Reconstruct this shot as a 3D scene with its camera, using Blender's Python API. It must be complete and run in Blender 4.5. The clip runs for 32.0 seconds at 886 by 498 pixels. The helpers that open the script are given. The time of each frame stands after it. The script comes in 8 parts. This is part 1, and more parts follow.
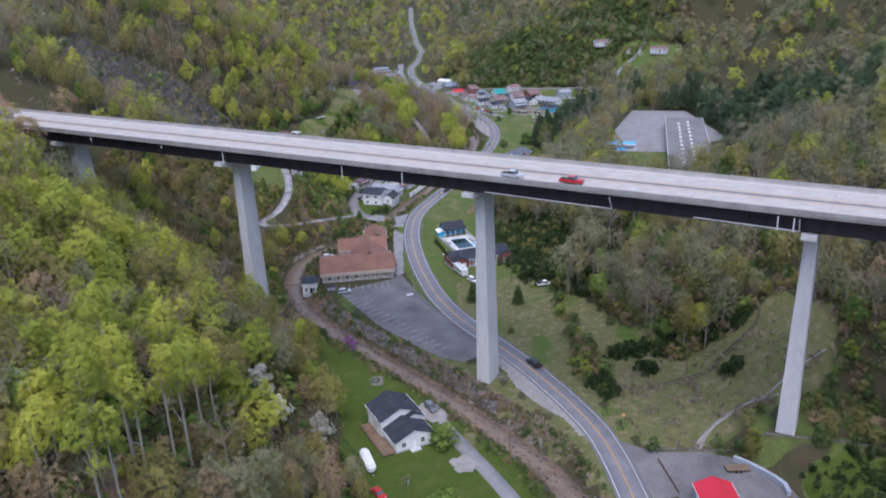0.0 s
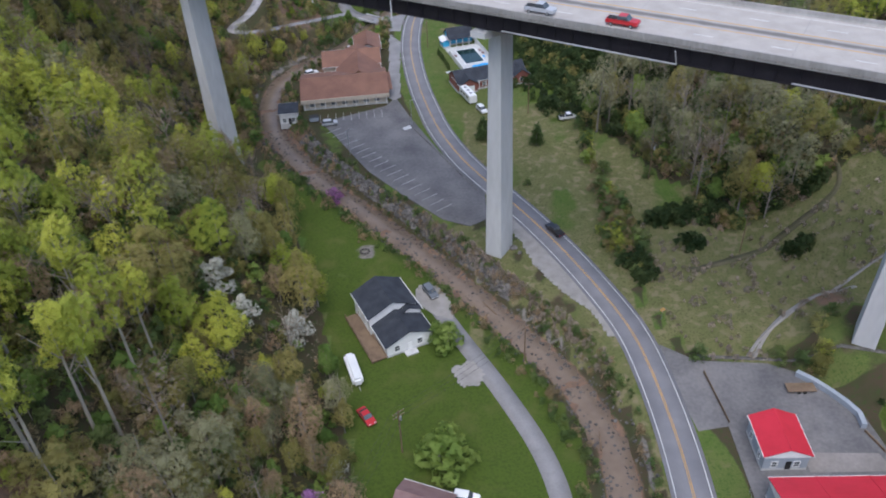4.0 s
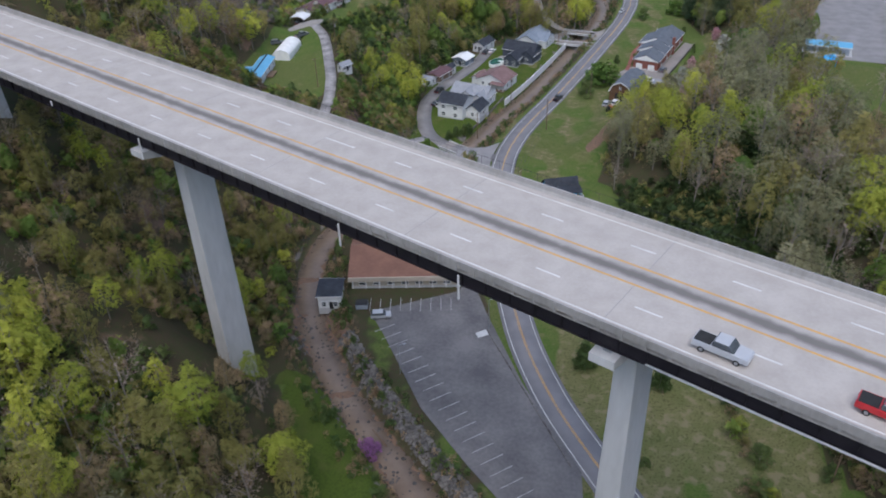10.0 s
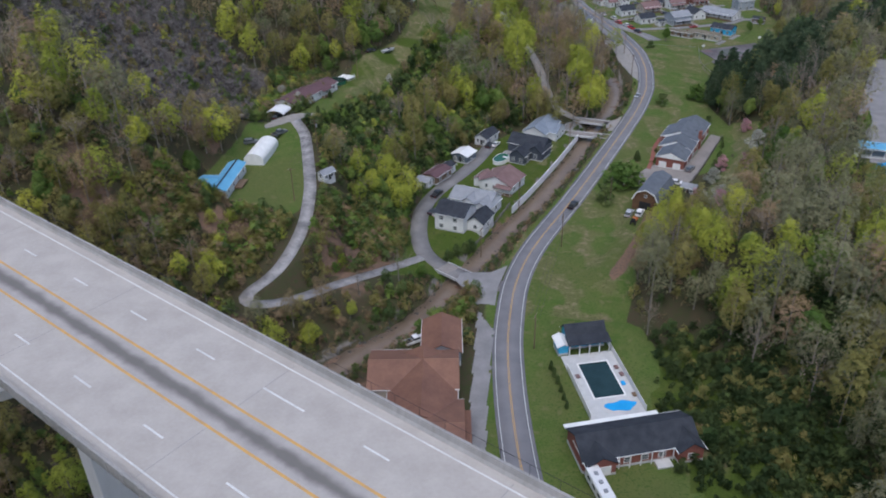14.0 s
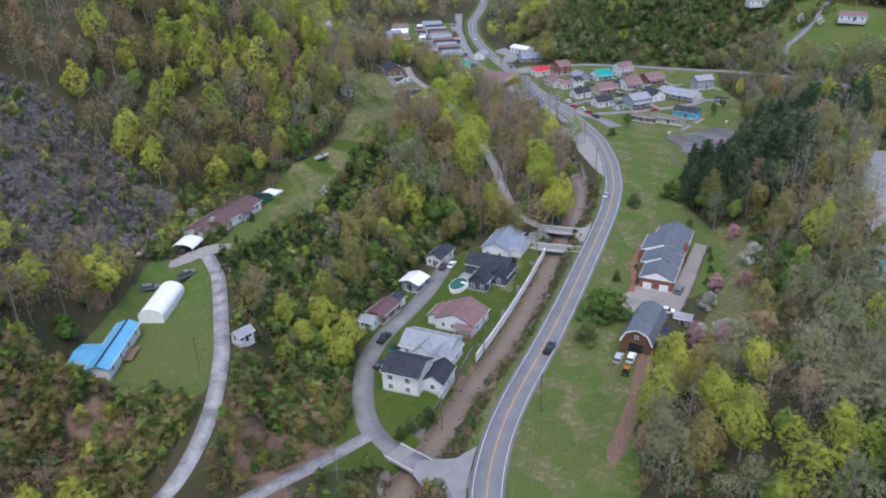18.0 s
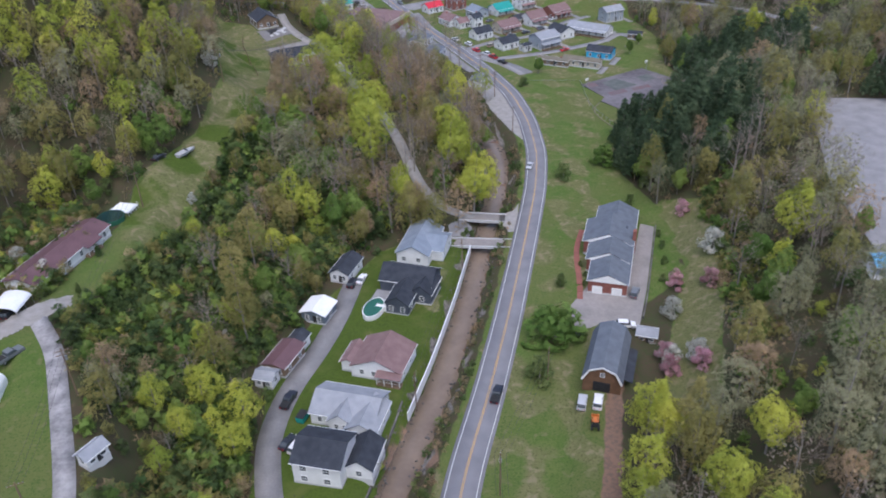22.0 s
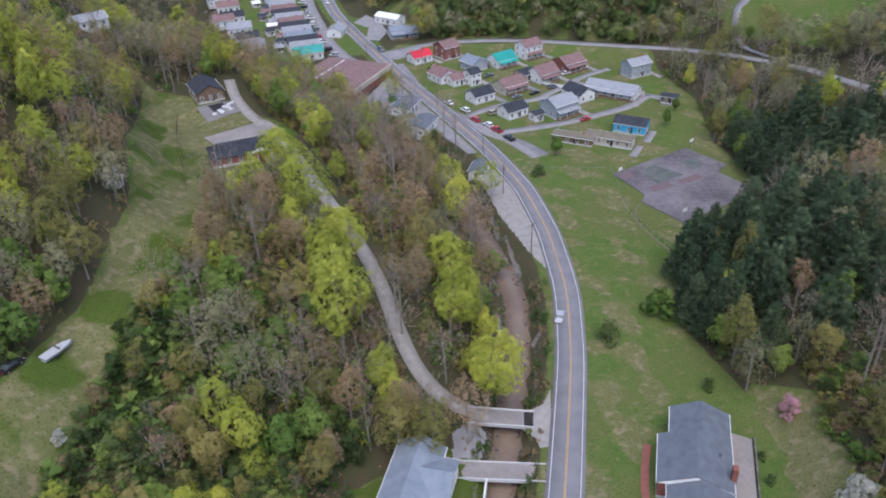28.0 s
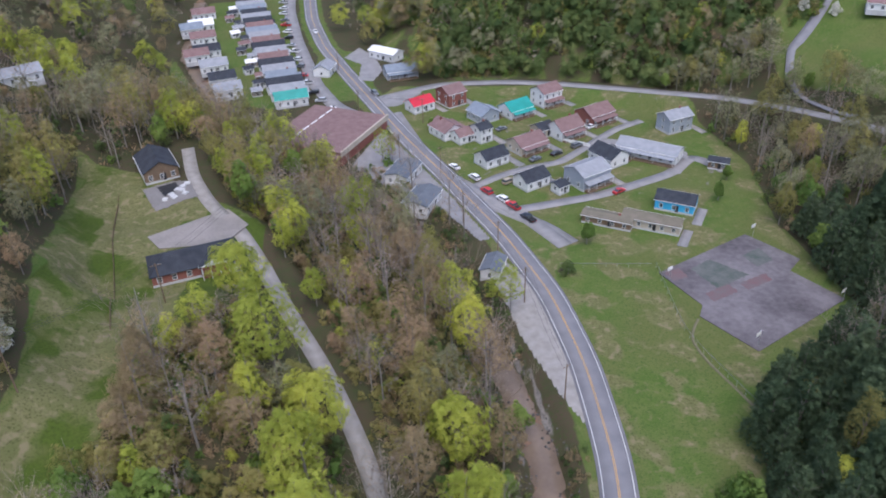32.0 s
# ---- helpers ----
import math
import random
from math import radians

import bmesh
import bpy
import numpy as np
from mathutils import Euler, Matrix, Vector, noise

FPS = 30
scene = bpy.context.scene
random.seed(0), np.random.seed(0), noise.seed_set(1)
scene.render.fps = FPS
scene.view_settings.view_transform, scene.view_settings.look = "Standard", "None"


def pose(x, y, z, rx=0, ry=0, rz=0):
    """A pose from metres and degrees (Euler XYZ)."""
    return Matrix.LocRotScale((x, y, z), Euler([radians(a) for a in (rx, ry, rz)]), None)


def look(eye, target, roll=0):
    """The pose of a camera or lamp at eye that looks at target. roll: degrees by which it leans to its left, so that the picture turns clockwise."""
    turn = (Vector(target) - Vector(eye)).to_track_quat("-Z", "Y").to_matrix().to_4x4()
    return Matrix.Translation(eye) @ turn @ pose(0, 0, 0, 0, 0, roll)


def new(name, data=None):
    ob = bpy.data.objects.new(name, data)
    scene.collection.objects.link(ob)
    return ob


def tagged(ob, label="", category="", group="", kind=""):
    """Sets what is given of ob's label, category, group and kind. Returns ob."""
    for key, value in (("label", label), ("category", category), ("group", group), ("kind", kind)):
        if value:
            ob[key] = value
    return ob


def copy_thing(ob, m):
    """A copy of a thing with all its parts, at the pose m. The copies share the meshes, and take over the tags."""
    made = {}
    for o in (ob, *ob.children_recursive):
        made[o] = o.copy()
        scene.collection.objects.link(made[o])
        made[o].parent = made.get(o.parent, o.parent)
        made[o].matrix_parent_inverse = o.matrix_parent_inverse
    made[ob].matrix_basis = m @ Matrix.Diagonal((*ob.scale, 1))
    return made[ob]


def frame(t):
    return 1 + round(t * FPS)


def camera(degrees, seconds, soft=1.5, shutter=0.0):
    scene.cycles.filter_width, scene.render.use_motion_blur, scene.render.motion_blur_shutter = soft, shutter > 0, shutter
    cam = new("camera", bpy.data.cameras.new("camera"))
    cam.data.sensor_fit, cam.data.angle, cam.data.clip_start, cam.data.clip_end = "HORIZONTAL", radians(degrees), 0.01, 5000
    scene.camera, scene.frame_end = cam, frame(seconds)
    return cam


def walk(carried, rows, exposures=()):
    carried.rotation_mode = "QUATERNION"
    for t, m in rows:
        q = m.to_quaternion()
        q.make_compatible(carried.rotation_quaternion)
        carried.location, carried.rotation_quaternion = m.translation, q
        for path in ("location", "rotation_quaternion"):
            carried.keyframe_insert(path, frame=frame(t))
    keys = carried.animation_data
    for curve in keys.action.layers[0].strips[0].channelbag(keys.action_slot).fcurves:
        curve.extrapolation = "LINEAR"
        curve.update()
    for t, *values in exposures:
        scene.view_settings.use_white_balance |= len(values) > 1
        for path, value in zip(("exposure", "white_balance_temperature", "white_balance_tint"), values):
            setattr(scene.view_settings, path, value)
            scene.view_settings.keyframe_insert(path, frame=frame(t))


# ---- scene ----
cam = camera(59.0, 32.0, soft=1.9)
PATH = [
    (0, (-0.196, 2.429, 114.386), (-0.223, 4.301, 113.682), -2.3),
    (0.5, (0.075, 8.664, 114.663), (0.041, 10.488, 113.845), -2.3),
    (1, (0.265, 14.805, 114.776), (0.221, 16.567, 113.832), -2.5),
    (1.5, (0.291, 20.88, 114.91), (0.239, 22.562, 113.829), -2.6),
    (2, (0.168, 26.698, 115.059), (0.111, 28.294, 113.856), -2.8),
    (2.5, (-0.086, 32.626, 115.242), (-0.141, 34.2, 114.009), -2.7),
    (3, (-0.031, 38.08, 115.116), (-0.088, 39.656, 113.885), -2.6),
    (3.5, (0.231, 43.784, 115.094), (0.173, 45.358, 113.861), -2.7),
    (5.5, (1.295, 68.683, 115.031), (1.137, 70.329, 113.906), -2.5),
    (6, (1.264, 74.413, 114.875), (1.006, 76.048, 113.752), -2.0),
    (6.5, (1.162, 80.806, 115.004), (0.905, 82.438, 113.877), -1.9),
    (7, (0.7, 87.318, 115.066), (0.443, 88.948, 113.936), -1.8),
    (7.5, (0.081, 93.805, 114.995), (-0.176, 95.434, 113.862), -1.6),
    (8, (0.058, 100.257, 114.932), (-0.205, 101.883, 113.798), -1.7),
    (8.5, (-0.586, 106.719, 115.006), (-0.85, 108.344, 113.87), -1.8),
    (9, (-1.15, 112.919, 115.052), (-1.417, 114.542, 113.914), -1.8),
    (9.5, (-1.755, 118.555, 115.154), (-2.022, 120.177, 114.015), -1.8),
    (10, (-2.625, 124.281, 115.135), (-2.893, 125.917, 114.016), -1.8),
    (10.5, (-3.14, 129.873, 115.074), (-3.41, 131.509, 113.955), -1.8),
    (11, (-4.004, 135.473, 115.129), (-4.272, 137.108, 114.01), -1.6),
    (11.5, (-4.647, 140.89, 115.1), (-4.918, 142.525, 113.98), -1.9),
    (12, (-5.542, 146.558, 114.977), (-5.81, 148.193, 113.857), -1.8),
    (12.5, (-6.4, 152.428, 114.849), (-6.668, 154.063, 113.729), -1.7),
    (13, (-7.252, 158.434, 114.866), (-7.521, 160.084, 113.769), -1.5),
    (13.5, (-8.162, 164.234, 114.842), (-8.432, 165.914, 113.79), -1.5),
    (14, (-9.156, 170.343, 114.716), (-9.427, 172.046, 113.704), -1.6),
    (14.5, (-9.96, 176.212, 114.545), (-10.232, 177.926, 113.551), -1.7),
    (16.5, (-13.198, 201.171, 114.144), (-13.472, 202.9, 113.177), -1.8),
    (17, (-14.05, 207.677, 114.292), (-14.324, 209.428, 113.365), -1.8),
    (17.5, (-14.602, 214.208, 114.492), (-14.876, 215.974, 113.594), -1.8),
    (18, (-15.31, 221.083, 114.587), (-15.46, 222.873, 113.707), -1.9),
    (18.5, (-17.054, 227.74, 114.488), (-17.192, 229.534, 113.616), -1.8),
    (19, (-18.272, 234.332, 114.2), (-18.408, 236.12, 113.313), -1.8),
    (19.5, (-18.902, 240.633, 114.027), (-19.039, 242.389, 113.079), -1.9),
    (20, (-19.287, 246.937, 114.153), (-19.426, 248.658, 113.144), -2.0),
    (20.5, (-19.529, 253.393, 114.497), (-19.533, 255.1, 113.456), -2.3),
    (21, (-20.6, 259.761, 114.832), (-20.487, 261.451, 113.768), -2.4),
    (21.5, (-21.176, 266.259, 115.066), (-21.06, 267.948, 114.001), -2.4),
    (22, (-21.507, 272.673, 115.376), (-21.391, 274.361, 114.31), -2.3),
    (22.5, (-21.329, 279.438, 115.477), (-21.213, 281.126, 114.411), -2.3),
    (23, (-20.945, 286.259, 115.414), (-20.829, 287.947, 114.348), -2.3),
    (23.5, (-20.768, 293.305, 115.336), (-20.651, 294.992, 114.269), -2.2),
    (24, (-20.593, 300.446, 115.269), (-20.473, 302.133, 114.201), -2.1),
    (24.5, (-20.395, 307.545, 115.187), (-20.274, 309.231, 114.118), -2.0),
    (25, (-20.168, 314.794, 115.139), (-20.043, 316.479, 114.07), -1.9),
    (25.5, (-20.106, 322.118, 115.087), (-19.976, 323.802, 114.016), -1.7),
    (27.5, (-17.937, 350.824, 115.286), (-17.779, 352.507, 114.216), -2.0),
    (28, (-17.095, 358.142, 115.268), (-16.938, 359.825, 114.198), -2.1),
    (28.5, (-16.419, 365.567, 115.152), (-16.261, 367.25, 114.084), -2.1),
    (29, (-15.709, 373.036, 115.052), (-15.553, 374.72, 113.984), -2.2),
    (29.5, (-15.006, 380.596, 114.973), (-14.849, 382.279, 113.904), -2.2),
    (30, (-14.276, 387.982, 114.954), (-14.12, 389.666, 113.886), -2.2),
    (30.5, (-13.742, 395.4, 114.911), (-13.585, 397.083, 113.842), -2.2),
    (31, (-13.173, 402.961, 114.932), (-13.016, 404.644, 113.862), -2.2),
    (31.5, (-12.712, 410.18, 114.988), (-12.554, 411.861, 113.916), -2.1),
    (32, (-12.045, 417.114, 114.989), (-11.888, 418.795, 113.917), -2.1),
]
walk(cam, [(t, look(eye, target, roll)) for t, eye, target, roll in PATH], exposures=[(0, 0.78, 5700, 16), (1, 0.72, 5850, 13), (2, 0.66, 5900, 10.5), (7, 0.66, 5950, 10), (13, 0.23, 5950, 10), (17, 0.82, 5750, 9.5), (19, 0.75, 5750, 13), (25, 0.77, 5900, 14), (32, 0.82, 5900, 15)])

# ---- light ----
world = bpy.data.worlds.new("sky")
scene.world = world
world.use_nodes = True
wn = world.node_tree.nodes
sky = wn.new("ShaderNodeTexSky")
sky.sky_type, sky.sun_disc = "NISHITA", False
sky.sun_elevation, sky.sun_rotation = radians(64), radians(180)
sky.air_density, sky.dust_density, sky.ozone_density = 1.0, 3.0, 1.0
world.node_tree.links.new(sky.outputs[0], wn["Background"].inputs[0])
wn["Background"].inputs[1].default_value = 0.15
sun = new("sun", bpy.data.lights.new("sun", "SUN"))
sun.data.energy, sun.data.angle, sun.data.color = 0.95, radians(60), (1.0, 0.97, 0.94)
sun.matrix_world = look((0, -98, 200), (0, 0, 0))
tagged(sun, kind="structure")


# ---- materials ----
def mat(name, a, b=None, rough=0.85, scale=1.0, bump=0.0, fine=8.0, metal=0.0, island=0.0, objvar=0.0, streak=None, spec=0.3):
    """A surface of colour a to b: a broad noise at `scale` per metre, a fine one on top, relief, and variation from piece to piece."""
    m = bpy.data.materials.new(name)
    m.use_nodes = True
    nt = m.node_tree
    n, l = nt.nodes, nt.links
    bs = n["Principled BSDF"]
    bs.inputs["Roughness"].default_value, bs.inputs["Metallic"].default_value = rough, metal
    bs.inputs["Specular IOR Level"].default_value = spec
    b = b or tuple(c * 0.75 for c in a)
    geo = n.new("ShaderNodeNewGeometry")
    mapping = n.new("ShaderNodeMapping")
    l.new(geo.outputs["Position"], mapping.inputs["Vector"])
    if streak:
        mapping.inputs["Scale"].default_value = streak
    big, small = n.new("ShaderNodeTexNoise"), n.new("ShaderNodeTexNoise")
    for t, s, d in ((big, scale, 4), (small, scale * fine, 3)):
        t.inputs["Scale"].default_value, t.inputs["Detail"].default_value = s, d
        l.new(mapping.outputs[0], t.inputs["Vector"])
    mixf = n.new("ShaderNodeMath")
    mixf.operation = "MULTIPLY_ADD"
    l.new(small.outputs[0], mixf.inputs[0])
    mixf.inputs[1].default_value = 0.45
    l.new(big.outputs[0], mixf.inputs[2])
    ramp = n.new("ShaderNodeMapRange")
    ramp.inputs["From Min"].default_value, ramp.inputs["From Max"].default_value = 0.52, 0.95
    l.new(mixf.outputs[0], ramp.inputs["Value"])
    mix = n.new("ShaderNodeMix")
    mix.data_type = "RGBA"
    l.new(ramp.outputs[0], mix.inputs["Factor"])
    mix.inputs["A"].default_value, mix.inputs["B"].default_value = (*a, 1), (*b, 1)
    out = mix.outputs["Result"]
    for amount, socket in ((island, geo.outputs["Random Per Island"]), (objvar, None)):
        if amount:
            if socket is None:
                socket = n.new("ShaderNodeObjectInfo").outputs["Random"]
            hv = n.new("ShaderNodeHueSaturation")
            k = n.new("ShaderNodeMapRange")
            k.inputs["To Min"].default_value, k.inputs["To Max"].default_value = 1 - amount, 1 + amount
            l.new(socket, k.inputs["Value"])
            l.new(k.outputs[0], hv.inputs["Value"])
            l.new(out, hv.inputs["Color"])
            out = hv.outputs[0]
    l.new(out, bs.inputs["Base Color"])
    if bump:
        bp = n.new("ShaderNodeBump")
        bp.inputs["Distance"].default_value = bump
        bp.inputs["Strength"].default_value = 0.8
        l.new(small.outputs[0], bp.inputs["Height"])
        l.new(bp.outputs[0], bs.inputs["Normal"])
    return m


def leaf_mat(name, a, b, tree=0.12, gaps=0.47, grain=6.5):
    """Foliage: colour drifts from tree to tree over some metres and from clump to clump; light comes through, and each clump is broken into leaves by gaps."""
    m = mat(name, a, b, rough=0.75, scale=tree, fine=3.0, island=0.14, spec=0.1)
    n, l = m.node_tree.nodes, m.node_tree.links
    bs = n["Principled BSDF"]
    col = bs.inputs["Base Color"].links[0].from_socket
    own, each = n.new("ShaderNodeAttribute"), n.new("ShaderNodeObjectInfo")
    own.attribute_name = "tint"
    total, part_of = n.new("ShaderNodeMath"), n.new("ShaderNodeMath")
    part_of.operation = "FRACT"
    l.new(own.outputs["Fac"], total.inputs[0])
    l.new(each.outputs["Random"], total.inputs[1])
    l.new(total.outputs[0], part_of.inputs[0])
    hs = n.new("ShaderNodeHueSaturation")
    for name_in, lo, hi in (("Value", 0.80, 1.22), ("Hue", 0.515, 0.487)):
        k = n.new("ShaderNodeMapRange")
        k.inputs["To Min"].default_value, k.inputs["To Max"].default_value = lo, hi
        l.new(part_of.outputs[0], k.inputs["Value"])
        l.new(k.outputs[0], hs.inputs[name_in])
    l.new(col, hs.inputs["Color"])
    col = hs.outputs[0]
    l.new(col, bs.inputs["Base Color"])
    tr = n.new("ShaderNodeBsdfTranslucent")
    l.new(col, tr.inputs["Color"])
    mx = n.new("ShaderNodeMixShader")
    mx.inputs[0].default_value = 0.45
    l.new(bs.outputs[0], mx.inputs[1])
    l.new(tr.outputs[0], mx.inputs[2])
    holes = n.new("ShaderNodeTexNoise")
    holes.inputs["Scale"].default_value, holes.inputs["Detail"].default_value = grain, 2.0
    geo = n.new("ShaderNodeNewGeometry")
    l.new(geo.outputs["Position"], holes.inputs["Vector"])
    cutoff = n.new("ShaderNodeMath")
    cutoff.operation = "LESS_THAN"
    cutoff.inputs[1].default_value = gaps
    l.new(holes.outputs[0], cutoff.inputs[0])
    clear = n.new("ShaderNodeBsdfTransparent")
    leafy = n.new("ShaderNodeMixShader")
    l.new(cutoff.outputs[0], leafy.inputs[0])
    l.new(mx.outputs[0], leafy.inputs[1])
    l.new(clear.outputs[0], leafy.inputs[2])
    l.new(leafy.outputs[0], n["Material Output"].inputs[0])
    return m


M = dict(
    asphalt=mat("asphalt", (0.16, 0.158, 0.17), (0.21, 0.206, 0.215), 0.9, 0.25, 0.01, 30, streak=(1, 1, 1)),
    lot=mat("lot_asphalt", (0.10, 0.097, 0.10), (0.19, 0.18, 0.177), 0.9, 0.12, 0.01, 12),
    oldpave=mat("old_pavement", (0.26, 0.25, 0.25), (0.19, 0.185, 0.185), 0.92, 0.25, 0.02, 10),
    lanepave=mat("lane_asphalt", (0.225, 0.215, 0.21), (0.14, 0.135, 0.135), 0.92, 0.2, 0.02, 12),
    gravel=mat("gravel", (0.31, 0.29, 0.27), (0.225, 0.21, 0.192), 0.95, 0.5, 0.05, 20),
    concrete=mat("concrete", (0.53, 0.53, 0.525), (0.41, 0.41, 0.405), 0.85, 0.12, 0.01, 8, streak=(1, 1, 0.25)),
    deck=mat("deck_concrete", (0.43, 0.395, 0.36), (0.36, 0.328, 0.295), 0.85, 0.3, 0.0, 10),
    joint=mat("deck_joint", (0.29, 0.28, 0.27), (0.32, 0.31, 0.30), 0.9, 1.0),
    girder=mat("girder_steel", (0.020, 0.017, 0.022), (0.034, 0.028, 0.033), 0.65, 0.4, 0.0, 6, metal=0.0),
    pipe=mat("drain_pipe", (0.62, 0.62, 0.62), (0.5, 0.5, 0.5), 0.5, 1.0),
    white=mat("white_paint", (0.78, 0.78, 0.76), (0.66, 0.66, 0.64), 0.6, 0.6),
    yellow=mat("yellow_paint", (0.58, 0.34, 0.10), (0.44, 0.28, 0.13), 0.75, 0.8),
    fadedline=mat("faded_line", (0.52, 0.52, 0.51), (0.30, 0.30, 0.30), 0.8, 0.6),
    parapet=mat("parapet_concrete", (0.33, 0.315, 0.30), (0.235, 0.225, 0.21), 0.88, 0.25, 0.01, 8, streak=(1, 1, 0.3)),
    roadwhite=mat("line_paint", (0.66, 0.66, 0.64), (0.48, 0.48, 0.47), 0.75, 0.5),
    roofbrown=mat("brown_metal_roof", (0.215, 0.11, 0.072), (0.15, 0.075, 0.052), 0.6, 0.25, 0.0, 6, streak=(1, 1, 1)),
    roofdark=mat("dark_shingle", (0.024, 0.028, 0.036), (0.046, 0.051, 0.062), 0.9, 0.5, 0.01, 12),
    roofblue=mat("blue_grey_shingle", (0.16, 0.19, 0.23), (0.22, 0.25, 0.29), 0.9, 0.5, 0.01, 12),
    roofgrey=mat("grey_shingle", (0.22, 0.23, 0.25), (0.29, 0.30, 0.32), 0.9, 0.5, 0.01, 12),
    roofrust=mat("rust_brown_shingle", (0.16, 0.10, 0.095), (0.215, 0.14, 0.135), 0.9, 0.5, 0.01, 12),
    roofred=mat("red_metal_roof", (0.52, 0.03, 0.05), (0.44, 0.025, 0.04), 0.45, 0.2, 0.0, 6),
    roofbright=mat("sky_blue_metal_roof", (0.11, 0.32, 0.50), (0.15, 0.39, 0.58), 0.45, 0.3),
    roofteal=mat("teal_metal_roof", (0.02, 0.22, 0.19), (0.03, 0.30, 0.26), 0.5, 0.3),
    roofwhite=mat("white_metal_roof", (0.74, 0.74, 0.73), (0.62, 0.62, 0.62), 0.5, 0.3),
    sidewhite=mat("white_siding", (0.72, 0.72, 0.71), (0.60, 0.60, 0.59), 0.6, 0.4),
    sidegrey=mat("grey_siding", (0.33, 0.36, 0.40), (0.27, 0.30, 0.33), 0.65, 0.4),
    sideslate=mat("slate_siding", (0.13, 0.16, 0.19), (0.10, 0.12, 0.15), 0.6, 0.4),
    sidetan=mat("tan_siding", (0.48, 0.42, 0.34), (0.40, 0.35, 0.28), 0.7, 0.4),
    sidedark=mat("dark_blue_siding", (0.05, 0.06, 0.08), (0.08, 0.09, 0.11), 0.65, 0.4),
    sideblue=mat("bright_blue_siding", (0.05, 0.34, 0.58), (0.07, 0.42, 0.68), 0.55, 0.4),
    brick=mat("red_brick", (0.26, 0.10, 0.075), (0.19, 0.075, 0.06), 0.85, 0.6, 0.0, 10),
    wood=mat("weathered_wood", (0.20, 0.14, 0.09), (0.13, 0.09, 0.06), 0.85, 0.7, 0.0, 8, streak=(1, 1, 0.2)),
    barnwood=mat("barn_wood", (0.16, 0.09, 0.05), (0.10, 0.055, 0.03), 0.85, 0.7, 0.0, 8),
    dark=mat("dark_opening", (0.018, 0.018, 0.02), (0.03, 0.03, 0.032), 0.6, 1.0),
    glass=mat("window_glass", (0.05, 0.06, 0.07), (0.09, 0.10, 0.11), 0.12, 0.5, spec=0.6),
    rock=mat("riprap_rock", (0.15, 0.14, 0.13), (0.055, 0.05, 0.046), 0.95, 0.7, 0.03, 6, island=0.3, objvar=0.25),
    palebark=mat("pale_bark", (0.33, 0.305, 0.25), (0.24, 0.22, 0.185), 0.9, 0.6, 0.02, 8, streak=(1, 1, 0.2)),
    bark=mat("bark", (0.26, 0.235, 0.20), (0.17, 0.15, 0.13), 0.95, 0.6, 0.02, 8, streak=(1, 1, 0.2)),
    steel=mat("galvanised_steel", (0.40, 0.41, 0.42), (0.30, 0.31, 0.32), 0.45, 0.8, metal=0.6),
    deadwood=mat("dead_wood", (0.215, 0.195, 0.185), (0.13, 0.115, 0.105), 0.95, 0.5, 0.0, 8),
    roofgravel=mat("gravel_roof", (0.20, 0.19, 0.185), (0.145, 0.135, 0.13), 0.95, 0.15, 0.0, 10),
    roofslate=mat("slate_shingle", (0.095, 0.108, 0.128), (0.135, 0.15, 0.172), 0.9, 0.5, 0.01, 12),
    roofmaroon=mat("maroon_metal_roof", (0.135, 0.075, 0.08), (0.10, 0.055, 0.06), 0.55, 0.3),
    rubber=mat("tyre_rubber", (0.02, 0.02, 0.02), (0.03, 0.03, 0.03), 0.85, 2.0),
    water=mat("creek_water", (0.205, 0.155, 0.115), (0.145, 0.108, 0.08), 0.3, 0.15, 0.03, 6, spec=0.35),
    poolwater=mat("pool_water", (0.012, 0.03, 0.03), (0.02, 0.045, 0.045), 0.1, 0.3, spec=0.5),
    greenwater=mat("pool_water_green", (0.02, 0.085, 0.05), (0.03, 0.115, 0.075), 0.1, 0.3, spec=0.5),
    bluecover=mat("blue_tarp", (0.02, 0.28, 0.62), (0.03, 0.34, 0.7), 0.5, 0.5),
    court=mat("court_asphalt", (0.07, 0.062, 0.066), (0.175, 0.158, 0.165), 0.9, 0.07, 0.0, 10),
    drive=mat("drive_concrete", (0.27, 0.245, 0.228), (0.195, 0.178, 0.165), 0.9, 0.2, 0.0, 8),
    courtgreen=mat("court_green", (0.065, 0.085, 0.07), (0.125, 0.125, 0.12), 0.9, 0.3, 0.0, 8),
    courtred=mat("court_red", (0.15, 0.085, 0.085), (0.13, 0.11, 0.112), 0.9, 0.3, 0.0, 8),
    soiltrack=mat("track_mud", (0.115, 0.10, 0.06), (0.075, 0.075, 0.038), 0.95, 0.5, 0.03, 8),
    barepath=mat("worn_grass", (0.165, 0.15, 0.095), (0.12, 0.115, 0.06), 0.95, 0.5, 0.02, 8),
    roofmoss=mat("mossy_roof", (0.13, 0.12, 0.085), (0.175, 0.15, 0.12), 0.95, 0.5, 0.01, 8),
    patched=mat("patched_asphalt", (0.35, 0.335, 0.33), (0.15, 0.145, 0.15), 0.92, 0.3, 0.02, 5),
    green=leaf_mat("leaf_green", (0.085, 0.135, 0.045), (0.168, 0.205, 0.07)),
    lime=leaf_mat("leaf_yellow_green", (0.31, 0.355, 0.058), (0.45, 0.465, 0.085), gaps=0.5),
    olive=leaf_mat("leaf_olive", (0.22, 0.205, 0.07), (0.32, 0.29, 0.10), gaps=0.51),
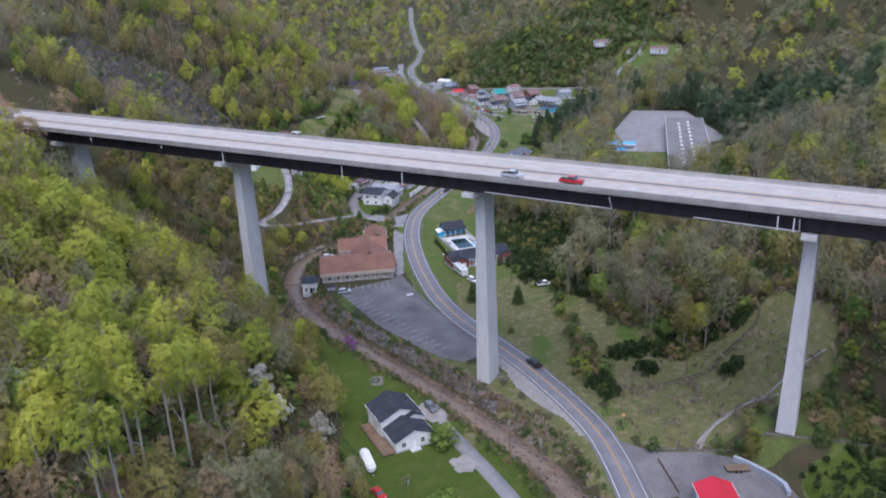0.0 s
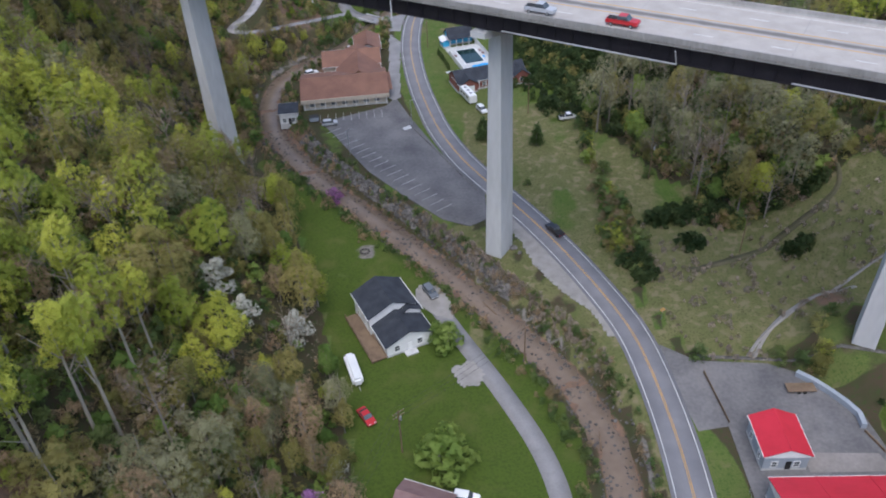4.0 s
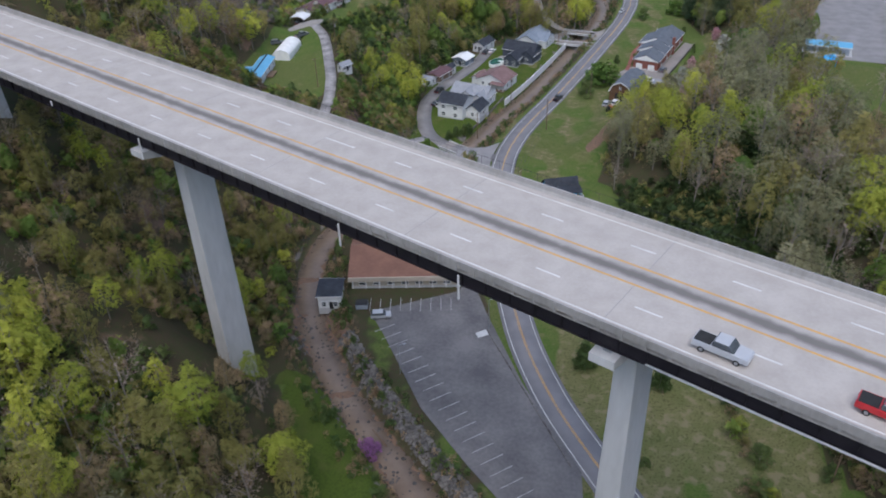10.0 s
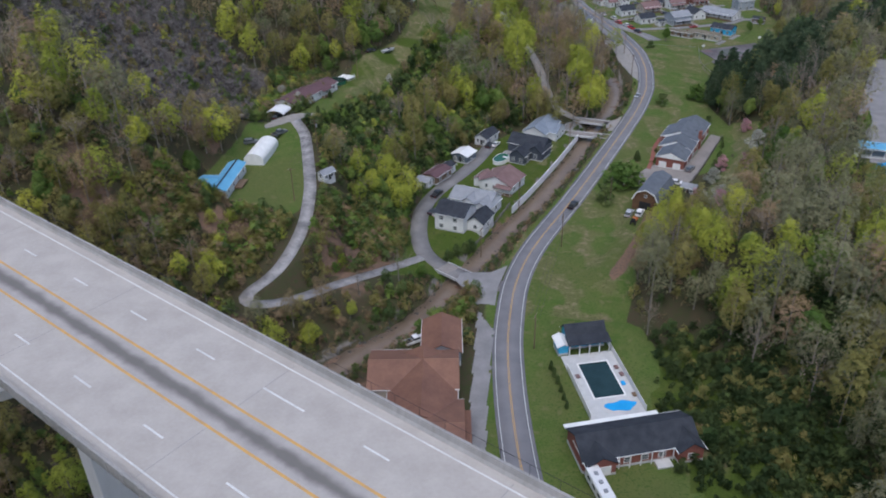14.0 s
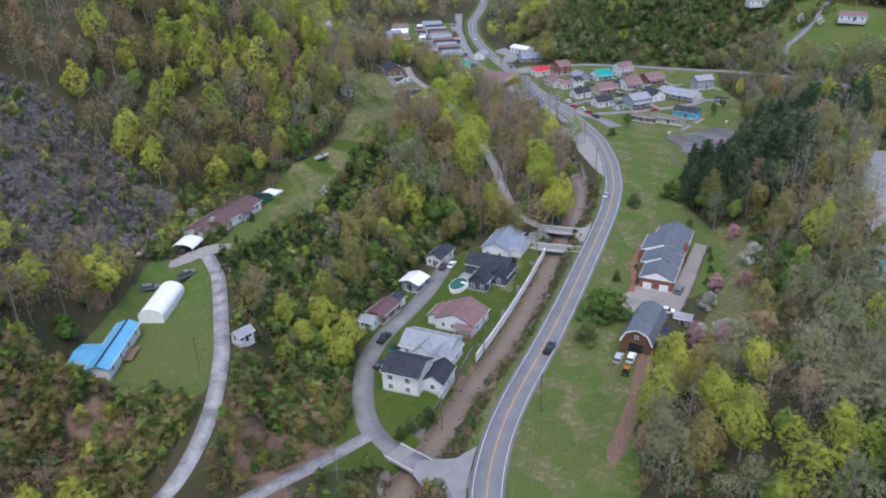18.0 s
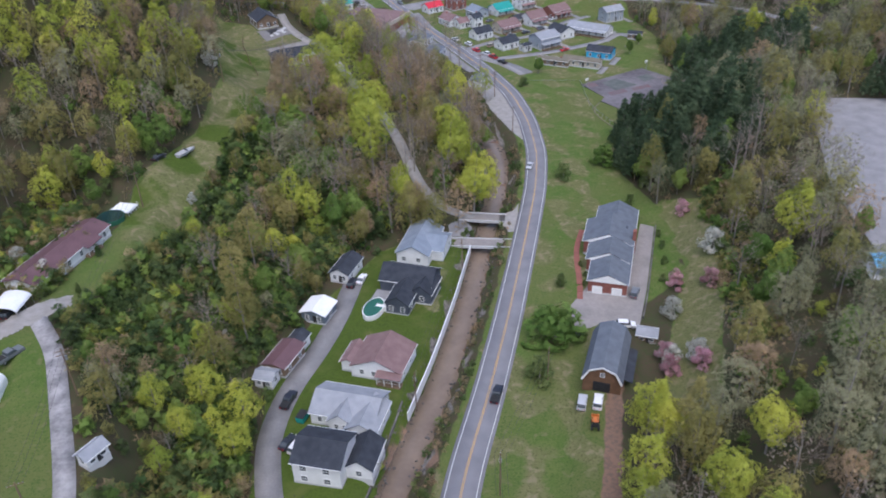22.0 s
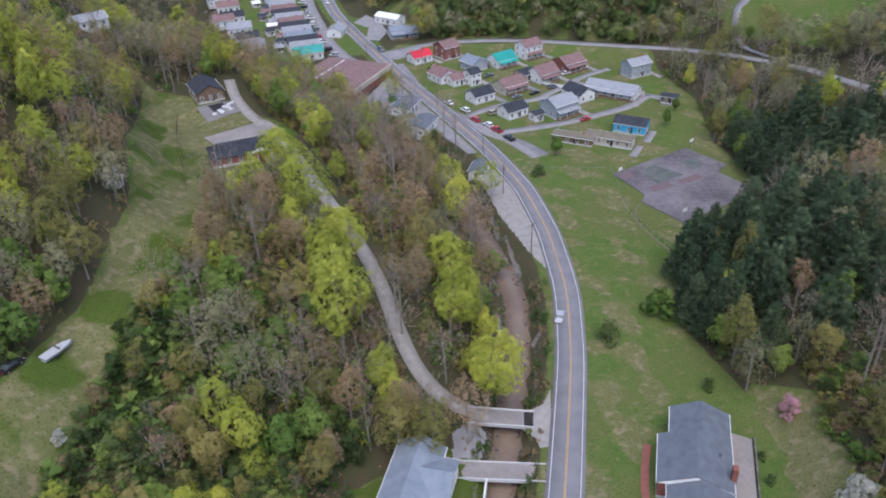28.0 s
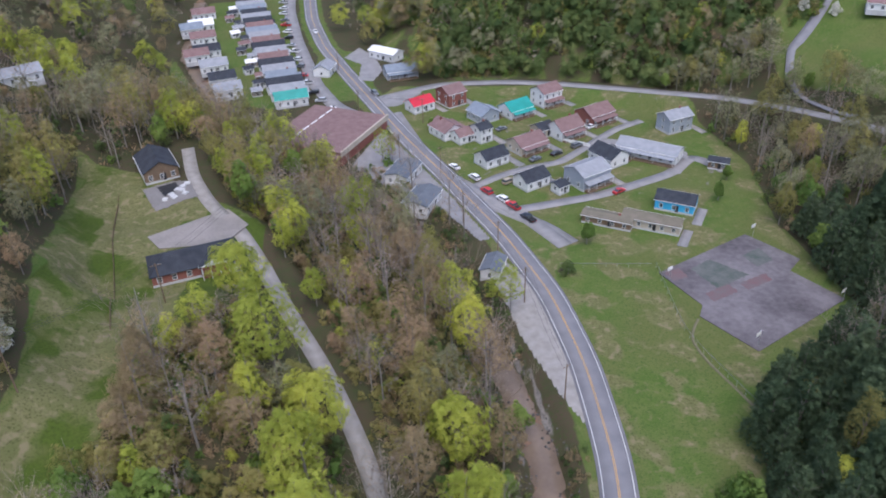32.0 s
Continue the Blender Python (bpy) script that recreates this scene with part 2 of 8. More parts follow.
    fresh=leaf_mat("leaf_fresh_green", (0.13, 0.21, 0.045), (0.22, 0.29, 0.075), gaps=0.42),
    bud=leaf_mat("leaf_bud_brown", (0.29, 0.21, 0.125), (0.375, 0.285, 0.165), gaps=0.53),
    twig=leaf_mat("bare_twigs", (0.27, 0.22, 0.175), (0.37, 0.31, 0.25), gaps=0.48),
    sage=leaf_mat("leaf_grey_green", (0.225, 0.225, 0.125), (0.31, 0.30, 0.175), gaps=0.52),
    # Darker cut of the green leaf; the east gully's shade is in its colour.
    darkgreen=leaf_mat("leaf_dark_green", (0.042, 0.07, 0.026), (0.085, 0.115, 0.042), gaps=0.42),
    pine=leaf_mat("pine_needles", (0.07, 0.108, 0.055), (0.11, 0.15, 0.08)),
    pink=leaf_mat("pink_blossom", (0.45, 0.24, 0.28), (0.58, 0.36, 0.38)),
    blossom=leaf_mat("white_blossom", (0.55, 0.55, 0.47), (0.68, 0.66, 0.60)),
    purple=leaf_mat("redbud_blossom", (0.36, 0.16, 0.36), (0.45, 0.24, 0.45)),
)


def median_mat():
    """Concrete with a ragged band of grime along the middle, across the object's own y."""
    m = mat("median_concrete", (0.40, 0.37, 0.345), (0.33, 0.305, 0.285), 0.88, 0.3, 0.0, 12)
    n, l = m.node_tree.nodes, m.node_tree.links
    bs = n["Principled BSDF"]
    clean = bs.inputs["Base Color"].links[0].from_socket
    place, axes, rough = n.new("ShaderNodeTexCoord"), n.new("ShaderNodeSeparateXYZ"), n.new("ShaderNodeTexNoise")
    rough.inputs["Scale"].default_value, rough.inputs["Detail"].default_value = 0.45, 6.0
    l.new(place.outputs["Object"], axes.inputs[0])
    l.new(place.outputs["Object"], rough.inputs["Vector"])
    off, ragged, band = n.new("ShaderNodeMath"), n.new("ShaderNodeMath"), n.new("ShaderNodeMapRange")
    off.operation, ragged.operation, band.interpolation_type = "ABSOLUTE", "MULTIPLY_ADD", "SMOOTHSTEP"
    l.new(axes.outputs["Y"], off.inputs[0])
    l.new(rough.outputs[0], ragged.inputs[0])
    ragged.inputs[1].default_value = 1.1
    l.new(off.outputs[0], ragged.inputs[2])
    for k, v in zip(("From Min", "From Max", "To Min", "To Max"), (0.75, 1.75, 0.85, 0.0)):
        band.inputs[k].default_value = v
    l.new(ragged.outputs[0], band.inputs["Value"])
    mix = n.new("ShaderNodeMix")
    mix.data_type = "RGBA"
    l.new(band.outputs[0], mix.inputs["Factor"])
    l.new(clean, mix.inputs["A"])
    mix.inputs["B"].default_value = (0.125, 0.115, 0.105, 1)
    l.new(mix.outputs["Result"], bs.inputs["Base Color"])
    return m


M["deckmid"] = median_mat()


def ground_mat():
    """Leaf litter, grass, dry grass and bare soil, mixed by the attributes that the ground carries and broken up by noise."""
    m = bpy.data.materials.new("ground")
    m.use_nodes = True
    n, l = m.node_tree.nodes, m.node_tree.links
    bs = n["Principled BSDF"]
    bs.inputs["Roughness"].default_value, bs.inputs["Specular IOR Level"].default_value = 0.95, 0.1
    geo = n.new("ShaderNodeNewGeometry")

    def noise_at(s, d=5):
        t = n.new("ShaderNodeTexNoise")
        t.inputs["Scale"].default_value, t.inputs["Detail"].default_value = s, d
        l.new(geo.outputs["Position"], t.inputs["Vector"])
        return t.outputs[0]

    def blend(f, a, b):
        x = n.new("ShaderNodeMix")
        x.data_type = "RGBA"
        l.new(f, x.inputs["Factor"])
        for v, s in ((a, "A"), (b, "B")):
            if isinstance(v, tuple):
                x.inputs[s].default_value = (*v, 1)
            else:
                l.new(v, x.inputs[s])
        return x.outputs["Result"]

    def sharpen(v, lo, hi):
        r = n.new("ShaderNodeMapRange")
        r.interpolation_type = "SMOOTHSTEP"
        r.inputs["From Min"].default_value, r.inputs["From Max"].default_value = lo, hi
        l.new(v, r.inputs["Value"])
        return r.outputs[0]

    def masked(name, f, w=0.5):
        a = n.new("ShaderNodeAttribute")
        a.attribute_name = name
        k = n.new("ShaderNodeMath")
        k.operation = "MULTIPLY_ADD"
        l.new(f, k.inputs[0])
        k.inputs[1].default_value = w
        l.new(a.outputs["Fac"], k.inputs[2])
        return sharpen(k.outputs[0], 0.5 + w * 0.35, 0.5 + w * 0.65)

    coarse, mid, finer, fleck = noise_at(0.035), noise_at(0.22), noise_at(1.3), noise_at(5.0, 3)
    litter = blend(sharpen(mid, 0.35, 0.7), (0.066, 0.052, 0.032), (0.05, 0.054, 0.025))
    litter = blend(sharpen(finer, 0.5, 0.75), litter, (0.045, 0.066, 0.022))
    lush = blend(sharpen(mid, 0.3, 0.7), (0.062, 0.112, 0.02), (0.096, 0.128, 0.033))
    lush = blend(sharpen(coarse, 0.4, 0.62), lush, (0.10, 0.115, 0.036))
    lush = blend(sharpen(fleck, 0.45, 0.75), lush, (0.115, 0.13, 0.044))
    tuft, weedy = noise_at(2.2, 4), noise_at(0.5, 6)
    lush = blend(sharpen(tuft, 0.48, 0.75), lush, (0.05, 0.088, 0.02))
    lush = blend(sharpen(weedy, 0.56, 0.72), lush, (0.128, 0.13, 0.055))
    deep = blend(sharpen(tuft, 0.4, 0.7), (0.064, 0.095, 0.016), (0.046, 0.068, 0.014))
    deep = blend(sharpen(mid, 0.45, 0.75), deep, (0.085, 0.10, 0.026))
    dry = blend(sharpen(mid, 0.3, 0.7), (0.15, 0.143, 0.064), (0.112, 0.122, 0.045))
    dry = blend(sharpen(tuft, 0.48, 0.7), dry, (0.075, 0.082, 0.03))
    dry = blend(sharpen(weedy, 0.5, 0.66), dry, (0.185, 0.16, 0.09))
    soil = blend(sharpen(finer, 0.35, 0.7), (0.20, 0.125, 0.085), (0.14, 0.10, 0.075))
    stone = blend(sharpen(finer, 0.35, 0.7), (0.20, 0.183, 0.165), (0.125, 0.114, 0.10))
    scrub = blend(sharpen(finer, 0.35, 0.7), (0.13, 0.115, 0.105), (0.07, 0.058, 0.048))
    col = litter
    for name, c, w in (("scrub", scrub, 0.5), ("lush", lush, 0.3), ("deep", deep, 0.4), ("dry", dry, 0.6), ("soil", soil, 0.5), ("stone", stone, 0.4)):
        col = blend(masked(name, mid, w), col, c)
    l.new(col, bs.inputs["Base Color"])
    bp = n.new("ShaderNodeBump")
    bp.inputs["Distance"].default_value, bp.inputs["Strength"].default_value = 0.15, 0.6
    l.new(fleck, bp.inputs["Height"])
    l.new(bp.outputs[0], bs.inputs["Normal"])
    return m


M["ground"] = ground_mat()


# ---- lie of the land ----
def table(*rows):
    xs, vs = [r[0] for r in rows], [r[1] for r in rows]
    return lambda y: np.interp(y, xs, vs)


floor_z = table((0, 3.5), (170, 2.8), (200, 2.2), (280, 1.0), (345, 0), (380, -1.8), (430, -2.5), (480, -3.6), (560, -4), (760, -4.2), (1000, -3), (1500, 10), (2200, 40), (4000, 200))
west_toe = table((-200, -8), (110, -19), (141, -25), (169, -31), (205, -43), (230, -54), (245, -68), (270, -74), (300, -76), (325, -64), (345, -54), (360, -53), (400, -56), (430, -47), (455, -38), (475, -18), (490, -6), (520, 4), (560, 6), (600, 0), (640, -12), (665, -35), (690, -60), (720, -104), (870, -112), (1000, -125), (1400, -150), (4000, -150))
west_slope = table((0, 1.0), (225, 0.95), (270, 0.85), (310, 0.6), (345, 0.62), (380, 0.7), (420, 0.5), (450, 0.42), (478, 0.40), (530, 0.45), (585, 0.44), (615, 0.36), (690, 0.5), (900, 0.6))
bench_z = table((300, 16), (355, 18.5), (400, 20.5), (450, 19), (480, 21), (520, 20.5), (560, 19), (600, 18), (650, 18.5), (720, 15))
bench_w = table((310, 0), (345, 8), (355, 26), (400, 24), (440, 18), (480, 14), (520, 14), (560, 24), (600, 34), (640, 34), (680, 8), (720, 0))
east_toe = table((-200, 90), (60, 88), (130, 96), (160, 88), (190, 64), (230, 47), (260, 46), (290, 30), (320, 20), (345, 11), (360, 15), (385, 34), (400, 37), (435, 52), (465, 60), (500, 56), (525, 66), (555, 104), (580, 110), (640, 116), (680, 122), (705, 104), (730, 60), (755, 22), (790, -4), (870, -18), (1000, 4), (1400, -10), (4000, 0))
east_slope = table((0, 0.7), (180, 0.6), (230, 0.42), (300, 0.5), (520, 0.5), (560, 0.45), (640, 0.35), (690, 0.5), (760, 0.5))
shelf_z = table((270, 14), (400, 15.5), (520, 16), (560, 25), (680, 36), (760, 40))
shelf_w = table((280, 0), (310, 60), (500, 95), (530, 60), (555, 4), (640, 10), (670, 70), (760, 60), (820, 0))


def smooth_line(pts, step=2.5, rounds=2):
    """A polyline of (x, y) or (x, y, z), cut into even steps and rounded."""
    p = np.array(pts, float)
    s = np.r_[0, np.cumsum(np.hypot(*np.diff(p[:, :2], axis=0).T))]
    t = np.linspace(0, s[-1], max(3, int(s[-1] / step) + 1))
    q = np.stack([np.interp(t, s, c) for c in p.T], 1)
    for _ in range(rounds):
        for w in (2, 1):
            r = q.copy()
            r[w:-w] = (q[: -2 * w] + 2 * q[w:-w] + q[2 * w :]) / 4 if len(q) > 2 * w else q[w:-w]
            q = r
    return q


ROAD = smooth_line([(38, 20), (36, 95), (36, 112), (37, 126), (37, 140), (36, 154), (34.2, 167.4), (27.9, 184.4), (20.9, 200.5), (13.9, 213.5), (0.3, 237.2), (-7, 256), (-13, 282), (-16, 300), (-18.3, 321), (-18.3, 345), (-16, 361), (-11.5, 378), (-5, 396), (4, 424), (15, 461), (24.5, 494), (30, 520), (32, 550), (30.5, 578), (24, 608), (12, 647), (0, 683), (-10, 718), (-21, 757), (-31, 795), (-38, 840), (-41, 890), (-34, 960), (-32, 1040), (-42, 1120), (-57, 1350), (-70, 1650)])
CREEK = smooth_line([(26, 40), (26, 120), (27, 133), (25, 145), (20, 157), (10, 171), (0, 185), (-8, 196), (-15, 204), (-24, 215), (-31, 223), (-44, 239), (-56, 258), (-62, 275), (-64, 295), (-57, 312), (-44, 325), (-37, 341), (-31, 358), (-24, 382), (-18, 395), (-11, 415), (-3, 441), (3, 464), (8, 482), (13.5, 501), (17, 520), (15, 545), (7, 590), (-1, 618), (-10, 642), (-30, 664), (-48, 690), (-66, 720), (-84, 760), (-98, 800), (-106, 900)])
LANE = smooth_line([(-19, 345.5, -0.2), (-28, 347, -0.2), (-38, 354, -0.8), (-45, 361, -1.5), (-49, 373, -1.6), (-51, 390, -1.7), (-48, 404, -1.8), (-41, 420, -2.2), (-36.8, 433, -2.4), (-33.6, 447, -2.5)], 2)
CLIMB = smooth_line([(-45, 361, -1.5), (-55, 346, 2), (-65, 333, 5), (-70, 324, 7), (-76, 317.5, 9), (-81, 316, 9.6), (-83, 319, 10), (-78.5, 324, 11), (-76, 329, 12), (-74.5, 339, 14), (-75, 350, 15.5), (-78, 365, 17.3), (-84, 383, 19.5), (-89, 397, 20.5), (-96, 408, 20.8)], 2, 1)
WOODLANE = smooth_line([(21, 477, -3.6), (11, 475, -3.5), (-2, 479, -3.4), (-8, 485, -2.5), (-12, 493, -1), (-15, 505, 1), (-17.5, 518, 4), (-21, 529, 6.5), (-26, 542, 9.5), (-33, 556, 13), (-40, 573, 16), (-46, 586, 18), (-55, 600, 18.2), (-62, 617, 18.5), (-66, 635, 18.8)], 2)
DRIVE = smooth_line([(9, 70, 3.2), (12, 95, 3), (14.5, 112, 2.9), (16, 126, 2.8), (13, 138, 2.8), (6, 153, 2.7), (-1, 166, 2.6), (-8, 180, 2.5)], 2)
STREET = smooth_line([(-4, 694, -4.1), (4, 668, -4.1), (13, 647, -4.1), (24, 631, -4.1), (32, 618, -4.1), (40, 600, -4.1)], 2)
STREET2 = smooth_line([(28, 622, -4.1), (57, 627, -4.1), (86, 638, -4), (96, 650, -3.9), (102, 636, -3.8)], 2)
HILLROAD = smooth_line([(-10, 721, -4.1), (19, 733, -3.8), (47, 728, -3), (69, 718, -2), (96, 700, 0), (120, 680, 3), (136, 658, 6), (148, 630, 10), (152, 600, 14), (156, 560, 18)], 2)
PARKROAD = smooth_line([(-14, 703, -4.2), (-25, 716, -4.2), (-34, 744, -4.2), (-39, 774, -4.2), (-45, 809, -4), (-51, 861, -3.8), (-54, 930, -3.3)], 2)
DIRT = smooth_line([(8, 352, 1.2), (15, 369, 0.8), (19, 384, 0.2), (23, 396, -0.2), (27, 412, -0.4)], 2)
ROAD = np.c_[ROAD, floor_z(ROAD[:, 1]) + 0.15]
CREEK = np.c_[CREEK, floor_z(CREEK[:, 1]) - 2.6]


def near(line, x, y):
    """For points x, y: the distance to a line, and the line's height at the nearest place."""
    best, z = np.full(x.shape, 1e9), np.zeros(x.shape)
    for a, b in zip(line[:-1], line[1:]):
        dx, dy = b[0] - a[0], b[1] - a[1]
        k = np.clip(((x - a[0]) * dx + (y - a[1]) * dy) / (dx * dx + dy * dy + 1e-9), 0, 1)
        d = np.hypot(x - a[0] - k * dx, y - a[1] - k * dy)
        hit = d < best
        best, z = np.where(hit, d, best), np.where(hit, a[2] + k * (b[2] - a[2]), z)
    return best, z


def inside(poly, x, y):
    """Whether points lie in a polygon."""
    r = np.zeros(np.shape(x), bool)
    for (x0, y0), (x1, y1) in zip(poly, poly[1:] + poly[:1]):
        if y0 != y1:
            r ^= ((y0 > y) != (y1 > y)) & (x < (x1 - x0) * (y - y0) / (y1 - y0) + x0)
    return r


def ripple(x, y, s, seed):
    """A smooth pseudo-random field from a few crossing waves, about -1 to 1."""
    rs = np.random.RandomState(seed)
    v = 0
    for _ in range(7):
        a, f, p = rs.uniform(0, 6.3), rs.uniform(0.5, 1.6) / s, rs.uniform(0, 6.3)
        v = v + np.sin((x * np.cos(a) + y * np.sin(a)) * f * 6.283 + p)
    return v / 4.0


def step01(v):
    v = np.clip(v, 0, 1)
    return v * v * (3 - 2 * v)


LOT = [(-43, 263), (-24, 273), (-21, 279), (-16.2, 266), (-6.4, 243), (5.6, 221), (6, 209), (1.5, 206), (-5, 209), (-15, 220), (-26, 233.5), (-38, 255)]
YARD = [(38.5, 163), (44.9, 158.3), (58.1, 157.2), (63.8, 154.2), (71.3, 143), (72.8, 131.5), (84, 128), (84, 112), (47, 112), (46.6, 130), (46.6, 142), (41, 141), (40, 147)]
SCHOOLYARD = [(84, 401), (88, 414), (94, 447), (104.7, 474), (118, 507), (150, 500), (150, 420), (110, 395)]
PADS = [([(70, 155), (84, 151), (92, 160), (76, 167)], 8.6, 7), (YARD, 2.9, 4), (SCHOOLYARD, 15.5, 10), ([(19.5, 429), (19, 416), (35, 415), (43, 434), (54, 464), (48, 468), (30, 434)], -2.85, 4),
        ([(-14, 326), (8, 326), (26, 292), (8, 278), (-6, 284)], 1.6, 5), ([(-110, 350), (-93, 352), (-84, 392), (-104, 392)], 18.3, 6),
        ([(-108, 412), (-92, 410), (-84, 452), (-98, 458)], 19.5, 5), ([(-72, 562), (-40, 566), (-38, 582), (-70, 584)], 18, 5), ([(-88, 612), (-60, 612), (-62, 645), (-88, 645)], 18.3, 6)]


def land(x, y, detail=True):
    """The height of the ground."""
    x, y = np.asarray(x, float), np.asarray(y, float)
    f = floor_z(y)
    h = f + 0 * x
    rx = np.interp(y, ROAD[:, 1], ROAD[:, 0])
    h = h + np.clip(0.075 * (x - rx - 5), 0, 3.5) * step01((330 - y) / 60)
    u = west_toe(y) - x + 3 * ripple(x, y, 60, 5)
    s, bz, bw = west_slope(y), bench_z(y), bench_w(y)
    u1 = np.maximum(bz - f, 1) / s
    use = step01((y - 300) / 30) * step01((725 - y) / 40)
    far = np.maximum(u - u1 - bw, 0)
    top = 170 + 50 * ripple(x, y, 400, 9)
    plain = top * (1 - np.exp(-np.maximum(u, 0) * s / top))
    bench = np.minimum(np.maximum(u, 0) * s, bz - f) + top * (1 - np.exp(-far * 0.8 / top)) + 0.06 * np.clip(u - u1, 0, bw)
    h = h + np.where(u > 0, plain * (1 - use) + bench * use, 0)
    v = x - east_toe(y) + 3 * ripple(x, y, 55, 6)
    s, sz, sw = east_slope(y), shelf_z(y), shelf_w(y)
    v1 = np.maximum(sz - f, 1) / s
    use = step01((y - 270) / 40) * step01((830 - y) / 40)
    far = np.maximum(v - v1 - sw, 0)
    top = 150 + 50 * ripple(x, y, 380, 19)
    plain = top * (1 - np.exp(-np.maximum(v, 0) * s / top))
    shelf = np.minimum(np.maximum(v, 0) * s, sz - f) + top * (1 - np.exp(-far * 0.6 / top))
    h = h + np.where(v > 0, plain * (1 - use) + shelf * use, 0)
    if detail:
        steep = np.clip(np.maximum(u, v) / 25, 0, 1)
        h = h + steep * (1.6 * ripple(x, y, 28, 3) + 5 * ripple(x, y, 110, 4) * np.clip(np.maximum(u, v) / 90, 0, 1))
    for poly, z, soft in PADS:
        cx, cy = np.mean([p[0] for p in poly]), np.mean([p[1] for p in poly])
        ring = np.array([(*p, z) for p in poly + poly[:1]], float)
        close = (np.abs(x - cx) < 60) & (np.abs(y - cy) < 70)
        if close.any():
            d, _ = near(ring, x[close], y[close]) if x.ndim else near(ring, x, y)
            ins = inside(poly, x[close], y[close]) if x.ndim else inside(poly, x, y)
            w = np.where(ins, 1, step01(1 - (d - 2) / soft))
            if x.ndim:
                h[close] = h[close] * (1 - w) + (z - 0.06) * w
            else:
                h = h * (1 - w) + (z - 0.06) * w
    if x.ndim == 0:
        x, y, h = x[None], y[None], np.atleast_1d(h)
        return float(cut(x, y, h)[0])
    return cut(x, y, h)


def cut(x, y, h):
    d, z = near(CREEK, x, y)
    w = step01((6.9 - d) / 4.2)
    h = h * (1 - w) + np.minimum(h, z - 0.32 + 0.42 * ripple(x, y, 8, 2)) * w
    for line, half, soft in ((ROAD, 7.5, 5), (LANE, 4.5, 5), (CLIMB, 4.6, 6), (WOODLANE, 4.6, 6), (DRIVE, 4.5, 5), (STREET, 5, 4), (STREET2, 4.5, 4), (HILLROAD, 5, 6), (PARKROAD, 5.5, 4), (DIRT, 4.5, 4)):
        x0, y0, x1, y1 = line[:, 0].min() - 14, line[:, 1].min() - 14, line[:, 0].max() + 14, line[:, 1].max() + 14
        c = (x > x0) & (x < x1) & (y > y0) & (y < y1)
        if not c.any():
            continue
        d, z = near(line, x[c], y[c])
        w = step01(1 - (d - half) / soft)
        if line is ROAD:
            dc, _ = near(CREEK, x[c], y[c])
            w = w * np.clip((dc - 3.2) / 3.5, 0, 1)
        elif line is not HILLROAD:
            dc, _ = near(CREEK, x[c], y[c])
            w = w * np.where(dc < 5.5, 0, 1)
        h[c] = h[c] * (1 - w) + (z - 0.12) * w
    return h


def spread(lo, hi, a, b, step, grow):
    """Even steps from a to b, then wider and wider ones out to lo and hi."""
    v = list(np.arange(a, b + 0.01, step))
    for end, sign in ((lo, -1), (hi, 1)):
        d, side = step, []
        p = v[0] if sign < 0 else v[-1]
        while (p - end) * sign < 0:
            d *= grow
            p += sign * d
            side.append(p)
        v = side[::-1] + v if sign < 0 else v + side
    return np.array(v)


def quads_object(name, verts, quads, material, parent=None, smooth=False):
    """A mesh of many quads from arrays, quickly."""
    me = bpy.data.meshes.new(name)
    me.vertices.add(len(verts))
    me.vertices.foreach_set("co", np.ascontiguousarray(verts, np.float32).ravel())
    me.loops.add(quads.size)
    me.loops.foreach_set("vertex_index", np.ascontiguousarray(quads, np.int32).ravel())
    me.polygons.add(len(quads))
    me.polygons.foreach_set("loop_start", np.arange(0, quads.size, quads.shape[1], dtype=np.int32))
    me.materials.append(material)
    if smooth:
        me.polygons.foreach_set("use_smooth", np.ones(len(quads), bool))
    me.update(calc_edges=True)
    ob = new(name, me)
    ob.parent = parent
    return ob


GX = spread(-1500, 1500, -130, 150, 2.3, 1.07)
GY = spread(-300, 3600, 70, 760, 2.3, 1.05)
gx, gy = np.meshgrid(GX, GY)
gz = land(gx.ravel(), gy.ravel()).reshape(gx.shape)
nx, ny = len(GX), len(GY)
idx = np.arange(nx * ny).reshape(ny, nx)
ground = quads_object("ground", np.stack([gx.ravel(), gy.ravel(), gz.ravel()], 1), np.stack([idx[:-1, :-1], idx[:-1, 1:], idx[1:, 1:], idx[1:, :-1]], -1).reshape(-1, 4), M["ground"], smooth=True)
tagged(ground, "valley floor and wooded hillsides of grass, leaf litter and bare soil", "ground", kind="structure")


def ground_at(x, y):
    """The height of the ground sheet itself, between its corners."""
    i, j = np.clip(np.searchsorted(GX, x) - 1, 0, nx - 2), np.clip(np.searchsorted(GY, y) - 1, 0, ny - 2)
    a, b = (x - GX[i]) / (GX[i + 1] - GX[i]), (y - GY[j]) / (GY[j + 1] - GY[j])
    return gz[j, i] * (1 - a) * (1 - b) + gz[j, i + 1] * a * (1 - b) + gz[j + 1, i] * (1 - a) * b + gz[j + 1, i + 1] * a * b


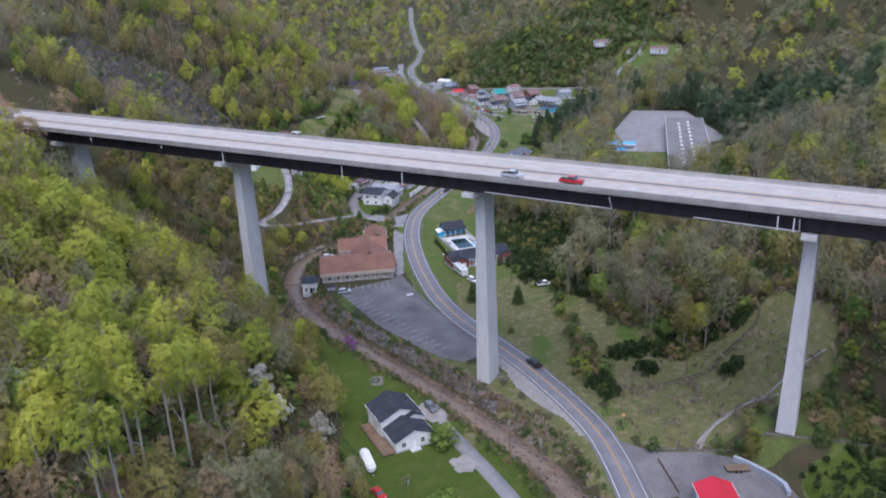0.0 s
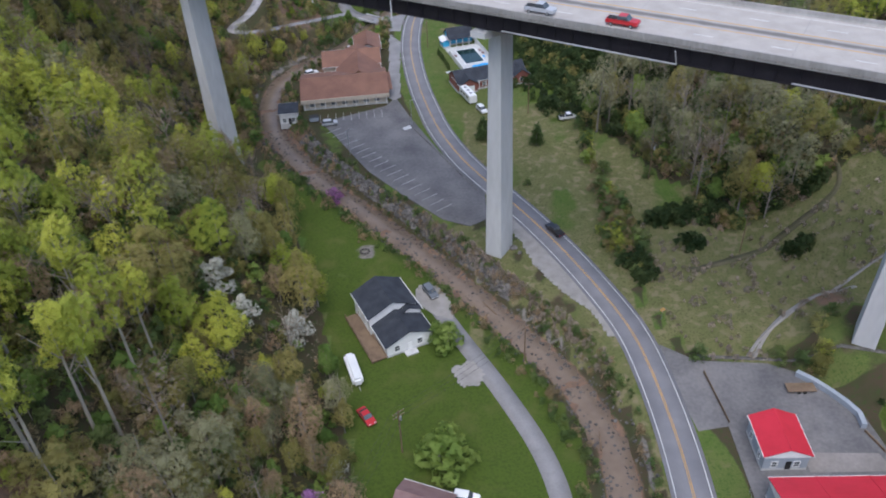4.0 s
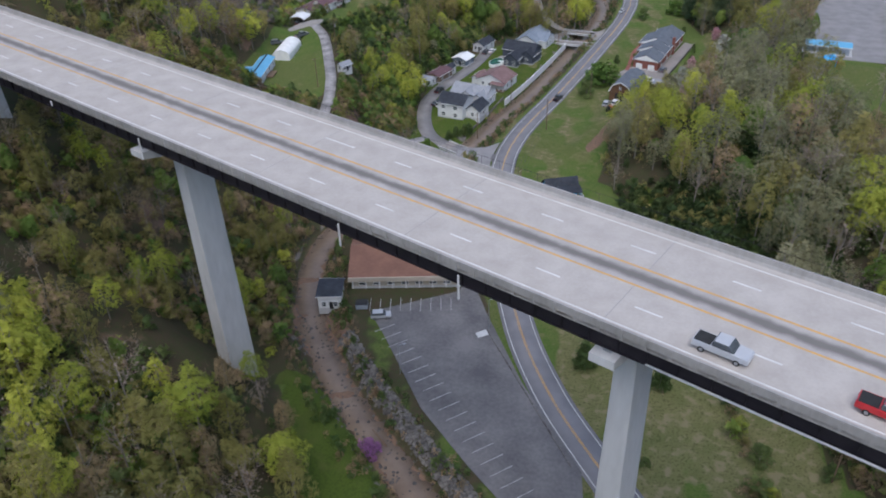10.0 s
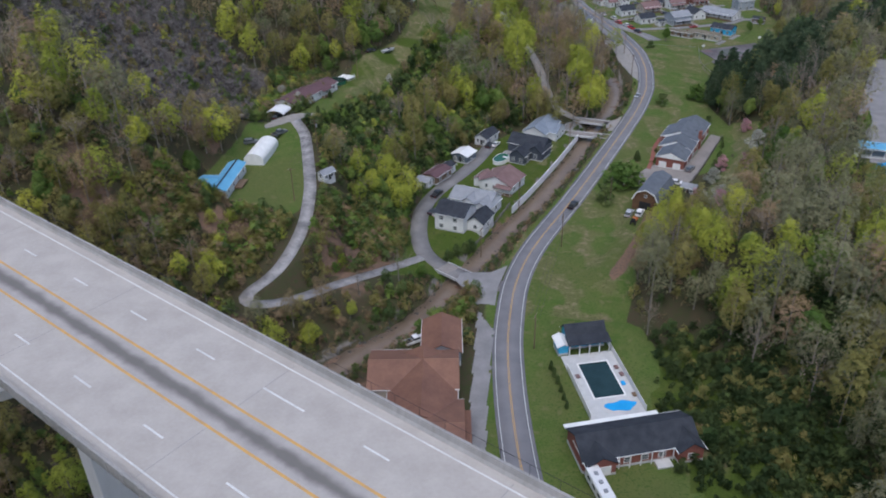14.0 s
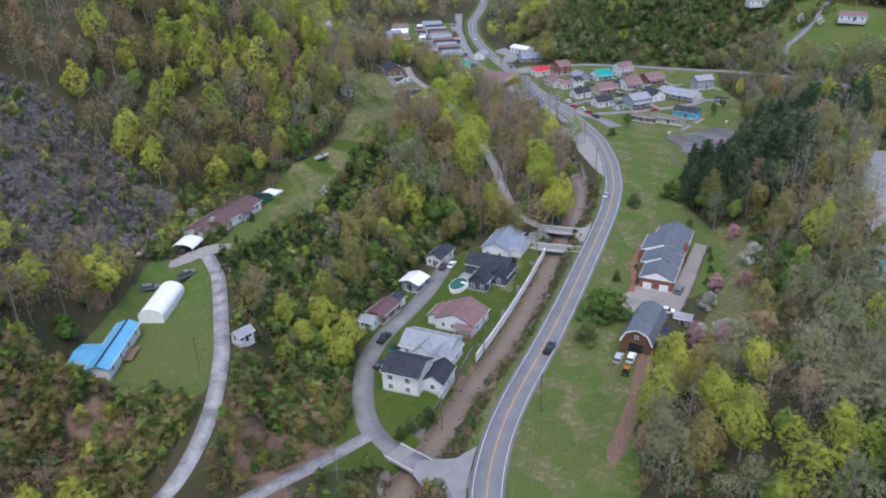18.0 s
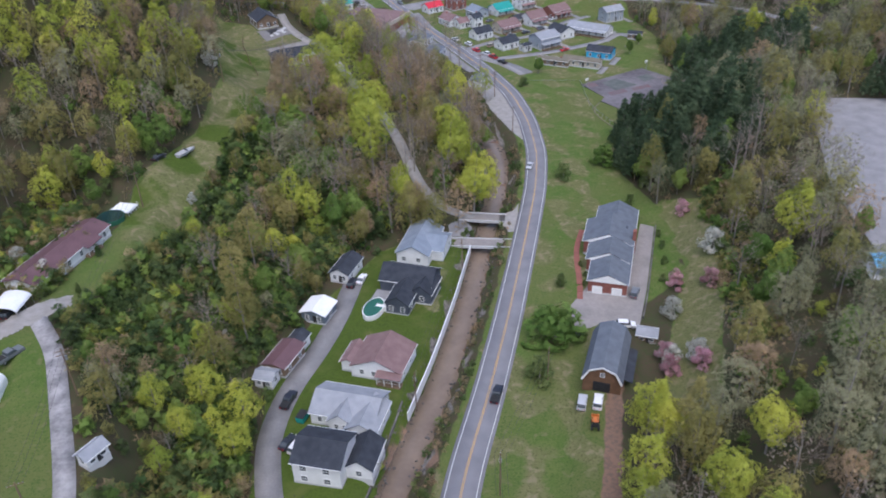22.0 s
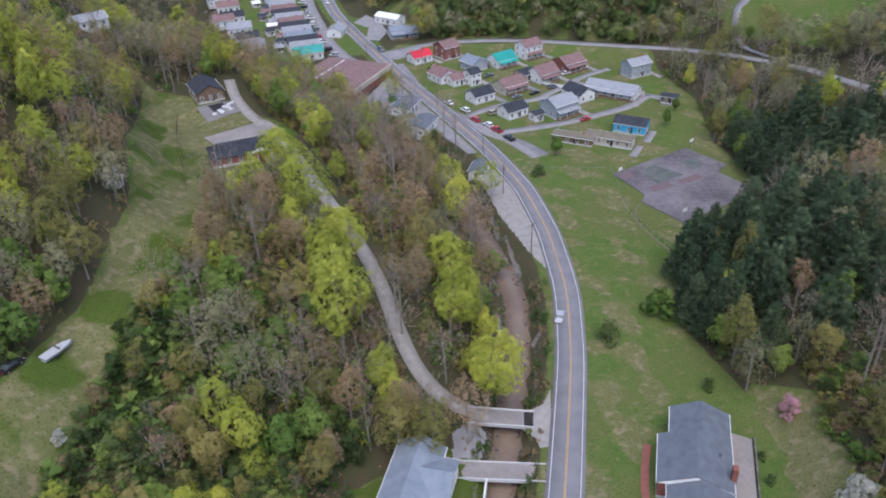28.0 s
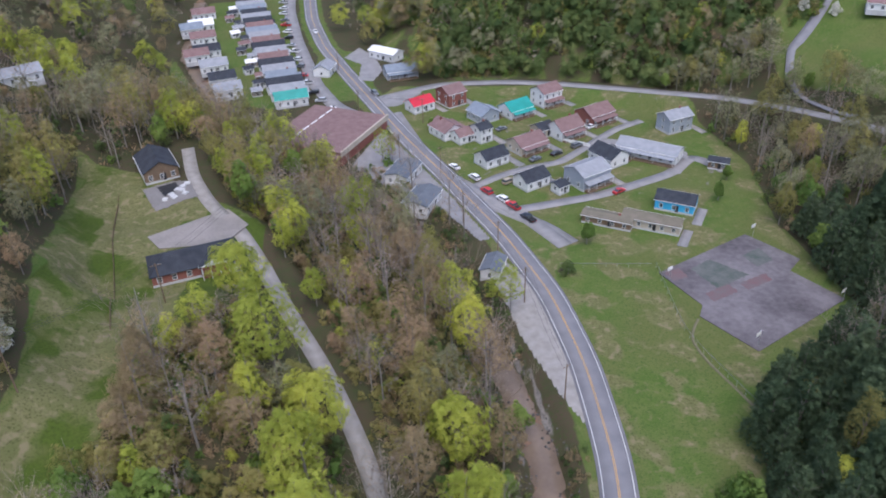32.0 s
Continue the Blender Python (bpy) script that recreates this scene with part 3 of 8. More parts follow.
# Grass, dry grass, soil, stones and brush on the ground.
fx, fy = gx.ravel(), gy.ravel()
LAWNS = [[(-17, 60), (-18, 124), (-24, 150), (-30, 172), (-44, 212), (-58, 240), (-50, 243), (-30, 218), (-12, 198), (2, 178), (14, 160), (20, 140), (20, 60)],
         [(16, 205), (28, 190), (37, 180), (44, 190), (42, 214), (36, 240), (33, 262), (27, 288), (14, 330), (-14, 345), (-16, 320), (-8, 262), (4, 240)],
         [(-16, 330), (10, 330), (14, 352), (14, 372), (30, 420), (52, 436), (60, 470), (54, 500), (62, 528), (104, 560), (104, 600), (62, 590), (36, 588), (36, 550), (33, 520), (26, 494), (8, 430), (-8, 380)],
         [(-52, 345), (-40, 350), (-30, 352), (-20, 385), (-4, 440), (2, 460), (-6, 470), (-26, 462), (-40, 440), (-52, 410)],
         [(28, 380), (40, 380), (50, 406), (62, 432), (70, 470), (60, 480), (54, 440), (36, 402)],
         [(-112, 346), (-92, 346), (-78, 352), (-78, 370), (-92, 405), (-108, 408)],
         [(-90, 447), (-79, 446), (-78, 447), (-71, 470), (-69, 484), (-62, 498), (-60, 518), (-60, 535), (-61, 540), (-40, 556), (-40, 590), (-56, 604), (-62, 612), (-96, 633), (-84, 570), (-74, 522), (-78, 491), (-85, 472), (-92, 451)],
         [(30, 590), (62, 588), (102, 596), (112, 640), (108, 690), (60, 720), (0, 735), (-14, 712), (0, 690)], [(-28, 722), (-10, 724), (-8, 780), (-32, 792), (-36, 752)],
         [(-48, 718), (-96, 740), (-104, 800), (-100, 890), (-52, 890), (-40, 780)], [(148, 664), (141, 684), (146, 706), (165, 722), (205, 705), (195, 655), (168, 640)],
         [(-99, 412), (-90, 410), (-79, 446), (-90, 448)],
         [(40.8, 110), (46.3, 110), (46.3, 131), (44, 141), (41.6, 140)], [(73, 143), (76, 147), (86, 149), (97, 146), (98, 112), (85, 112), (85, 128), (74, 131)],
         [(88, 340), (150, 340), (150, 400), (108, 394), (84, 404), (76, 380)]]
soft_lush = np.zeros(fx.shape)
for poly in LAWNS:
    c = (np.abs(fx) < 220) & (fy > 40) & (fy < 920)
    ring = np.array([(*p, 0) for p in poly + poly[:1]], float)
    d, _ = near(ring, fx[c], fy[c])
    w = np.where(inside(poly, fx[c], fy[c]), 0.5 + np.clip(d / 4, 0, 0.5), 0.5 - np.clip(d / 4, 0, 0.5))
    soft_lush[c] = np.maximum(soft_lush[c], w)
SLOPE = [(38, 178), (42, 166), (47, 158), (58, 157), (72, 166), (92, 170), (99, 188), (90, 203), (74, 197), (62, 198), (55, 202), (57, 214), (50, 224), (46, 234), (44, 242), (37, 248), (34, 236), (40, 214), (42, 196)]
GULLY = [(16, 322), (24, 326), (31, 312), (40, 300), (46, 285), (48, 268), (40, 256), (26, 256), (20, 275), (14, 292)]
GREENS = [[(20, 735), (60, 728), (105, 700), (130, 690), (200, 700), (200, 850), (0, 850), (-10, 800)], [(48, 150), (98, 150), (92, 190), (66, 205), (50, 214)], GULLY, [(-18, 205), (6, 205), (-8, 240), (-42, 262), (-52, 250)]]
for poly in GREENS:
    soft_lush = np.where(inside(poly, fx, fy), np.maximum(soft_lush, 0.5 + 0.12 * ripple(fx, fy, 15, 39)), soft_lush)
BANK = [(-8, 206), (6, 207), (15, 197), (24, 183), (32, 166), (36, 150), (37, 120), (32, 120), (29, 146), (20, 163), (8, 181), (-4, 196)]
soft_lush = np.where(inside(BANK, fx, fy), np.maximum(soft_lush, 0.5 + 0.2 * ripple(fx, fy, 7, 63)), soft_lush)
soft_lush = np.where(inside(SLOPE, fx, fy), np.maximum(soft_lush, 0.8), soft_lush)
dr, _ = near(ROAD, fx, fy)
dc, _ = near(CREEK, fx, fy)
soft_lush = np.maximum(soft_lush, np.clip(1.2 - dr / 9, 0, 0.8) * (dr < 12))
soft_lush = soft_lush * np.clip((dc - 4.5) / 3, 0, 1)
dry = np.clip(0.35 + 0.45 * ripple(fx, fy, 45, 31), 0, 1) * (soft_lush > 0.5) * np.where((fx > 0) & (fy < 268) & (fy > 160), 1.0, np.where((fx < 20) & (fy < 260), 0.2, 0.55))
dry = np.maximum(dry, np.where((fx > 0) & (fy < 268) & (fy > 160) & (soft_lush > 0.5), np.clip(0.62 + 0.3 * ripple(fx, fy, 20, 33), 0, 1), 0))
dry = np.maximum(dry, np.where((fy > 590) & (fx > -10) & (fx < 115) & (soft_lush > 0.5), np.clip(0.36 + 0.5 * ripple(fx, fy, 16, 35), 0, 1), 0))
dry = np.maximum(dry, np.where((fx < -56) & (fy > 440) & (fy < 650) & (soft_lush > 0.5), np.clip(0.56 + 0.35 * ripple(fx, fy, 22, 37), 0, 1), 0))
dry = np.maximum(dry, np.where(inside(BANK, fx, fy), np.clip(0.6 + 0.4 * ripple(fx, fy, 9, 64), 0, 1), 0))
dry = np.maximum(dry, np.where(inside(SLOPE, fx, fy) & (fy < 205), np.clip(0.85 + 0.35 * ripple(fx, fy, 14, 43), 0, 1), 0))
dry = np.maximum(dry, np.where(inside(LAWNS[4], fx, fy), 0.75, 0))
dry = np.maximum(dry, np.where(inside([(-78, 580), (-84, 618), (-77, 616), (-69, 599), (-62, 593), (-66, 580)], fx, fy), 0.95, 0))
dry = np.maximum(dry, np.where((fx > 20) & (fy > 495) & (fy < 600) & (soft_lush > 0.5), np.clip(0.4 + 0.4 * ripple(fx, fy, 12, 36), 0, 1), 0))
dry = np.maximum(dry, np.where((fx > -18) & (fx < 42) & (fy > 330) & (fy < 500) & (soft_lush > 0.5), np.clip(0.42 + 0.4 * ripple(fx, fy, 14, 38), 0, 1), 0))
soil = np.clip(0.1 + 0.6 * ripple(fx, fy, 38, 41), 0, 0.8) * (soft_lush < 0.4) * (fy < 420) * np.where(fx < 0, 0.95, 0.2)
soil = np.maximum(soil, np.clip(1.2 - dc / np.where(fy > 350, 4.0, 4.4), 0, 0.85))
dl = np.minimum(near(DIRT, fx, fy)[0], 99)
soil = np.maximum(soil, np.clip(1.3 - dl / 2.2, 0, 1))
for px, py, pr in ((-66, 345, 10), (-58, 352, 8), (-92, 336, 9), (74, 172, 5)):
    soil = np.maximum(soil, np.clip(1.2 - np.hypot(fx - px, fy - py) / pr + 0.3 * ripple(fx, fy, 6, 65), 0, 0.62))
stone = np.clip(1.15 - np.abs(dc - 4.5) / 1.8, 0, 0.62) * np.clip(0.6 + ripple(fx, fy, 14, 51), 0, 1)
stone = np.where((fy > 186) & (fy < 246) & (fx > np.interp(fy, CREEK[:60, 1], CREEK[:60, 0])) & (dc > 3) & (dc < 8.5), 0.75, stone)
stone = np.maximum(stone, np.clip(1.2 - np.hypot(fx + 23.5, fy - 196.4) / 4.2, 0, 0.55))
inv = (fx > 4) & (fx < 104) & (fy > 622) & (fy < 712)
stone = np.where(inv, np.maximum(stone, np.clip(0.22 + 0.3 * ripple(fx, fy, 7, 57), 0, 0.55)), stone)
deep = np.zeros(fx.shape)
for poly in (LAWNS[0], LAWNS[3], LAWNS[13], GULLY):
    deep = np.where(inside(poly, fx, fy), np.clip(0.85 + 0.25 * ripple(fx, fy, 17, 59), 0, 1), deep)
deep = np.where(inside(LAWNS[6], fx, fy), 0.62, deep)
scrub = np.clip(1.5 - np.hypot((fx + 152) / 42, (fy - 412) / 30) + 0.25 * ripple(fx, fy, 18, 53), 0, 1)
for name, v in (("lush", soft_lush), ("dry", dry), ("soil", soil), ("stone", stone), ("scrub", scrub), ("deep", deep)):
    ground.data.attributes.new(name, "FLOAT", "POINT").data.foreach_set("value", np.ascontiguousarray(v, np.float32))


# ---- roads, lots and the creek ----
def strip(name, line, width, lift, material, label="", category="", parent=None, offset=0.0, lines=(0, 1)):
    """A band along a line, `offset` to its right, raised by `lift`, 6 cm thick."""
    a, b = int(lines[0] * (len(line) - 1)), int(lines[1] * (len(line) - 1)) + 1
    p = line[a:b]
    t = np.gradient(p[:, :2], axis=0)
    t /= np.linalg.norm(t, axis=1)[:, None]
    nrm = np.stack([t[:, 1], -t[:, 0]], 1)
    verts, quads = [], []
    for k in range(len(p)):
        for o, dz in ((offset - width / 2, lift), (offset + width / 2, lift)):
            verts.append((*(p[k, :2] + o * nrm[k]), p[k, 2] + dz))
    n = len(p)
    verts += [(x, y, z - 0.05) for x, y, z in verts]
    for k in range(n - 1):
        i = 2 * k
        quads += [(i, i + 1, i + 3, i + 2), (i + 2 * n, i, i + 2, i + 2 + 2 * n), (i + 1, i + 1 + 2 * n, i + 3 + 2 * n, i + 3)]
    ob = quads_object(name, np.array(verts), np.array(quads), material, parent)
    if label:
        tagged(ob, label, category, kind="structure")
    return ob


road = strip("road", ROAD, 7.4, 0.0, M["asphalt"], "two-lane grey asphalt road winding along the valley", "road")
for off in (-2.95, 2.95):
    strip("edge_line", ROAD, 0.16, 0.055, M["roadwhite"], parent=road, offset=off)
for off in (-0.14, 0.14):
    strip("centre_line", ROAD, 0.13, 0.055, M["yellow"], parent=road, offset=off)
strip("lane_pavement", LANE, 5.2, 0.02, M["lanepave"], "narrow worn asphalt lane past the houses", "lane")
strip("climbing_lane", CLIMB, 3.6, 0.03, M["patched"], "patched single-track lane climbing the slope in a hairpin", "lane")
strip("wood_lane", WOODLANE, 3.7, 0.02, M["gravel"], "pale gravel lane through the trees", "lane")
strip("driveway", DRIVE, 3.8, 0.02, M["oldpave"], "grey driveway beside the creek", "driveway")
strip("street", STREET, 5.0, 0.02, M["oldpave"], "worn street along the village houses", "street")
strip("street", STREET2, 4.2, 0.025, M["oldpave"], "narrow village side street", "street")
strip("hill_road", HILLROAD, 5.0, 0.02, M["oldpave"], "narrow road climbing the hill behind the village", "road")
strip("parking_street", PARKROAD, 6.5, 0.025, M["oldpave"], "street with parked cars beside the row houses", "street")
water = strip("water", CREEK, 8.4, 0.0, M["water"], "shallow muddy brown creek", "creek")


def slab(name, poly, z, material, label, category, thick=0.12, parent=None):
    n = len(poly)
    high = [z(y) if callable(z) else z for x, y in poly]
    verts = [(x, y, k) for (x, y), k in zip(poly, high)] + [(x, y, k - thick) for (x, y), k in zip(poly, high)]
    bm = bmesh.new()
    vs = [bm.verts.new(v) for v in verts]
    top = bm.faces.new(vs[:n])
    bm.faces.new(vs[n:][::-1])
    for i in range(n):
        bm.faces.new((vs[i], vs[n + i], vs[n + (i + 1) % n], vs[(i + 1) % n]))
    bmesh.ops.recalc_face_normals(bm, faces=bm.faces)
    me = bpy.data.meshes.new(name)
    bm.to_mesh(me)
    bm.free()
    me.materials.append(material)
    ob = new(name, me)
    ob.parent = parent
    if label:
        tagged(ob, label, category, kind="structure")
    return ob


parking_lot = slab("parking_lot", LOT, lambda y: float(floor_z(y)) + 0.14, M["lot"], "large cracked asphalt parking lot with faded white bays", "parking lot")
slab("yard_pavement", YARD, 2.97, M["lot"], "grey asphalt yard round the red-roofed building", "pavement")
slab("concrete_pad", [(57.5, 136), (70.3, 135.6), (71.2, 131.9), (57.4, 131.9)], 2.99, M["drive"], "tan concrete pad behind the red-roofed building", "pavement", 0.05)
slab("school_lot", SCHOOLYARD, 15.55, M["oldpave"], "pale grey school parking lot on the hill", "parking lot")
slab("junction", [(-20.6, 356), (-25, 352), (-33, 351), (-34, 347), (-28, 338), (-23.6, 325), (-22.4, 326), (-22.4, 345)], 0.16, M["oldpave"], "wide worn asphalt mouth of the lane", "pavement")
slab("junction", [(17.2, 484), (14.6, 479.5), (10, 477.5), (9, 472.5), (11, 470), (11.6, 462), (12.6, 463)], -3.38, M["gravel"], "pale gravel mouth of the lane", "pavement")


def draped(name, pts, width, material, label, category, lift=0.05):
    line = smooth_line(pts, 1.5, 1)
    line = np.c_[line[:, :2], ground_at(line[:, 0], line[:, 1])]
    return strip(name, line, width, lift, material, label, category)


def patch(name, poly, material, label, category, lift=0.16, step=0.55, z=None):
    """A ragged-edged cover of gravel or old paving that lies on the ground sheet."""
    p = np.array(poly, float)
    xs, ys = np.arange(p[:, 0].min(), p[:, 0].max() + step, step), np.arange(p[:, 1].min(), p[:, 1].max() + step, step)
    x, y = np.meshgrid(xs, ys)
    x, y = x + 0.22 * step * np.sin(y * 5.1 + x * 1.7), y + 0.22 * step * np.sin(x * 4.3 - y * 2.2)
    ok = inside(list(map(tuple, poly)), x, y)
    n = np.arange(x.size).reshape(x.shape)
    full = ok[:-1, :-1] & ok[:-1, 1:] & ok[1:, 1:] & ok[1:, :-1]
    quads = np.stack([n[:-1, :-1], n[:-1, 1:], n[1:, 1:], n[1:, :-1]], -1)[full]
    used, back = np.unique(quads, return_inverse=True)
    x, y = x.ravel()[used], y.ravel()[used]
    ob = quads_object(name, np.stack([x, y, ground_at(x, y) + lift if z is None else 0 * x + z], 1), back.reshape(-1, 4), material, smooth=True)
    return tagged(ob, label, category, kind="structure")


patch("roadside_gravel", [(9.5, 207), (13.1, 199.1), (15.5, 190), (20.4, 180.5), (26, 173.3), (29.0, 165), (32.5, 166), (26.5, 183), (19.5, 199), (13, 211)], M["gravel"], "pale gravel shoulder beside the road", "shoulder", 0.1)
patch("drive_gravel", [(-12, 178), (-10.5, 184), (-6, 184), (-2.5, 177), (-2, 171), (-6.5, 173)], M["gravel"], "gravel turning place at the end of the driveway", "gravel")
patch("drive_gravel", [(-3.5, 158), (1, 160.5), (4, 156.5), (2.5, 152.5), (-1.5, 152.5)], M["gravel"], "worn gravel patch beside the driveway", "gravel")
patch("roadside_apron", [(-21.5, 276), (-19, 279), (-20.5, 300), (-21.5, 325), (-27, 335), (-25, 300), (-24, 279)], M["oldpave"], "worn asphalt strip beside the restaurant", "pavement")
draped("rock_ditch", [(55, 159.2), (58.8, 163.5), (64.8, 168.2), (70, 172), (76, 174), (84, 176), (92, 177)], 0.7, M["gravel"], "pale rock-lined drainage ditch", "ditch", 0.12)
draped("clay_bank", [(45, 159.4), (52, 159), (64.5, 157.6), (74, 155), (83, 152.6), (95, 150)], 0.9, M["rock"], "broken reddish bank behind the yard", "bank", 0.1)
draped("hill_drive", [(176, 713), (163, 703), (150, 693), (144, 680), (143, 668), (145, 655), (148, 644)], 4.2, M["asphalt"], "dark asphalt drive curving up the grassy hill", "drive", 0.25)


# ---- helpers for things ----
def thing(name, m, label="", category="", group="", kind=""):
    """An empty at a thing's base, to which its parts are tied."""
    ob = new(name)
    ob.empty_display_size = 0.5
    ob.matrix_world = m
    return tagged(ob, label, category, group, kind)


def part(name, bm, material, parent=None, label=""):
    """One bmesh as one mesh object under a thing or a part."""
    me = bpy.data.meshes.new(name)
    bmesh.ops.recalc_face_normals(bm, faces=bm.faces)
    bm.to_mesh(me)
    bm.free()
    me.materials.append(material)
    ob = new(name, me)
    ob.parent = parent
    return tagged(ob, label)


def box(x0, x1, y0, y1, z0, z1, bm=None, bevel=0.0):
    bm = bm or bmesh.new()
    made = bmesh.ops.create_cube(bm, size=1, matrix=Matrix.LocRotScale(((x0 + x1) / 2, (y0 + y1) / 2, (z0 + z1) / 2), None, (x1 - x0, y1 - y0, z1 - z0)))
    if bevel:
        edges = list({e for v in made["verts"] for e in v.link_edges})
        bmesh.ops.bevel(bm, geom=edges, offset=bevel, segments=2, affect="EDGES")
    return bm


def tube(a, b, r0, r1=None, sides=8, bm=None):
    bm = bm or bmesh.new()
    a, b = Vector(a), Vector(b)
    m = Matrix.Translation((a + b) / 2) @ (b - a).to_track_quat("Z", "Y").to_matrix().to_4x4()
    bmesh.ops.create_cone(bm, cap_ends=True, segments=sides, radius1=r0, radius2=r0 if r1 is None else r1, depth=(b - a).length, matrix=m)
    return bm


def prism(profile, x0, x1, axis="x", bm=None):
    """A profile of (a, z) pairs drawn out along x (or y)."""
    bm = bm or bmesh.new()
    rings = []
    for s in (x0, x1):
        rings.append([bm.verts.new((s, a, z) if axis == "x" else (a, s, z)) for a, z in profile])
    n = len(profile)
    bm.faces.new(rings[0][::-1])
    bm.faces.new(rings[1])
    for i in range(n):
        bm.faces.new((rings[0][i], rings[0][(i + 1) % n], rings[1][(i + 1) % n], rings[1][i]))
    return bm


# ---- the highway bridge ----
RS0 = random.Random(3)
BRIDGE = pose(-31.5, 218.6, 0, 0, 0, -29.4)
DECK, HALF, A0, A1 = 63.5, 10.4, -330, 270
bridge = thing("highway_bridge", BRIDGE, "tall four-lane concrete highway bridge on dark steel girders", "bridge")
part("deck", prism([(-HALF, DECK), (HALF, DECK), (HALF, DECK - 0.35), (HALF - 1.2, DECK - 0.55), (1 - HALF, DECK - 0.55), (-HALF, DECK - 0.35)], A0, A1), M["deck"], bridge)
part("median", prism([(-1.5, DECK + 0.002), (-1.3, DECK + 0.03), (1.3, DECK + 0.03), (1.5, DECK + 0.002)], A0, A1), M["deckmid"], bridge, "flush median darkened along its middle by oily grime")
for s in (-1, 1):
    y = s * HALF
    rail = part("parapet", prism([(y, DECK - 0.5), (y, DECK + 0.95), (y - s * 0.28, DECK + 0.95), (y - s * 0.38, DECK + 0.3), (y - s * 0.62, DECK + 0.002), (y - s * 0.62, DECK - 0.1)], A0, A1), M["parapet"], bridge, "concrete parapet stained along its foot")
    for dx in np.arange(-150, 150, 2.6):
        part("pilaster", box(dx, dx + 0.35, y - 0.07 if s < 0 else y, y if s < 0 else y + 0.07, DECK - 0.45, DECK + 0.85), M["parapet"], rail)
    part("edge_line", box(A0, A1, s * 8.75 - 0.09, s * 8.75 + 0.09, DECK + 0.004, DECK + 0.01), M["roadwhite"], bridge)
    part("median_line", box(A0, A1, s * 1.68 - 0.15, s * 1.68 + 0.15, DECK + 0.004, DECK + 0.01), M["yellow"], bridge, "orange-yellow line")
    dash = box(-1.55, 1.55, -0.11, 0.11, 0, 0.006)
    dash_me = bpy.data.meshes.new("lane_dash")
    dash.to_mesh(dash_me)
    dash.free()
    dash_me.materials.append(M["roadwhite"])
    for k in range(-20, 18):
        d = new("lane_dash", dash_me)
        d.parent = bridge
        d.location = (-0.5 + 12.19 * k + (0.0 if s < 0 else 6.6), s * 5.15, DECK + 0.005)
        if s > 0 and k == -1:
            d.scale = (1.9, 1, 1)
for k in range(-9, 8):
    x = 45 + 27 * k
    part("expansion_joint", box(x - 0.05, x + 0.05, 1 - HALF, HALF - 1, DECK + 0.003, DECK + 0.008), M["joint"], bridge)
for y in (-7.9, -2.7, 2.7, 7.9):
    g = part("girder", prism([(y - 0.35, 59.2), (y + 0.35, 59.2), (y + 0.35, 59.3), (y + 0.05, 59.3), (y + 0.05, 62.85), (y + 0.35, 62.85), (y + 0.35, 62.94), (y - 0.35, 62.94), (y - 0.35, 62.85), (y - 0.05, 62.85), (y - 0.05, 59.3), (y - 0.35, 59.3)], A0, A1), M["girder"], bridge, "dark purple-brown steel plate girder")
    if y < -7:
        for x in np.arange(-120, 140, 3.4):
            part("stiffener", box(x - 0.03, x + 0.03, y - 0.32, y - 0.05, 59.3, 62.85), M["girder"], g)
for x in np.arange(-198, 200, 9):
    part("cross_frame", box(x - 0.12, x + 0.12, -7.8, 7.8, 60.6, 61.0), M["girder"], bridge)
PIERS = (-191, -115, -38, 45.6, 123, 203)
for x in PIERS:
    px, py, _ = BRIDGE @ Vector((x, 0, 0))
    base = min(float(ground_at(px + a, py + b)) for a in (-3, 3) for b in (-3, 3)) - 1.0
    if base > 55:
        continue
    bm = bmesh.new()
    rings = []
    for z, lx, wy in ((base, 2.05, 3.05), (57.0, 1.3, 2.7)):
        c = 0.1
        outline = [(lx - c, -wy), (lx, c - wy), (lx, wy - c), (lx - c, wy), (c - lx, wy), (-lx, wy - c), (-lx, c - wy), (c - lx, -wy)]
        rings.append([bm.verts.new((x + a, b, z)) for a, b in outline])
    bm.faces.new(rings[0][::-1])
    bm.faces.new(rings[1])
    for i in range(8):
        bm.faces.new((rings[0][i], rings[0][(i + 1) % 8], rings[1][(i + 1) % 8], rings[1][i]))
    pier = part("pier", bm, M["concrete"], bridge, "tall tapered pale concrete pier")
    part("cap", prism([(-9.6, 57.9), (-9.6, 59.0), (9.6, 59.0), (9.6, 57.9), (3.6, 56.4), (-3.6, 56.4)], x - 1.5, x + 1.5), M["concrete"], pier)
    for y in (-7.9, -2.7, 2.7, 7.9):
        part("bearing", box(x - 0.5, x + 0.5, y - 0.5, y + 0.5, 59.0, 59.2), M["steel"], pier)
for x, drop in ((-93, 1.2), (-34.5, 3.6), (8.5, 3.3), (27.5, 3.4), (-60, 0.8)):
    p = part("drain_pipe", tube((x, -HALF - 0.12, DECK - 0.9), (x, -HALF - 0.12, DECK - 0.9 - drop), 0.13, sides=8), M["pipe"], bridge, "white drain pipe")
for x0, x1, z in ((50, 82, 59.6), (100, 121, 59.6)):
    bm = tube((x0, -8.5, z), (x1, -8.5, z - 0.3), 0.13)
    tube((x1, -8.5, z - 0.35), (x1, -HALF - 0.1, 62.4), 0.11, bm=bm)
    part("drain_pipe", bm, M["pipe"], bridge, "white drain pipe slung along the girder")
for x in (117, 120):
    part("drain_pipe", tube((x, -HALF - 0.12, DECK - 0.9), (x, -HALF - 0.12, 59.6), 0.13), M["pipe"], bridge, "white drain pipe")
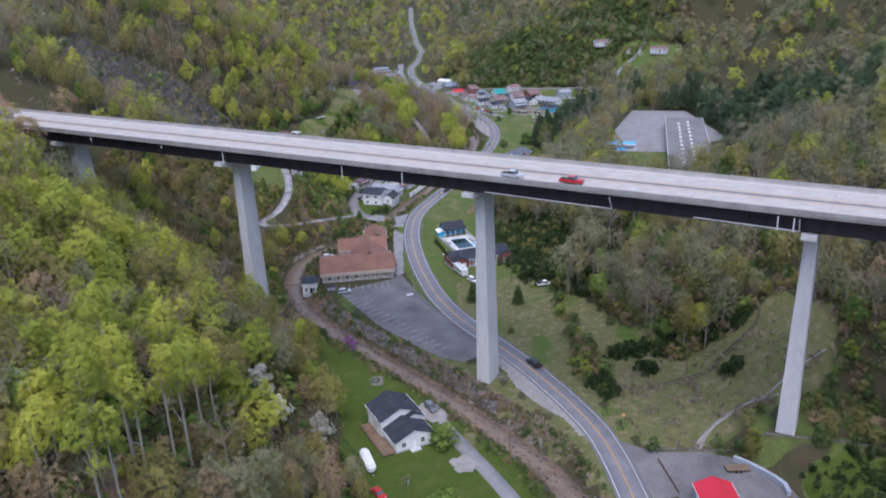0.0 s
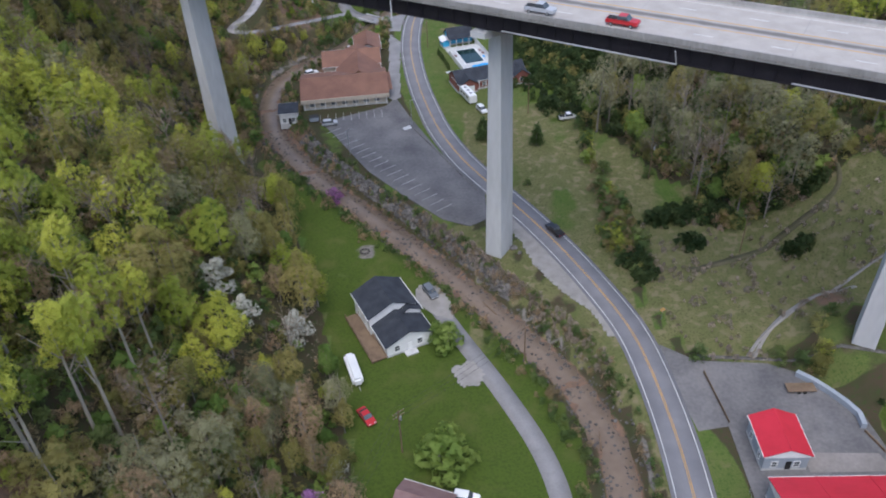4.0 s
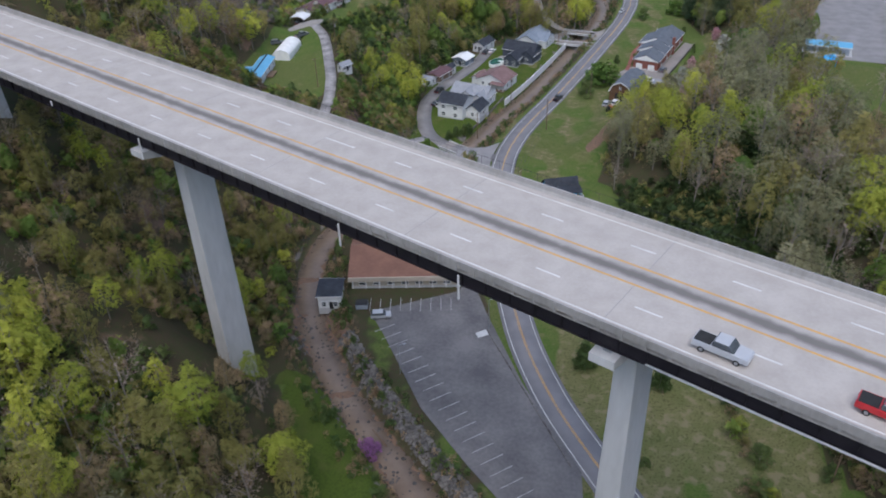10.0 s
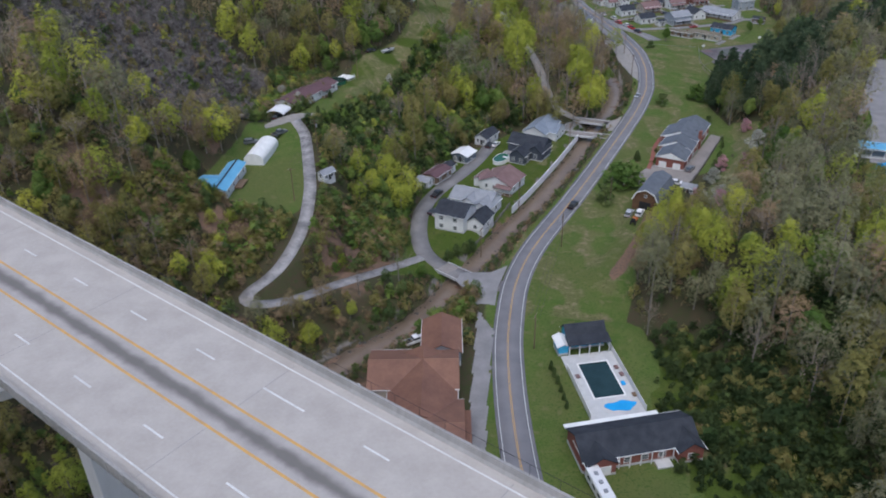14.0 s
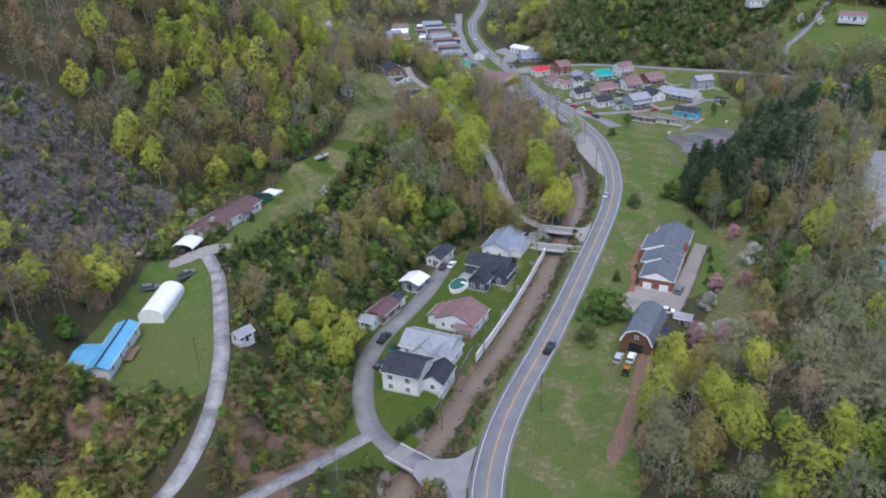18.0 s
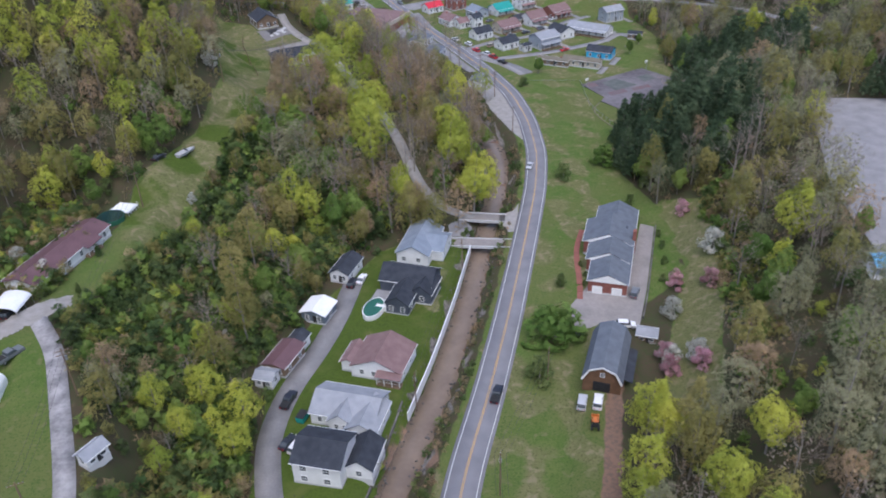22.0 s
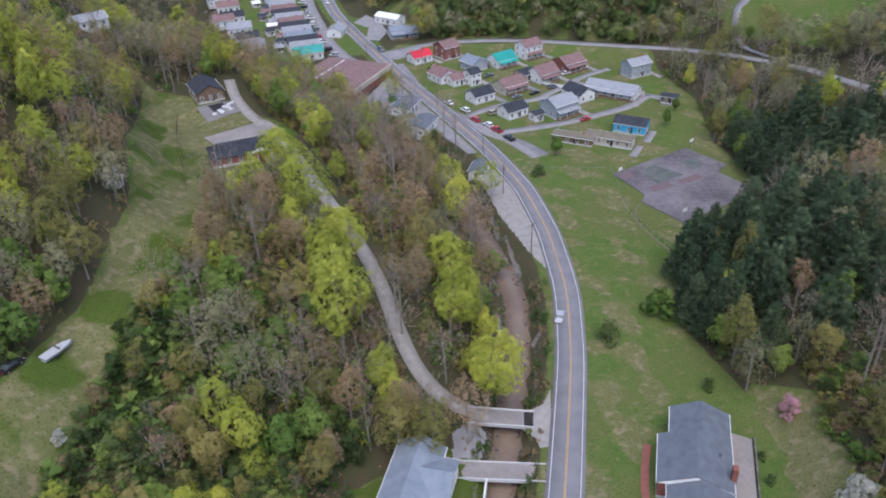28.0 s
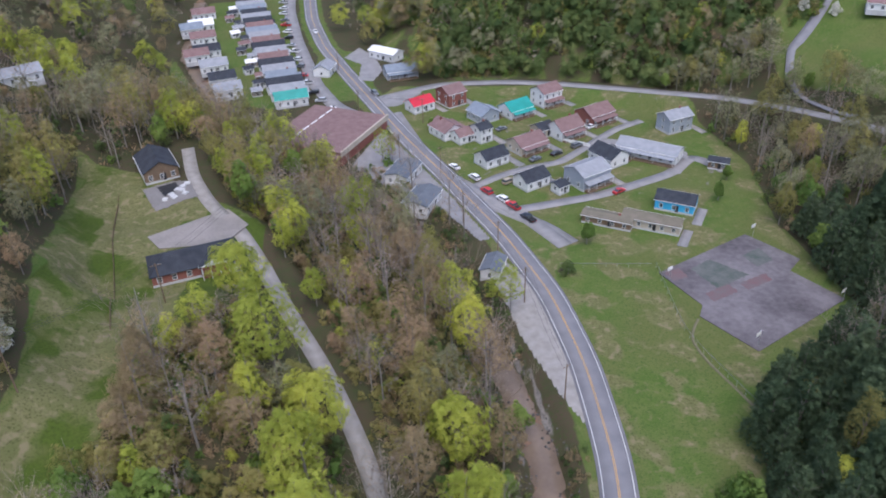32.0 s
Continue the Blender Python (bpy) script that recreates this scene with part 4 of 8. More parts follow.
for k, x in enumerate(np.arange(-110, 130, 3.0)):
    part("fence_post", tube((x, HALF - 0.1, DECK + 0.95), (x, HALF - 0.1, DECK + 2.2), 0.02, sides=5), M["girder"], bridge)
part("fence_rail", box(-110, 128, HALF - 0.115, HALF - 0.085, DECK + 2.17, DECK + 2.2), M["girder"], bridge)


# ---- houses ----
def window(parent, x, y, z, w, h, face, material=None):
    """A window in a wall; face: 0 front (-y), 1 right (+x), 2 back (+y), 3 left (-x)."""
    m = pose(x, y, z, 0, 0, 90 * face)
    fr = bmesh.new()
    for a, b, c, d in ((-w / 2 - 0.08, w / 2 + 0.08, h / 2, h / 2 + 0.08), (-w / 2 - 0.12, w / 2 + 0.12, -h / 2 - 0.1, -h / 2), (-w / 2 - 0.08, -w / 2, -h / 2, h / 2), (w / 2, w / 2 + 0.08, -h / 2, h / 2), (-w / 2, w / 2, -0.03, 0.03)):
        box(a, b, -0.09, 0.02, c, d, fr)
    f = part("window_frame", fr, M["white"], parent)
    f.matrix_basis = m
    part("pane", box(-w / 2, w / 2, -0.03, 0.0, -h / 2, h / 2), M["glass"], f)
    return f


def door(parent, x, y, z, w, h, face, material):
    d = part("door", box(-w / 2, w / 2, -0.06, 0.02, 0, h), material, parent)
    d.matrix_basis = pose(x, y, z, 0, 0, 90 * face)
    part("door_handle", box(w / 2 - 0.16, w / 2 - 0.1, -0.12, -0.05, h * 0.45, h * 0.48), M["steel"], d)
    return d


def block(root, x0, x1, y0, y1, h, wall, roof, rise, ridge="x", over=0.4, z0=0.0, gable=None, hip=0.0, foot=True):
    """One volume of a house: walls with gable ends and a roof of two (or four) slabs with thickness and overhang."""
    cx, cy = (x0 + x1) / 2, (y0 + y1) / 2
    top = z0 + h
    if ridge == "x":
        prof = [(y0, z0 - 0.6), (y1, z0 - 0.6), (y1, top), (cy, top + rise if not hip else top), (y0, top)]
        wall_ob = part("wall", prism(prof, x0, x1, "x"), wall, root)
    else:
        prof = [(x0, z0 - 0.6), (x1, z0 - 0.6), (x1, top), (cx, top + rise if not hip else top), (x0, top)]
        wall_ob = part("wall", prism(prof, y0, y1, "y"), wall, root)
    if foot:
        part("foundation", box(x0 - 0.05, x1 + 0.05, y0 - 0.05, y1 + 0.05, z0 - 1.4, z0 + 0.35), M["concrete"], root)
    half = ((y1 - y0) if ridge == "x" else (x1 - x0)) / 2
    k = rise / half
    t = 0.16
    if hip:
        bm = bmesh.new()
        o = over
        if ridge == "x":
            low = [(x0 - o, y0 - o), (x1 + o, y0 - o), (x1 + o, y1 + o), (x0 - o, y1 + o)]
            hi = [(x0 + hip, cy), (x1 - hip, cy)]
        else:
            low = [(x0 - o, y0 - o), (x1 + o, y0 - o), (x1 + o, y1 + o), (x0 - o, y1 + o)]
            hi = [(cx, y0 + hip), (cx, y1 - hip)]
        b = [bm.verts.new((*p, top - o * k)) for p in low]
        b2 = [bm.verts.new((*p, top - o * k + t)) for p in low]
        r = [bm.verts.new((*p, top + rise + t)) for p in hi]
        bm.faces.new(b[::-1])
        for i in range(4):
            bm.faces.new((b[i], b[(i + 1) % 4], b2[(i + 1) % 4], b2[i]))
        if ridge == "x":
            bm.faces.new((b2[0], b2[1], r[1], r[0]))
            bm.faces.new((b2[1], b2[2], r[1]))
            bm.faces.new((b2[2], b2[3], r[0], r[1]))
            bm.faces.new((b2[3], b2[0], r[0]))
        else:
            bm.faces.new((b2[0], b2[1], r[0]))
            bm.faces.new((b2[1], b2[2], r[1], r[0]))
            bm.faces.new((b2[2], b2[3], r[1]))
            bm.faces.new((b2[3], b2[0], r[0], r[1]))
        ro = part("roof", bm, roof, root)
    else:
        a0, a1 = (x0 - over, x1 + over) if ridge == "x" else (y0 - over, y1 + over)
        c = cy if ridge == "x" else cx
        e = half + over
        prof = [(c - e, top - over * k), (c, top + rise), (c + e, top - over * k), (c + e, top - over * k + t), (c, top + rise + t * 1.2), (c - e, top - over * k + t)]
        ro = part("roof", prism([(p, z + 0.01) for p, z in prof], a0, a1, ridge), roof, root)
        cap = [(c - 0.18, top + rise + t * 1.2 - 0.18 * k + 0.012), (c, top + rise + t * 1.2 + 0.05), (c + 0.18, top + rise + t * 1.2 - 0.18 * k + 0.012)]
        part("ridge_cap", prism(cap, a0, a1, ridge), roof, ro)
        for q in (-1, 1):
            zz = top - over * k
            aa = c + q * e
            lo, hi = min(aa, aa + q * 0.1), max(aa, aa + q * 0.1)
            gut = box(a0, a1, lo, hi, zz + 0.02, zz + 0.16) if ridge == "x" else box(lo, hi, a0, a1, zz + 0.02, zz + 0.16)
            part("gutter", gut, M["white"], ro)
    return wall_ob


def windows_along(root, x0, x1, y0, y1, z, n_front, n_side, w=0.95, h=1.25):
    for i in range(n_front):
        x = x0 + (x1 - x0) * (i + 0.5) / n_front
        window(root, x, y0, z, w, h, 0)
        window(root, x, y1, z, w, h, 2)
    for i in range(n_side):
        y = y0 + (y1 - y0) * (i + 0.5) / n_side
        window(root, x1, y, z, w, h, 1)
        window(root, x0, y, z, w, h, 3)


def porch(root, x0, x1, y0, y1, h, material, z0=0.3, posts=4, roof_z=None):
    """A porch: floor, posts, railing and a shed roof, in front of y1."""
    fl = part("porch_floor", box(x0, x1, y0, y1, z0 - 0.9, z0), M["wood"], root)
    bm = prism([(y0 - 0.3, h), (y1, h + 0.45), (y1, h + 0.57), (y0 - 0.3, h + 0.12)], x0 - 0.2, x1 + 0.2)
    part("porch_roof", bm, material, root)
    for i in range(posts):
        x = x0 + 0.1 + (x1 - x0 - 0.2) * i / (posts - 1)
        part("porch_post", box(x - 0.06, x + 0.06, y0 + 0.05, y0 + 0.17, z0, h), M["white"], root)
    part("porch_rail", box(x0, x1, y0 + 0.08, y0 + 0.13, z0 + 0.85, z0 + 0.93), M["white"], root)


def house(name, label, x, y, rot, w, d, h, wall, roof, rise=1.7, ridge="x", wing=None, hip=0.0, with_porch=False, chimney=True, z=None, storeys=1, group="", category="house"):
    """A dwelling: main block, maybe a wing (x0, x1, y0, y1, h, rise, ridge), porch, windows, door and chimney."""
    zz = float(land(np.array([x]), np.array([y]))[0]) + 0.25 if z is None else z
    root = thing(name, pose(x, y, zz, 0, 0, rot), label, category, group)
    block(root, -w / 2, w / 2, -d / 2, d / 2, h, M[wall], M[roof], rise, ridge, hip=hip)
    for s in range(storeys):
        windows_along(root, -w / 2, w / 2, -d / 2, d / 2, 1.5 + 2.7 * s, max(2, int(w / 3)), max(1, int(d / 4)))
    door(root, w * 0.07, -d / 2, 0.1, 0.95, 2.05, 0, M["dark"])
    if wing:
        x0, x1, y0, y1, wh, wr, wri = wing
        block(root, x0, x1, y0, y1, wh, M[wall], M[roof], wr, wri)
        windows_along(root, x0, x1, y0, y1, 1.5, max(1, int((x1 - x0) / 3)), max(1, int((y1 - y0) / 3.5)))
    if with_porch:
        porch(root, -w / 2 + 0.4, w / 2 - 0.4, -d / 2 - 2.0, -d / 2 + 0.02, 2.5, M[roof])
    if chimney:
        part("chimney", box(w * 0.2, w * 0.2 + 0.6, 0.3, 0.9, h, h + rise + 0.7, bevel=0.03), M["brick"], root)
    return root


def placed(name, label, category, x, y, rot, z=None, group=""):
    zz = float(ground_at(x, y)) + 0.2 if z is None else z
    return thing(name, pose(x, y, zz, 0, 0, rot), label, category, group)


# White two-storey house by the creek.
h = placed("house", "white two-storey house with a dark blue shingle roof and deck", "house", -16.9, 173.2, 27)
block(h, -5.2, 5.2, -4.4, 4.4, 5.0, M["sidewhite"], M["roofdark"], 2.3, "y")
block(h, -4.6, 5.4, -11.6, -4.3, 2.9, M["sidewhite"], M["roofdark"], 2.1, "y")
block(h, 0.6, 5.6, -5.6, 1.5, 4.2, M["sidewhite"], M["roofdark"], 1.2, "y", foot=False)
windows_along(h, -5.2, 5.2, -4.4, 4.4, 1.5, 0, 2)
windows_along(h, -5.2, 5.2, -4.4, 4.4, 3.9, 0, 2)
for wx in (-2.4, 2.6):
    window(h, wx, -11.6, 1.6, 1.1, 1.2, 0)
window(h, 5.4, -8, 1.6, 1.0, 1.2, 1)
door(h, 0.4, -11.6, 0.1, 0.95, 2.0, 0, M["white"])
part("deck", box(-8.0, -4.6, -11.8, 3.2, 0.3, 0.55), M["wood"], h, "weathered grey side deck")
for i in range(8):
    yy = -11.7 + i * 2.1
    part("deck_post", box(-8.0, -7.88, yy, yy + 0.12, -0.8, 1.5), M["wood"], h)
part("deck_rail", box(-8.0, -7.9, -11.8, 3.2, 1.42, 1.5), M["wood"], h)
part("steps", box(-1.0, 1.6, -13.2, -11.62, -0.3, 0.15), M["concrete"], h)
house("house", "small white house with a rust-brown roof", -7.4, 125, -20, 8.6, 5.8, 2.8, "sidewhite", "roofrust", 1.4, chimney=False, wing=(1.2, 4.1, -4.4, -2.8, 2.5, 0.7, "y"))
h = house("house", "white bungalow with a roof half grey half brown", 3.4, 114.6, -10, 10, 10, 2.8, "sidewhite", "roofrust", 2.0, ridge="y", chimney=False)
part("roof_panel", prism([(-5.4, 2.86), (-0.2, 4.94), (-0.2, 5.02), (-5.4, 2.95)], -5.4, 5.4, "y"), M["roofgrey"], h, "grey sheet metal over one slope")
house("shed", "pale grey metal shed on the lawn", -23, 112, -15, 3.6, 5, 2.4, "sidewhite", "roofgrey", 0.8, ridge="y", chimney=False, category="shed")
house("shed", "low grey-roofed outbuilding beside the drive", -7.5, 107.5, -15, 8, 4, 2.4, "sidetan", "roofgrey", 0.8, chimney=False, category="shed")
house("shed", "white shed with a black roof below the red building", 77, 107.5, 0, 7, 5, 2.6, "sidewhite", "roofdark", 1.2, chimney=False, category="shed")
# Red-roofed buildings.
h = house("outbuilding", "small grey-sided building with a bright red metal roof", 53.0, 136.6, 0, 7.4, 8.2, 3.9, "sidegrey", "roofred", 1.5, ridge="y", chimney=False, category="building")
part("gable_trim", prism([(-3.8, 3.2), (3.8, 3.2), (3.8, 4.0), (0, 5.4), (-3.8, 4.0)], -4.2, -4.12, "y"), M["white"], h, "white gable boarding")
h = house("red_roofed_building", "long grey building with a bright red metal roof", 66, 119.9, 0, 35, 15, 4.4, "sidegrey", "roofred", 2.6, chimney=False, category="building")
part("gable_trim", prism([(-7.5, 3.4), (7.5, 3.4), (7.5, 4.5), (0, 7.0), (-7.5, 4.5)], -17.6, -17.52), M["white"], h, "white gable boarding")
for i in range(9):
    part("wall_batten", box(-16 + 4 * i, -15.85 + 4 * i, -7.6, -7.5, 0, 4.3), M["white"], h)
for xx in (-10.5, -2, 7):
    part("roof_seam", prism([(-7.9, 4.42), (0, 7.22), (7.9, 4.42), (7.9, 4.5), (0, 7.32), (-7.9, 4.5)], xx, xx + 0.3), M["roofred"], h)
# Restaurant.
h = placed("restaurant", "sprawling tan restaurant with a weathered brown metal roof", "restaurant", -38, 285, 8, 1.35)
block(h, -13.2, 13.2, -11.6, 7, 3.4, M["sidetan"], M["roofbrown"], 2.7, "x", over=0.7)
block(h, -2, 12.2, 0, 22, 3.3, M["sidetan"], M["roofbrown"], 2.9, "y")
block(h, -6.5, 12.6, 11, 24.2, 3.6, M["sidetan"], M["roofbrown"], 2.6, "x")
block(h, 4.7, 13.4, 24, 36.3, 3.2, M["sidegrey"], M["roofbrown"], 2.0, "y")
part("fascia_band", box(-13.9, 13.9, -12.45, -12.25, 2.2, 3.5), M["sidetan"], h, "deep tan fascia along the eave")
for i in range(9):
    part("porch_post", box(-13 + i * 3.22, -12.75 + i * 3.22, -12.2, -11.95, 0, 3.0), M["white"], h)
for i in range(7):
    window(h, -10.5 + i * 3.4, -11.6, 1.5, 1.6, 1.3, 0)
for i in range(5):
    part("roof_vent", box(-8 + i * 4, -7.5 + i * 4, -3 + (i % 3), -2.5 + (i % 3), 5.2, 5.9), M["steel"], h)
part("awning", box(13.2, 15.2, -8, 5, 2.6, 2.75), M["roofbrown"], h)
h = house("shed", "tall white storage shed with a black shed roof", -53.3, 267, 8, 5.4, 6.5, 3.8, "sidewhite", "roofdark", 0.35, chimney=False, category="shed")
# Houses along the lane.
h = placed("house", "white two-storey house with a dark shingle roof and red porch", "house", -38.6, 381.4, -18)
block(h, -4.8, 4.8, -4.5, 4.8, 5.4, M["sidewhite"], M["roofdark"], 2.2, "x")
block(h, 4.6, 10.0, -1.5, 6.4, 3.0, M["sidewhite"], M["roofdark"], 1.9, "y")
for s in (1.4, 4.1):
    for wx in (-2.6, 2.0):
        window(h, wx, -4.5, s, 1.3, 1.25, 0)
window(h, 7.3, -1.5, 1.5, 1.1, 1.2, 0)
window(h, 10, 2, 1.5, 1.0, 1.2, 1)
part("deck", box(-3.5, 5.5, -8.0, -4.5, -0.8, -0.3), M["brick"], h, "reddish front deck")
for i in range(6):
    part("deck_rail", box(-3.5 + 1.78 * i, -3.4 + 1.78 * i, -8.0, -7.9, -0.3, 0.6), M["dark"], h)
h = placed("house", "white bungalow with a pale grey-blue roof and cross gables", "house", -34, 396.2, -20)
block(h, -7, 7, -4.5, 4.8, 3.0, M["sidewhite"], M["roofgrey"], 2.3, "x")
block(h, -2.5, 2.5, -5.8, 0, 3.0, M["sidewhite"], M["roofgrey"], 1.9, "y")
block(h, 2.0, 8.2, -7.2, 2, 3.0, M["sidewhite"], M["roofgrey"], 1.8, "y")
for wx, wy in ((-5, -4.5), (-0.8, -5.8), (1.0, -5.8), (4, -7.2), (6.2, -7.2)):
    window(h, wx, wy, 1.5, 0.9, 1.2, 0)
for wy in (-5.5, -2):
    window(h, 8.2, wy, 1.5, 1.2, 1.3, 1)
h = placed("house", "white bungalow with a faded red-brown roof and porch", "house", -27.7, 411.6, -22)
block(h, -4.5, 7.2, -5.2, 5.2, 3.0, M["sidewhite"], M["roofrust"], 2.6, "y")
block(h, -7.4, -4.4, -4, 3, 2.6, M["sidewhite"], M["roofrust"], 0.8, "y")
porch(h, 2.0, 7.6, -7.0, -5.18, 2.5, M["roofrust"])
for wx in (-2, 0.8):
    window(h, wx, -5.2, 1.6, 1.0, 1.2, 0)
for wy in (-3, 1.5):
    window(h, 7.2, wy, 1.6, 1.0, 1.2, 1)
h = placed("house", "dark navy house with a black shingle roof and gables", "house", -18.6, 441.6, -22)
block(h, -7.2, 6.6, -3.6, 4.8, 4.0, M["sidedark"], M["roofdark"], 2.5, "x")
block(h, 2.0, 7.4, -6.2, 2, 3.4, M["sidedark"], M["roofdark"], 2.0, "y")
block(h, -2.6, 3.2, -11.8, -3.4, 3.3, M["sidedark"], M["roofdark"], 2.0, "y")
for wx in (-1.2, 1.8):
    window(h, wx, -11.8, 1.7, 1.0, 1.3, 0)
window(h, 3.2, -9, 1.7, 1.0, 1.3, 1)
window(h, 5, -6.2, 1.7, 1.0, 1.3, 0)
part("deck", box(-8.2, -2.7, -10.6, -3.4, 0.3, 0.6), M["oldpave"], h, "pale raised deck")
part("deck_skirt", box(-5.5, -2.75, -11.6, -10.55, -0.4, 1.4), M["white"], h, "white deck railing")
h = placed("above_ground_pool", "oval above-ground pool with green water", "swimming pool", -28.6, 432.6, -22)
for nm, r0, z0, z1, mt in (("pool_wall", 1.0, -0.2, 1.15, "white"), ("water", 0.93, 0.9, 1.18, "greenwater")):
    bm = bmesh.new()
    bmesh.ops.create_cone(bm, cap_ends=True, segments=28, radius1=1, radius2=1, depth=1, matrix=Matrix.LocRotScale((0, 0, (z0 + z1) / 2), None, (2.5 * r0, 4.3 * r0, z1 - z0)))
    part(nm, bm, M[mt], h)
h = placed("house", "white house with a blue-grey hip-edged shingle roof", "house", -14, 460, -20)
block(h, -5.6, 3.4, -7.5, 8, 3.4, M["sidewhite"], M["roofblue"], 2.4, "y")
block(h, 1.0, 6.6, -4.2, 5.5, 3.2, M["sidewhite"], M["roofblue"], 2.0, "x")
for wx in (-3.6, 0.6):
    window(h, wx, -7.5, 1.6, 1.1, 1.2, 0)
for wy in (-2.5, 3):
    window(h, 6.6, wy, 1.6, 1.0, 1.2, 1)
house("garage", "white garage with a black gable roof", -35.6, 450.6, -24, 5.2, 9, 2.8, "sidewhite", "roofdark", 1.5, ridge="y", chimney=False, category="garage")
house("garage", "grey metal garage with a white roof", -42.2, 432.4, -24, 6.4, 6.4, 2.7, "sideslate", "roofwhite", 1.0, ridge="y", chimney=False, category="garage")
house("garage", "brown-roofed open garage beside the lane", -49.2, 414.5, -26, 5.4, 9, 2.7, "wood", "roofmaroon", 0.7, ridge="y", chimney=False, category="garage")
house("shed", "little white shed with a grey roof", -52.6, 408.2, -20, 4.2, 3.6, 2.4, "sidewhite", "roofgrey", 0.8, chimney=False, category="shed")
house("shed", "black-roofed white shed behind a garage", -46.4, 420.6, -24, 3.6, 4.2, 2.6, "sidewhite", "roofdark", 0.9, ridge="y", chimney=False, category="shed")
# The long house and the barn across the road.
h = placed("house", "long stepped ranch house with a slate-grey shingle roof", "house", 37.8, 450.2, -20.6)
for y0, y1, x0, hh, rise in ((-19.5, -9.5, -4.9, 3.7, 2.3), (-9.7, -1.0, -6.4, 3.9, 2.6), (-1.2, 10.5, -8.2, 4.1, 2.9), (10.3, 19.0, -6.0, 3.9, 2.5)):
    block(h, x0, 4.9, y0, y1, hh, M["brick"], M["roofslate"], rise, "y", over=0.35)
    part("gable_trim", prism([(x0 - 0.3, hh), ((x0 + 4.9) / 2, hh + rise - 0.1), (5.2, hh)], y0 - 0.37, y0 - 0.34, "y"), M["white"], h, "white gable end")
for wx in (-2.5, 2.4):
    part("garage_door", box(wx - 1.3, wx + 1.3, -19.6, -19.45, 0, 2.2), M["white"], h, "white garage door")
for wy in (-14, -6, 1, 6, 14):
    window(h, 4.9, wy, 1.5, 1.3, 1.2, 1)
part("chimney", box(4.6, 5.6, 1.5, 3.0, 0, 7.0, bevel=0.04), M["brick"], h)
part("skylight", box(2.0, 3.0, 6, 7, 5.0, 5.35), M["glass"], h)
h = placed("barn", "log-fronted barn with a dark gambrel roof", "barn", 22.4, 401.6, -23)
prof = [(-4.0, -0.4), (4.0, -0.4), (4.0, 3.4), (2.7, 5.6), (0, 6.7), (-2.7, 5.6), (-4.0, 3.4)]
part("wall", prism(prof, -8.0, 8.0, "y"), M["barnwood"], h, "brown log wall")
outer = [(-4.35, 3.05), (-2.9, 5.72), (0, 6.92), (2.9, 5.72), (4.35, 3.05)]
part("roof", prism(outer + [(a * 0.965, z - 0.16) for a, z in outer[::-1]], -8.4, 8.4, "y"), M["roofslate"], h)
part("barge_board", prism([(a * 1.005, z + 0.02) for a, z in outer] + [(a * 0.93, z - 0.28) for a, z in outer[::-1]], -8.5, -8.41, "y"), M["white"], h, "white gable trim")
window(h, 0, -8.0, 4.6, 0.8, 0.9, 0)
part("barn_door", box(-1.8, 1.8, -8.1, -7.98, 0, 2.6), M["dark"], h)
part("lean_to", prism([(4.0, 2.6), (6.2, 2.0), (6.2, 2.12), (4.0, 2.74)], -6, 5, "y"), M["roofdark"], h)
house("shed", "small grey-roofed garden shed beside the drive", 35.3, 413, -22, 4.4, 3.2, 2.3, "wood", "roofgrey", 0.9, chimney=False, category="shed")
# Brick house and pool.
h = placed("house", "long red brick ranch house with a charcoal shingle roof", "house", 9.6, 289.2, 19, 1.75)
block(h, -13, 10.4, -5.4, 3.4, 3.0, M["brick"], M["roofdark"], 2.4, "x")
block(h, 5.8, 10.8, -7.0, 0, 3.0, M["brick"], M["roofdark"], 1.7, "y")
block(h, -12.6, -6.9, -6.9, 0, 3.0, M["brick"], M["roofdark"], 1.6, "y")
part("garage_door", box(-11.6, -7.9, -7.0, -6.88, 0, 2.2), M["white"], h, "white garage door")
for i in range(6):
    part("porch_post", box(-6.0 + 2.2 * i, -5.85 + 2.2 * i, -6.1, -5.95, 0, 2.75), M["white"], h)
for wx in (-4.0, -0.5, 3.0):
    window(h, wx, -5.4, 1.5, 1.3, 1.2, 0)
window(h, 8.3, -7.0, 1.5, 1.3, 1.2, 0)
part("front_step", box(1.5, 4.6, -7.6, -5.5, -0.3, 0.15), M["concrete"], h)
part("pergola", box(-13.4, 6.4, 3.95, 5.2, 2.5, 2.65), M["white"], h, "white flat porch roof at the pool side")
h = placed("pool_house", "white pool house with a grey roof and blue trim", "pool house", -0.2, 320.4, 17, 1.7)
block(h, -4.4, 4.4, -1.2, 3.6, 3.0, M["sideblue"], M["roofdark"], 2.2, "x", over=0.5)
part("porch_roof", prism([(-4.2, 3.0), (-1.0, 3.5), (-1.0, 3.65), (-4.2, 3.15)], -5.1, 5.1), M["roofdark"], h)
for i in range(5):
    part("porch_post", box(-4.8 + 2.35 * i, -4.6 + 2.35 * i, -4.1, -3.9, 0, 3.0), M["white"], h)
block(h, -7.0, -4.7, -3, 1, 2.4, M["sideblue"], M["roofwhite"], 0.5, "y")
h = placed("swimming_pool", "sunken pool with dark water in a pale deck", "swimming pool", 3.7, 307.2, 17.5, 1.7)
part("pool_deck", box(-6.4, 5.7, -11.2, 10.2, -0.4, 0.06), M["concrete"], h, "pale concrete pool deck")
part("water", box(-3.4, 3.2, -5.0, 6.6, 0.0, 0.075), M["poolwater"], h)
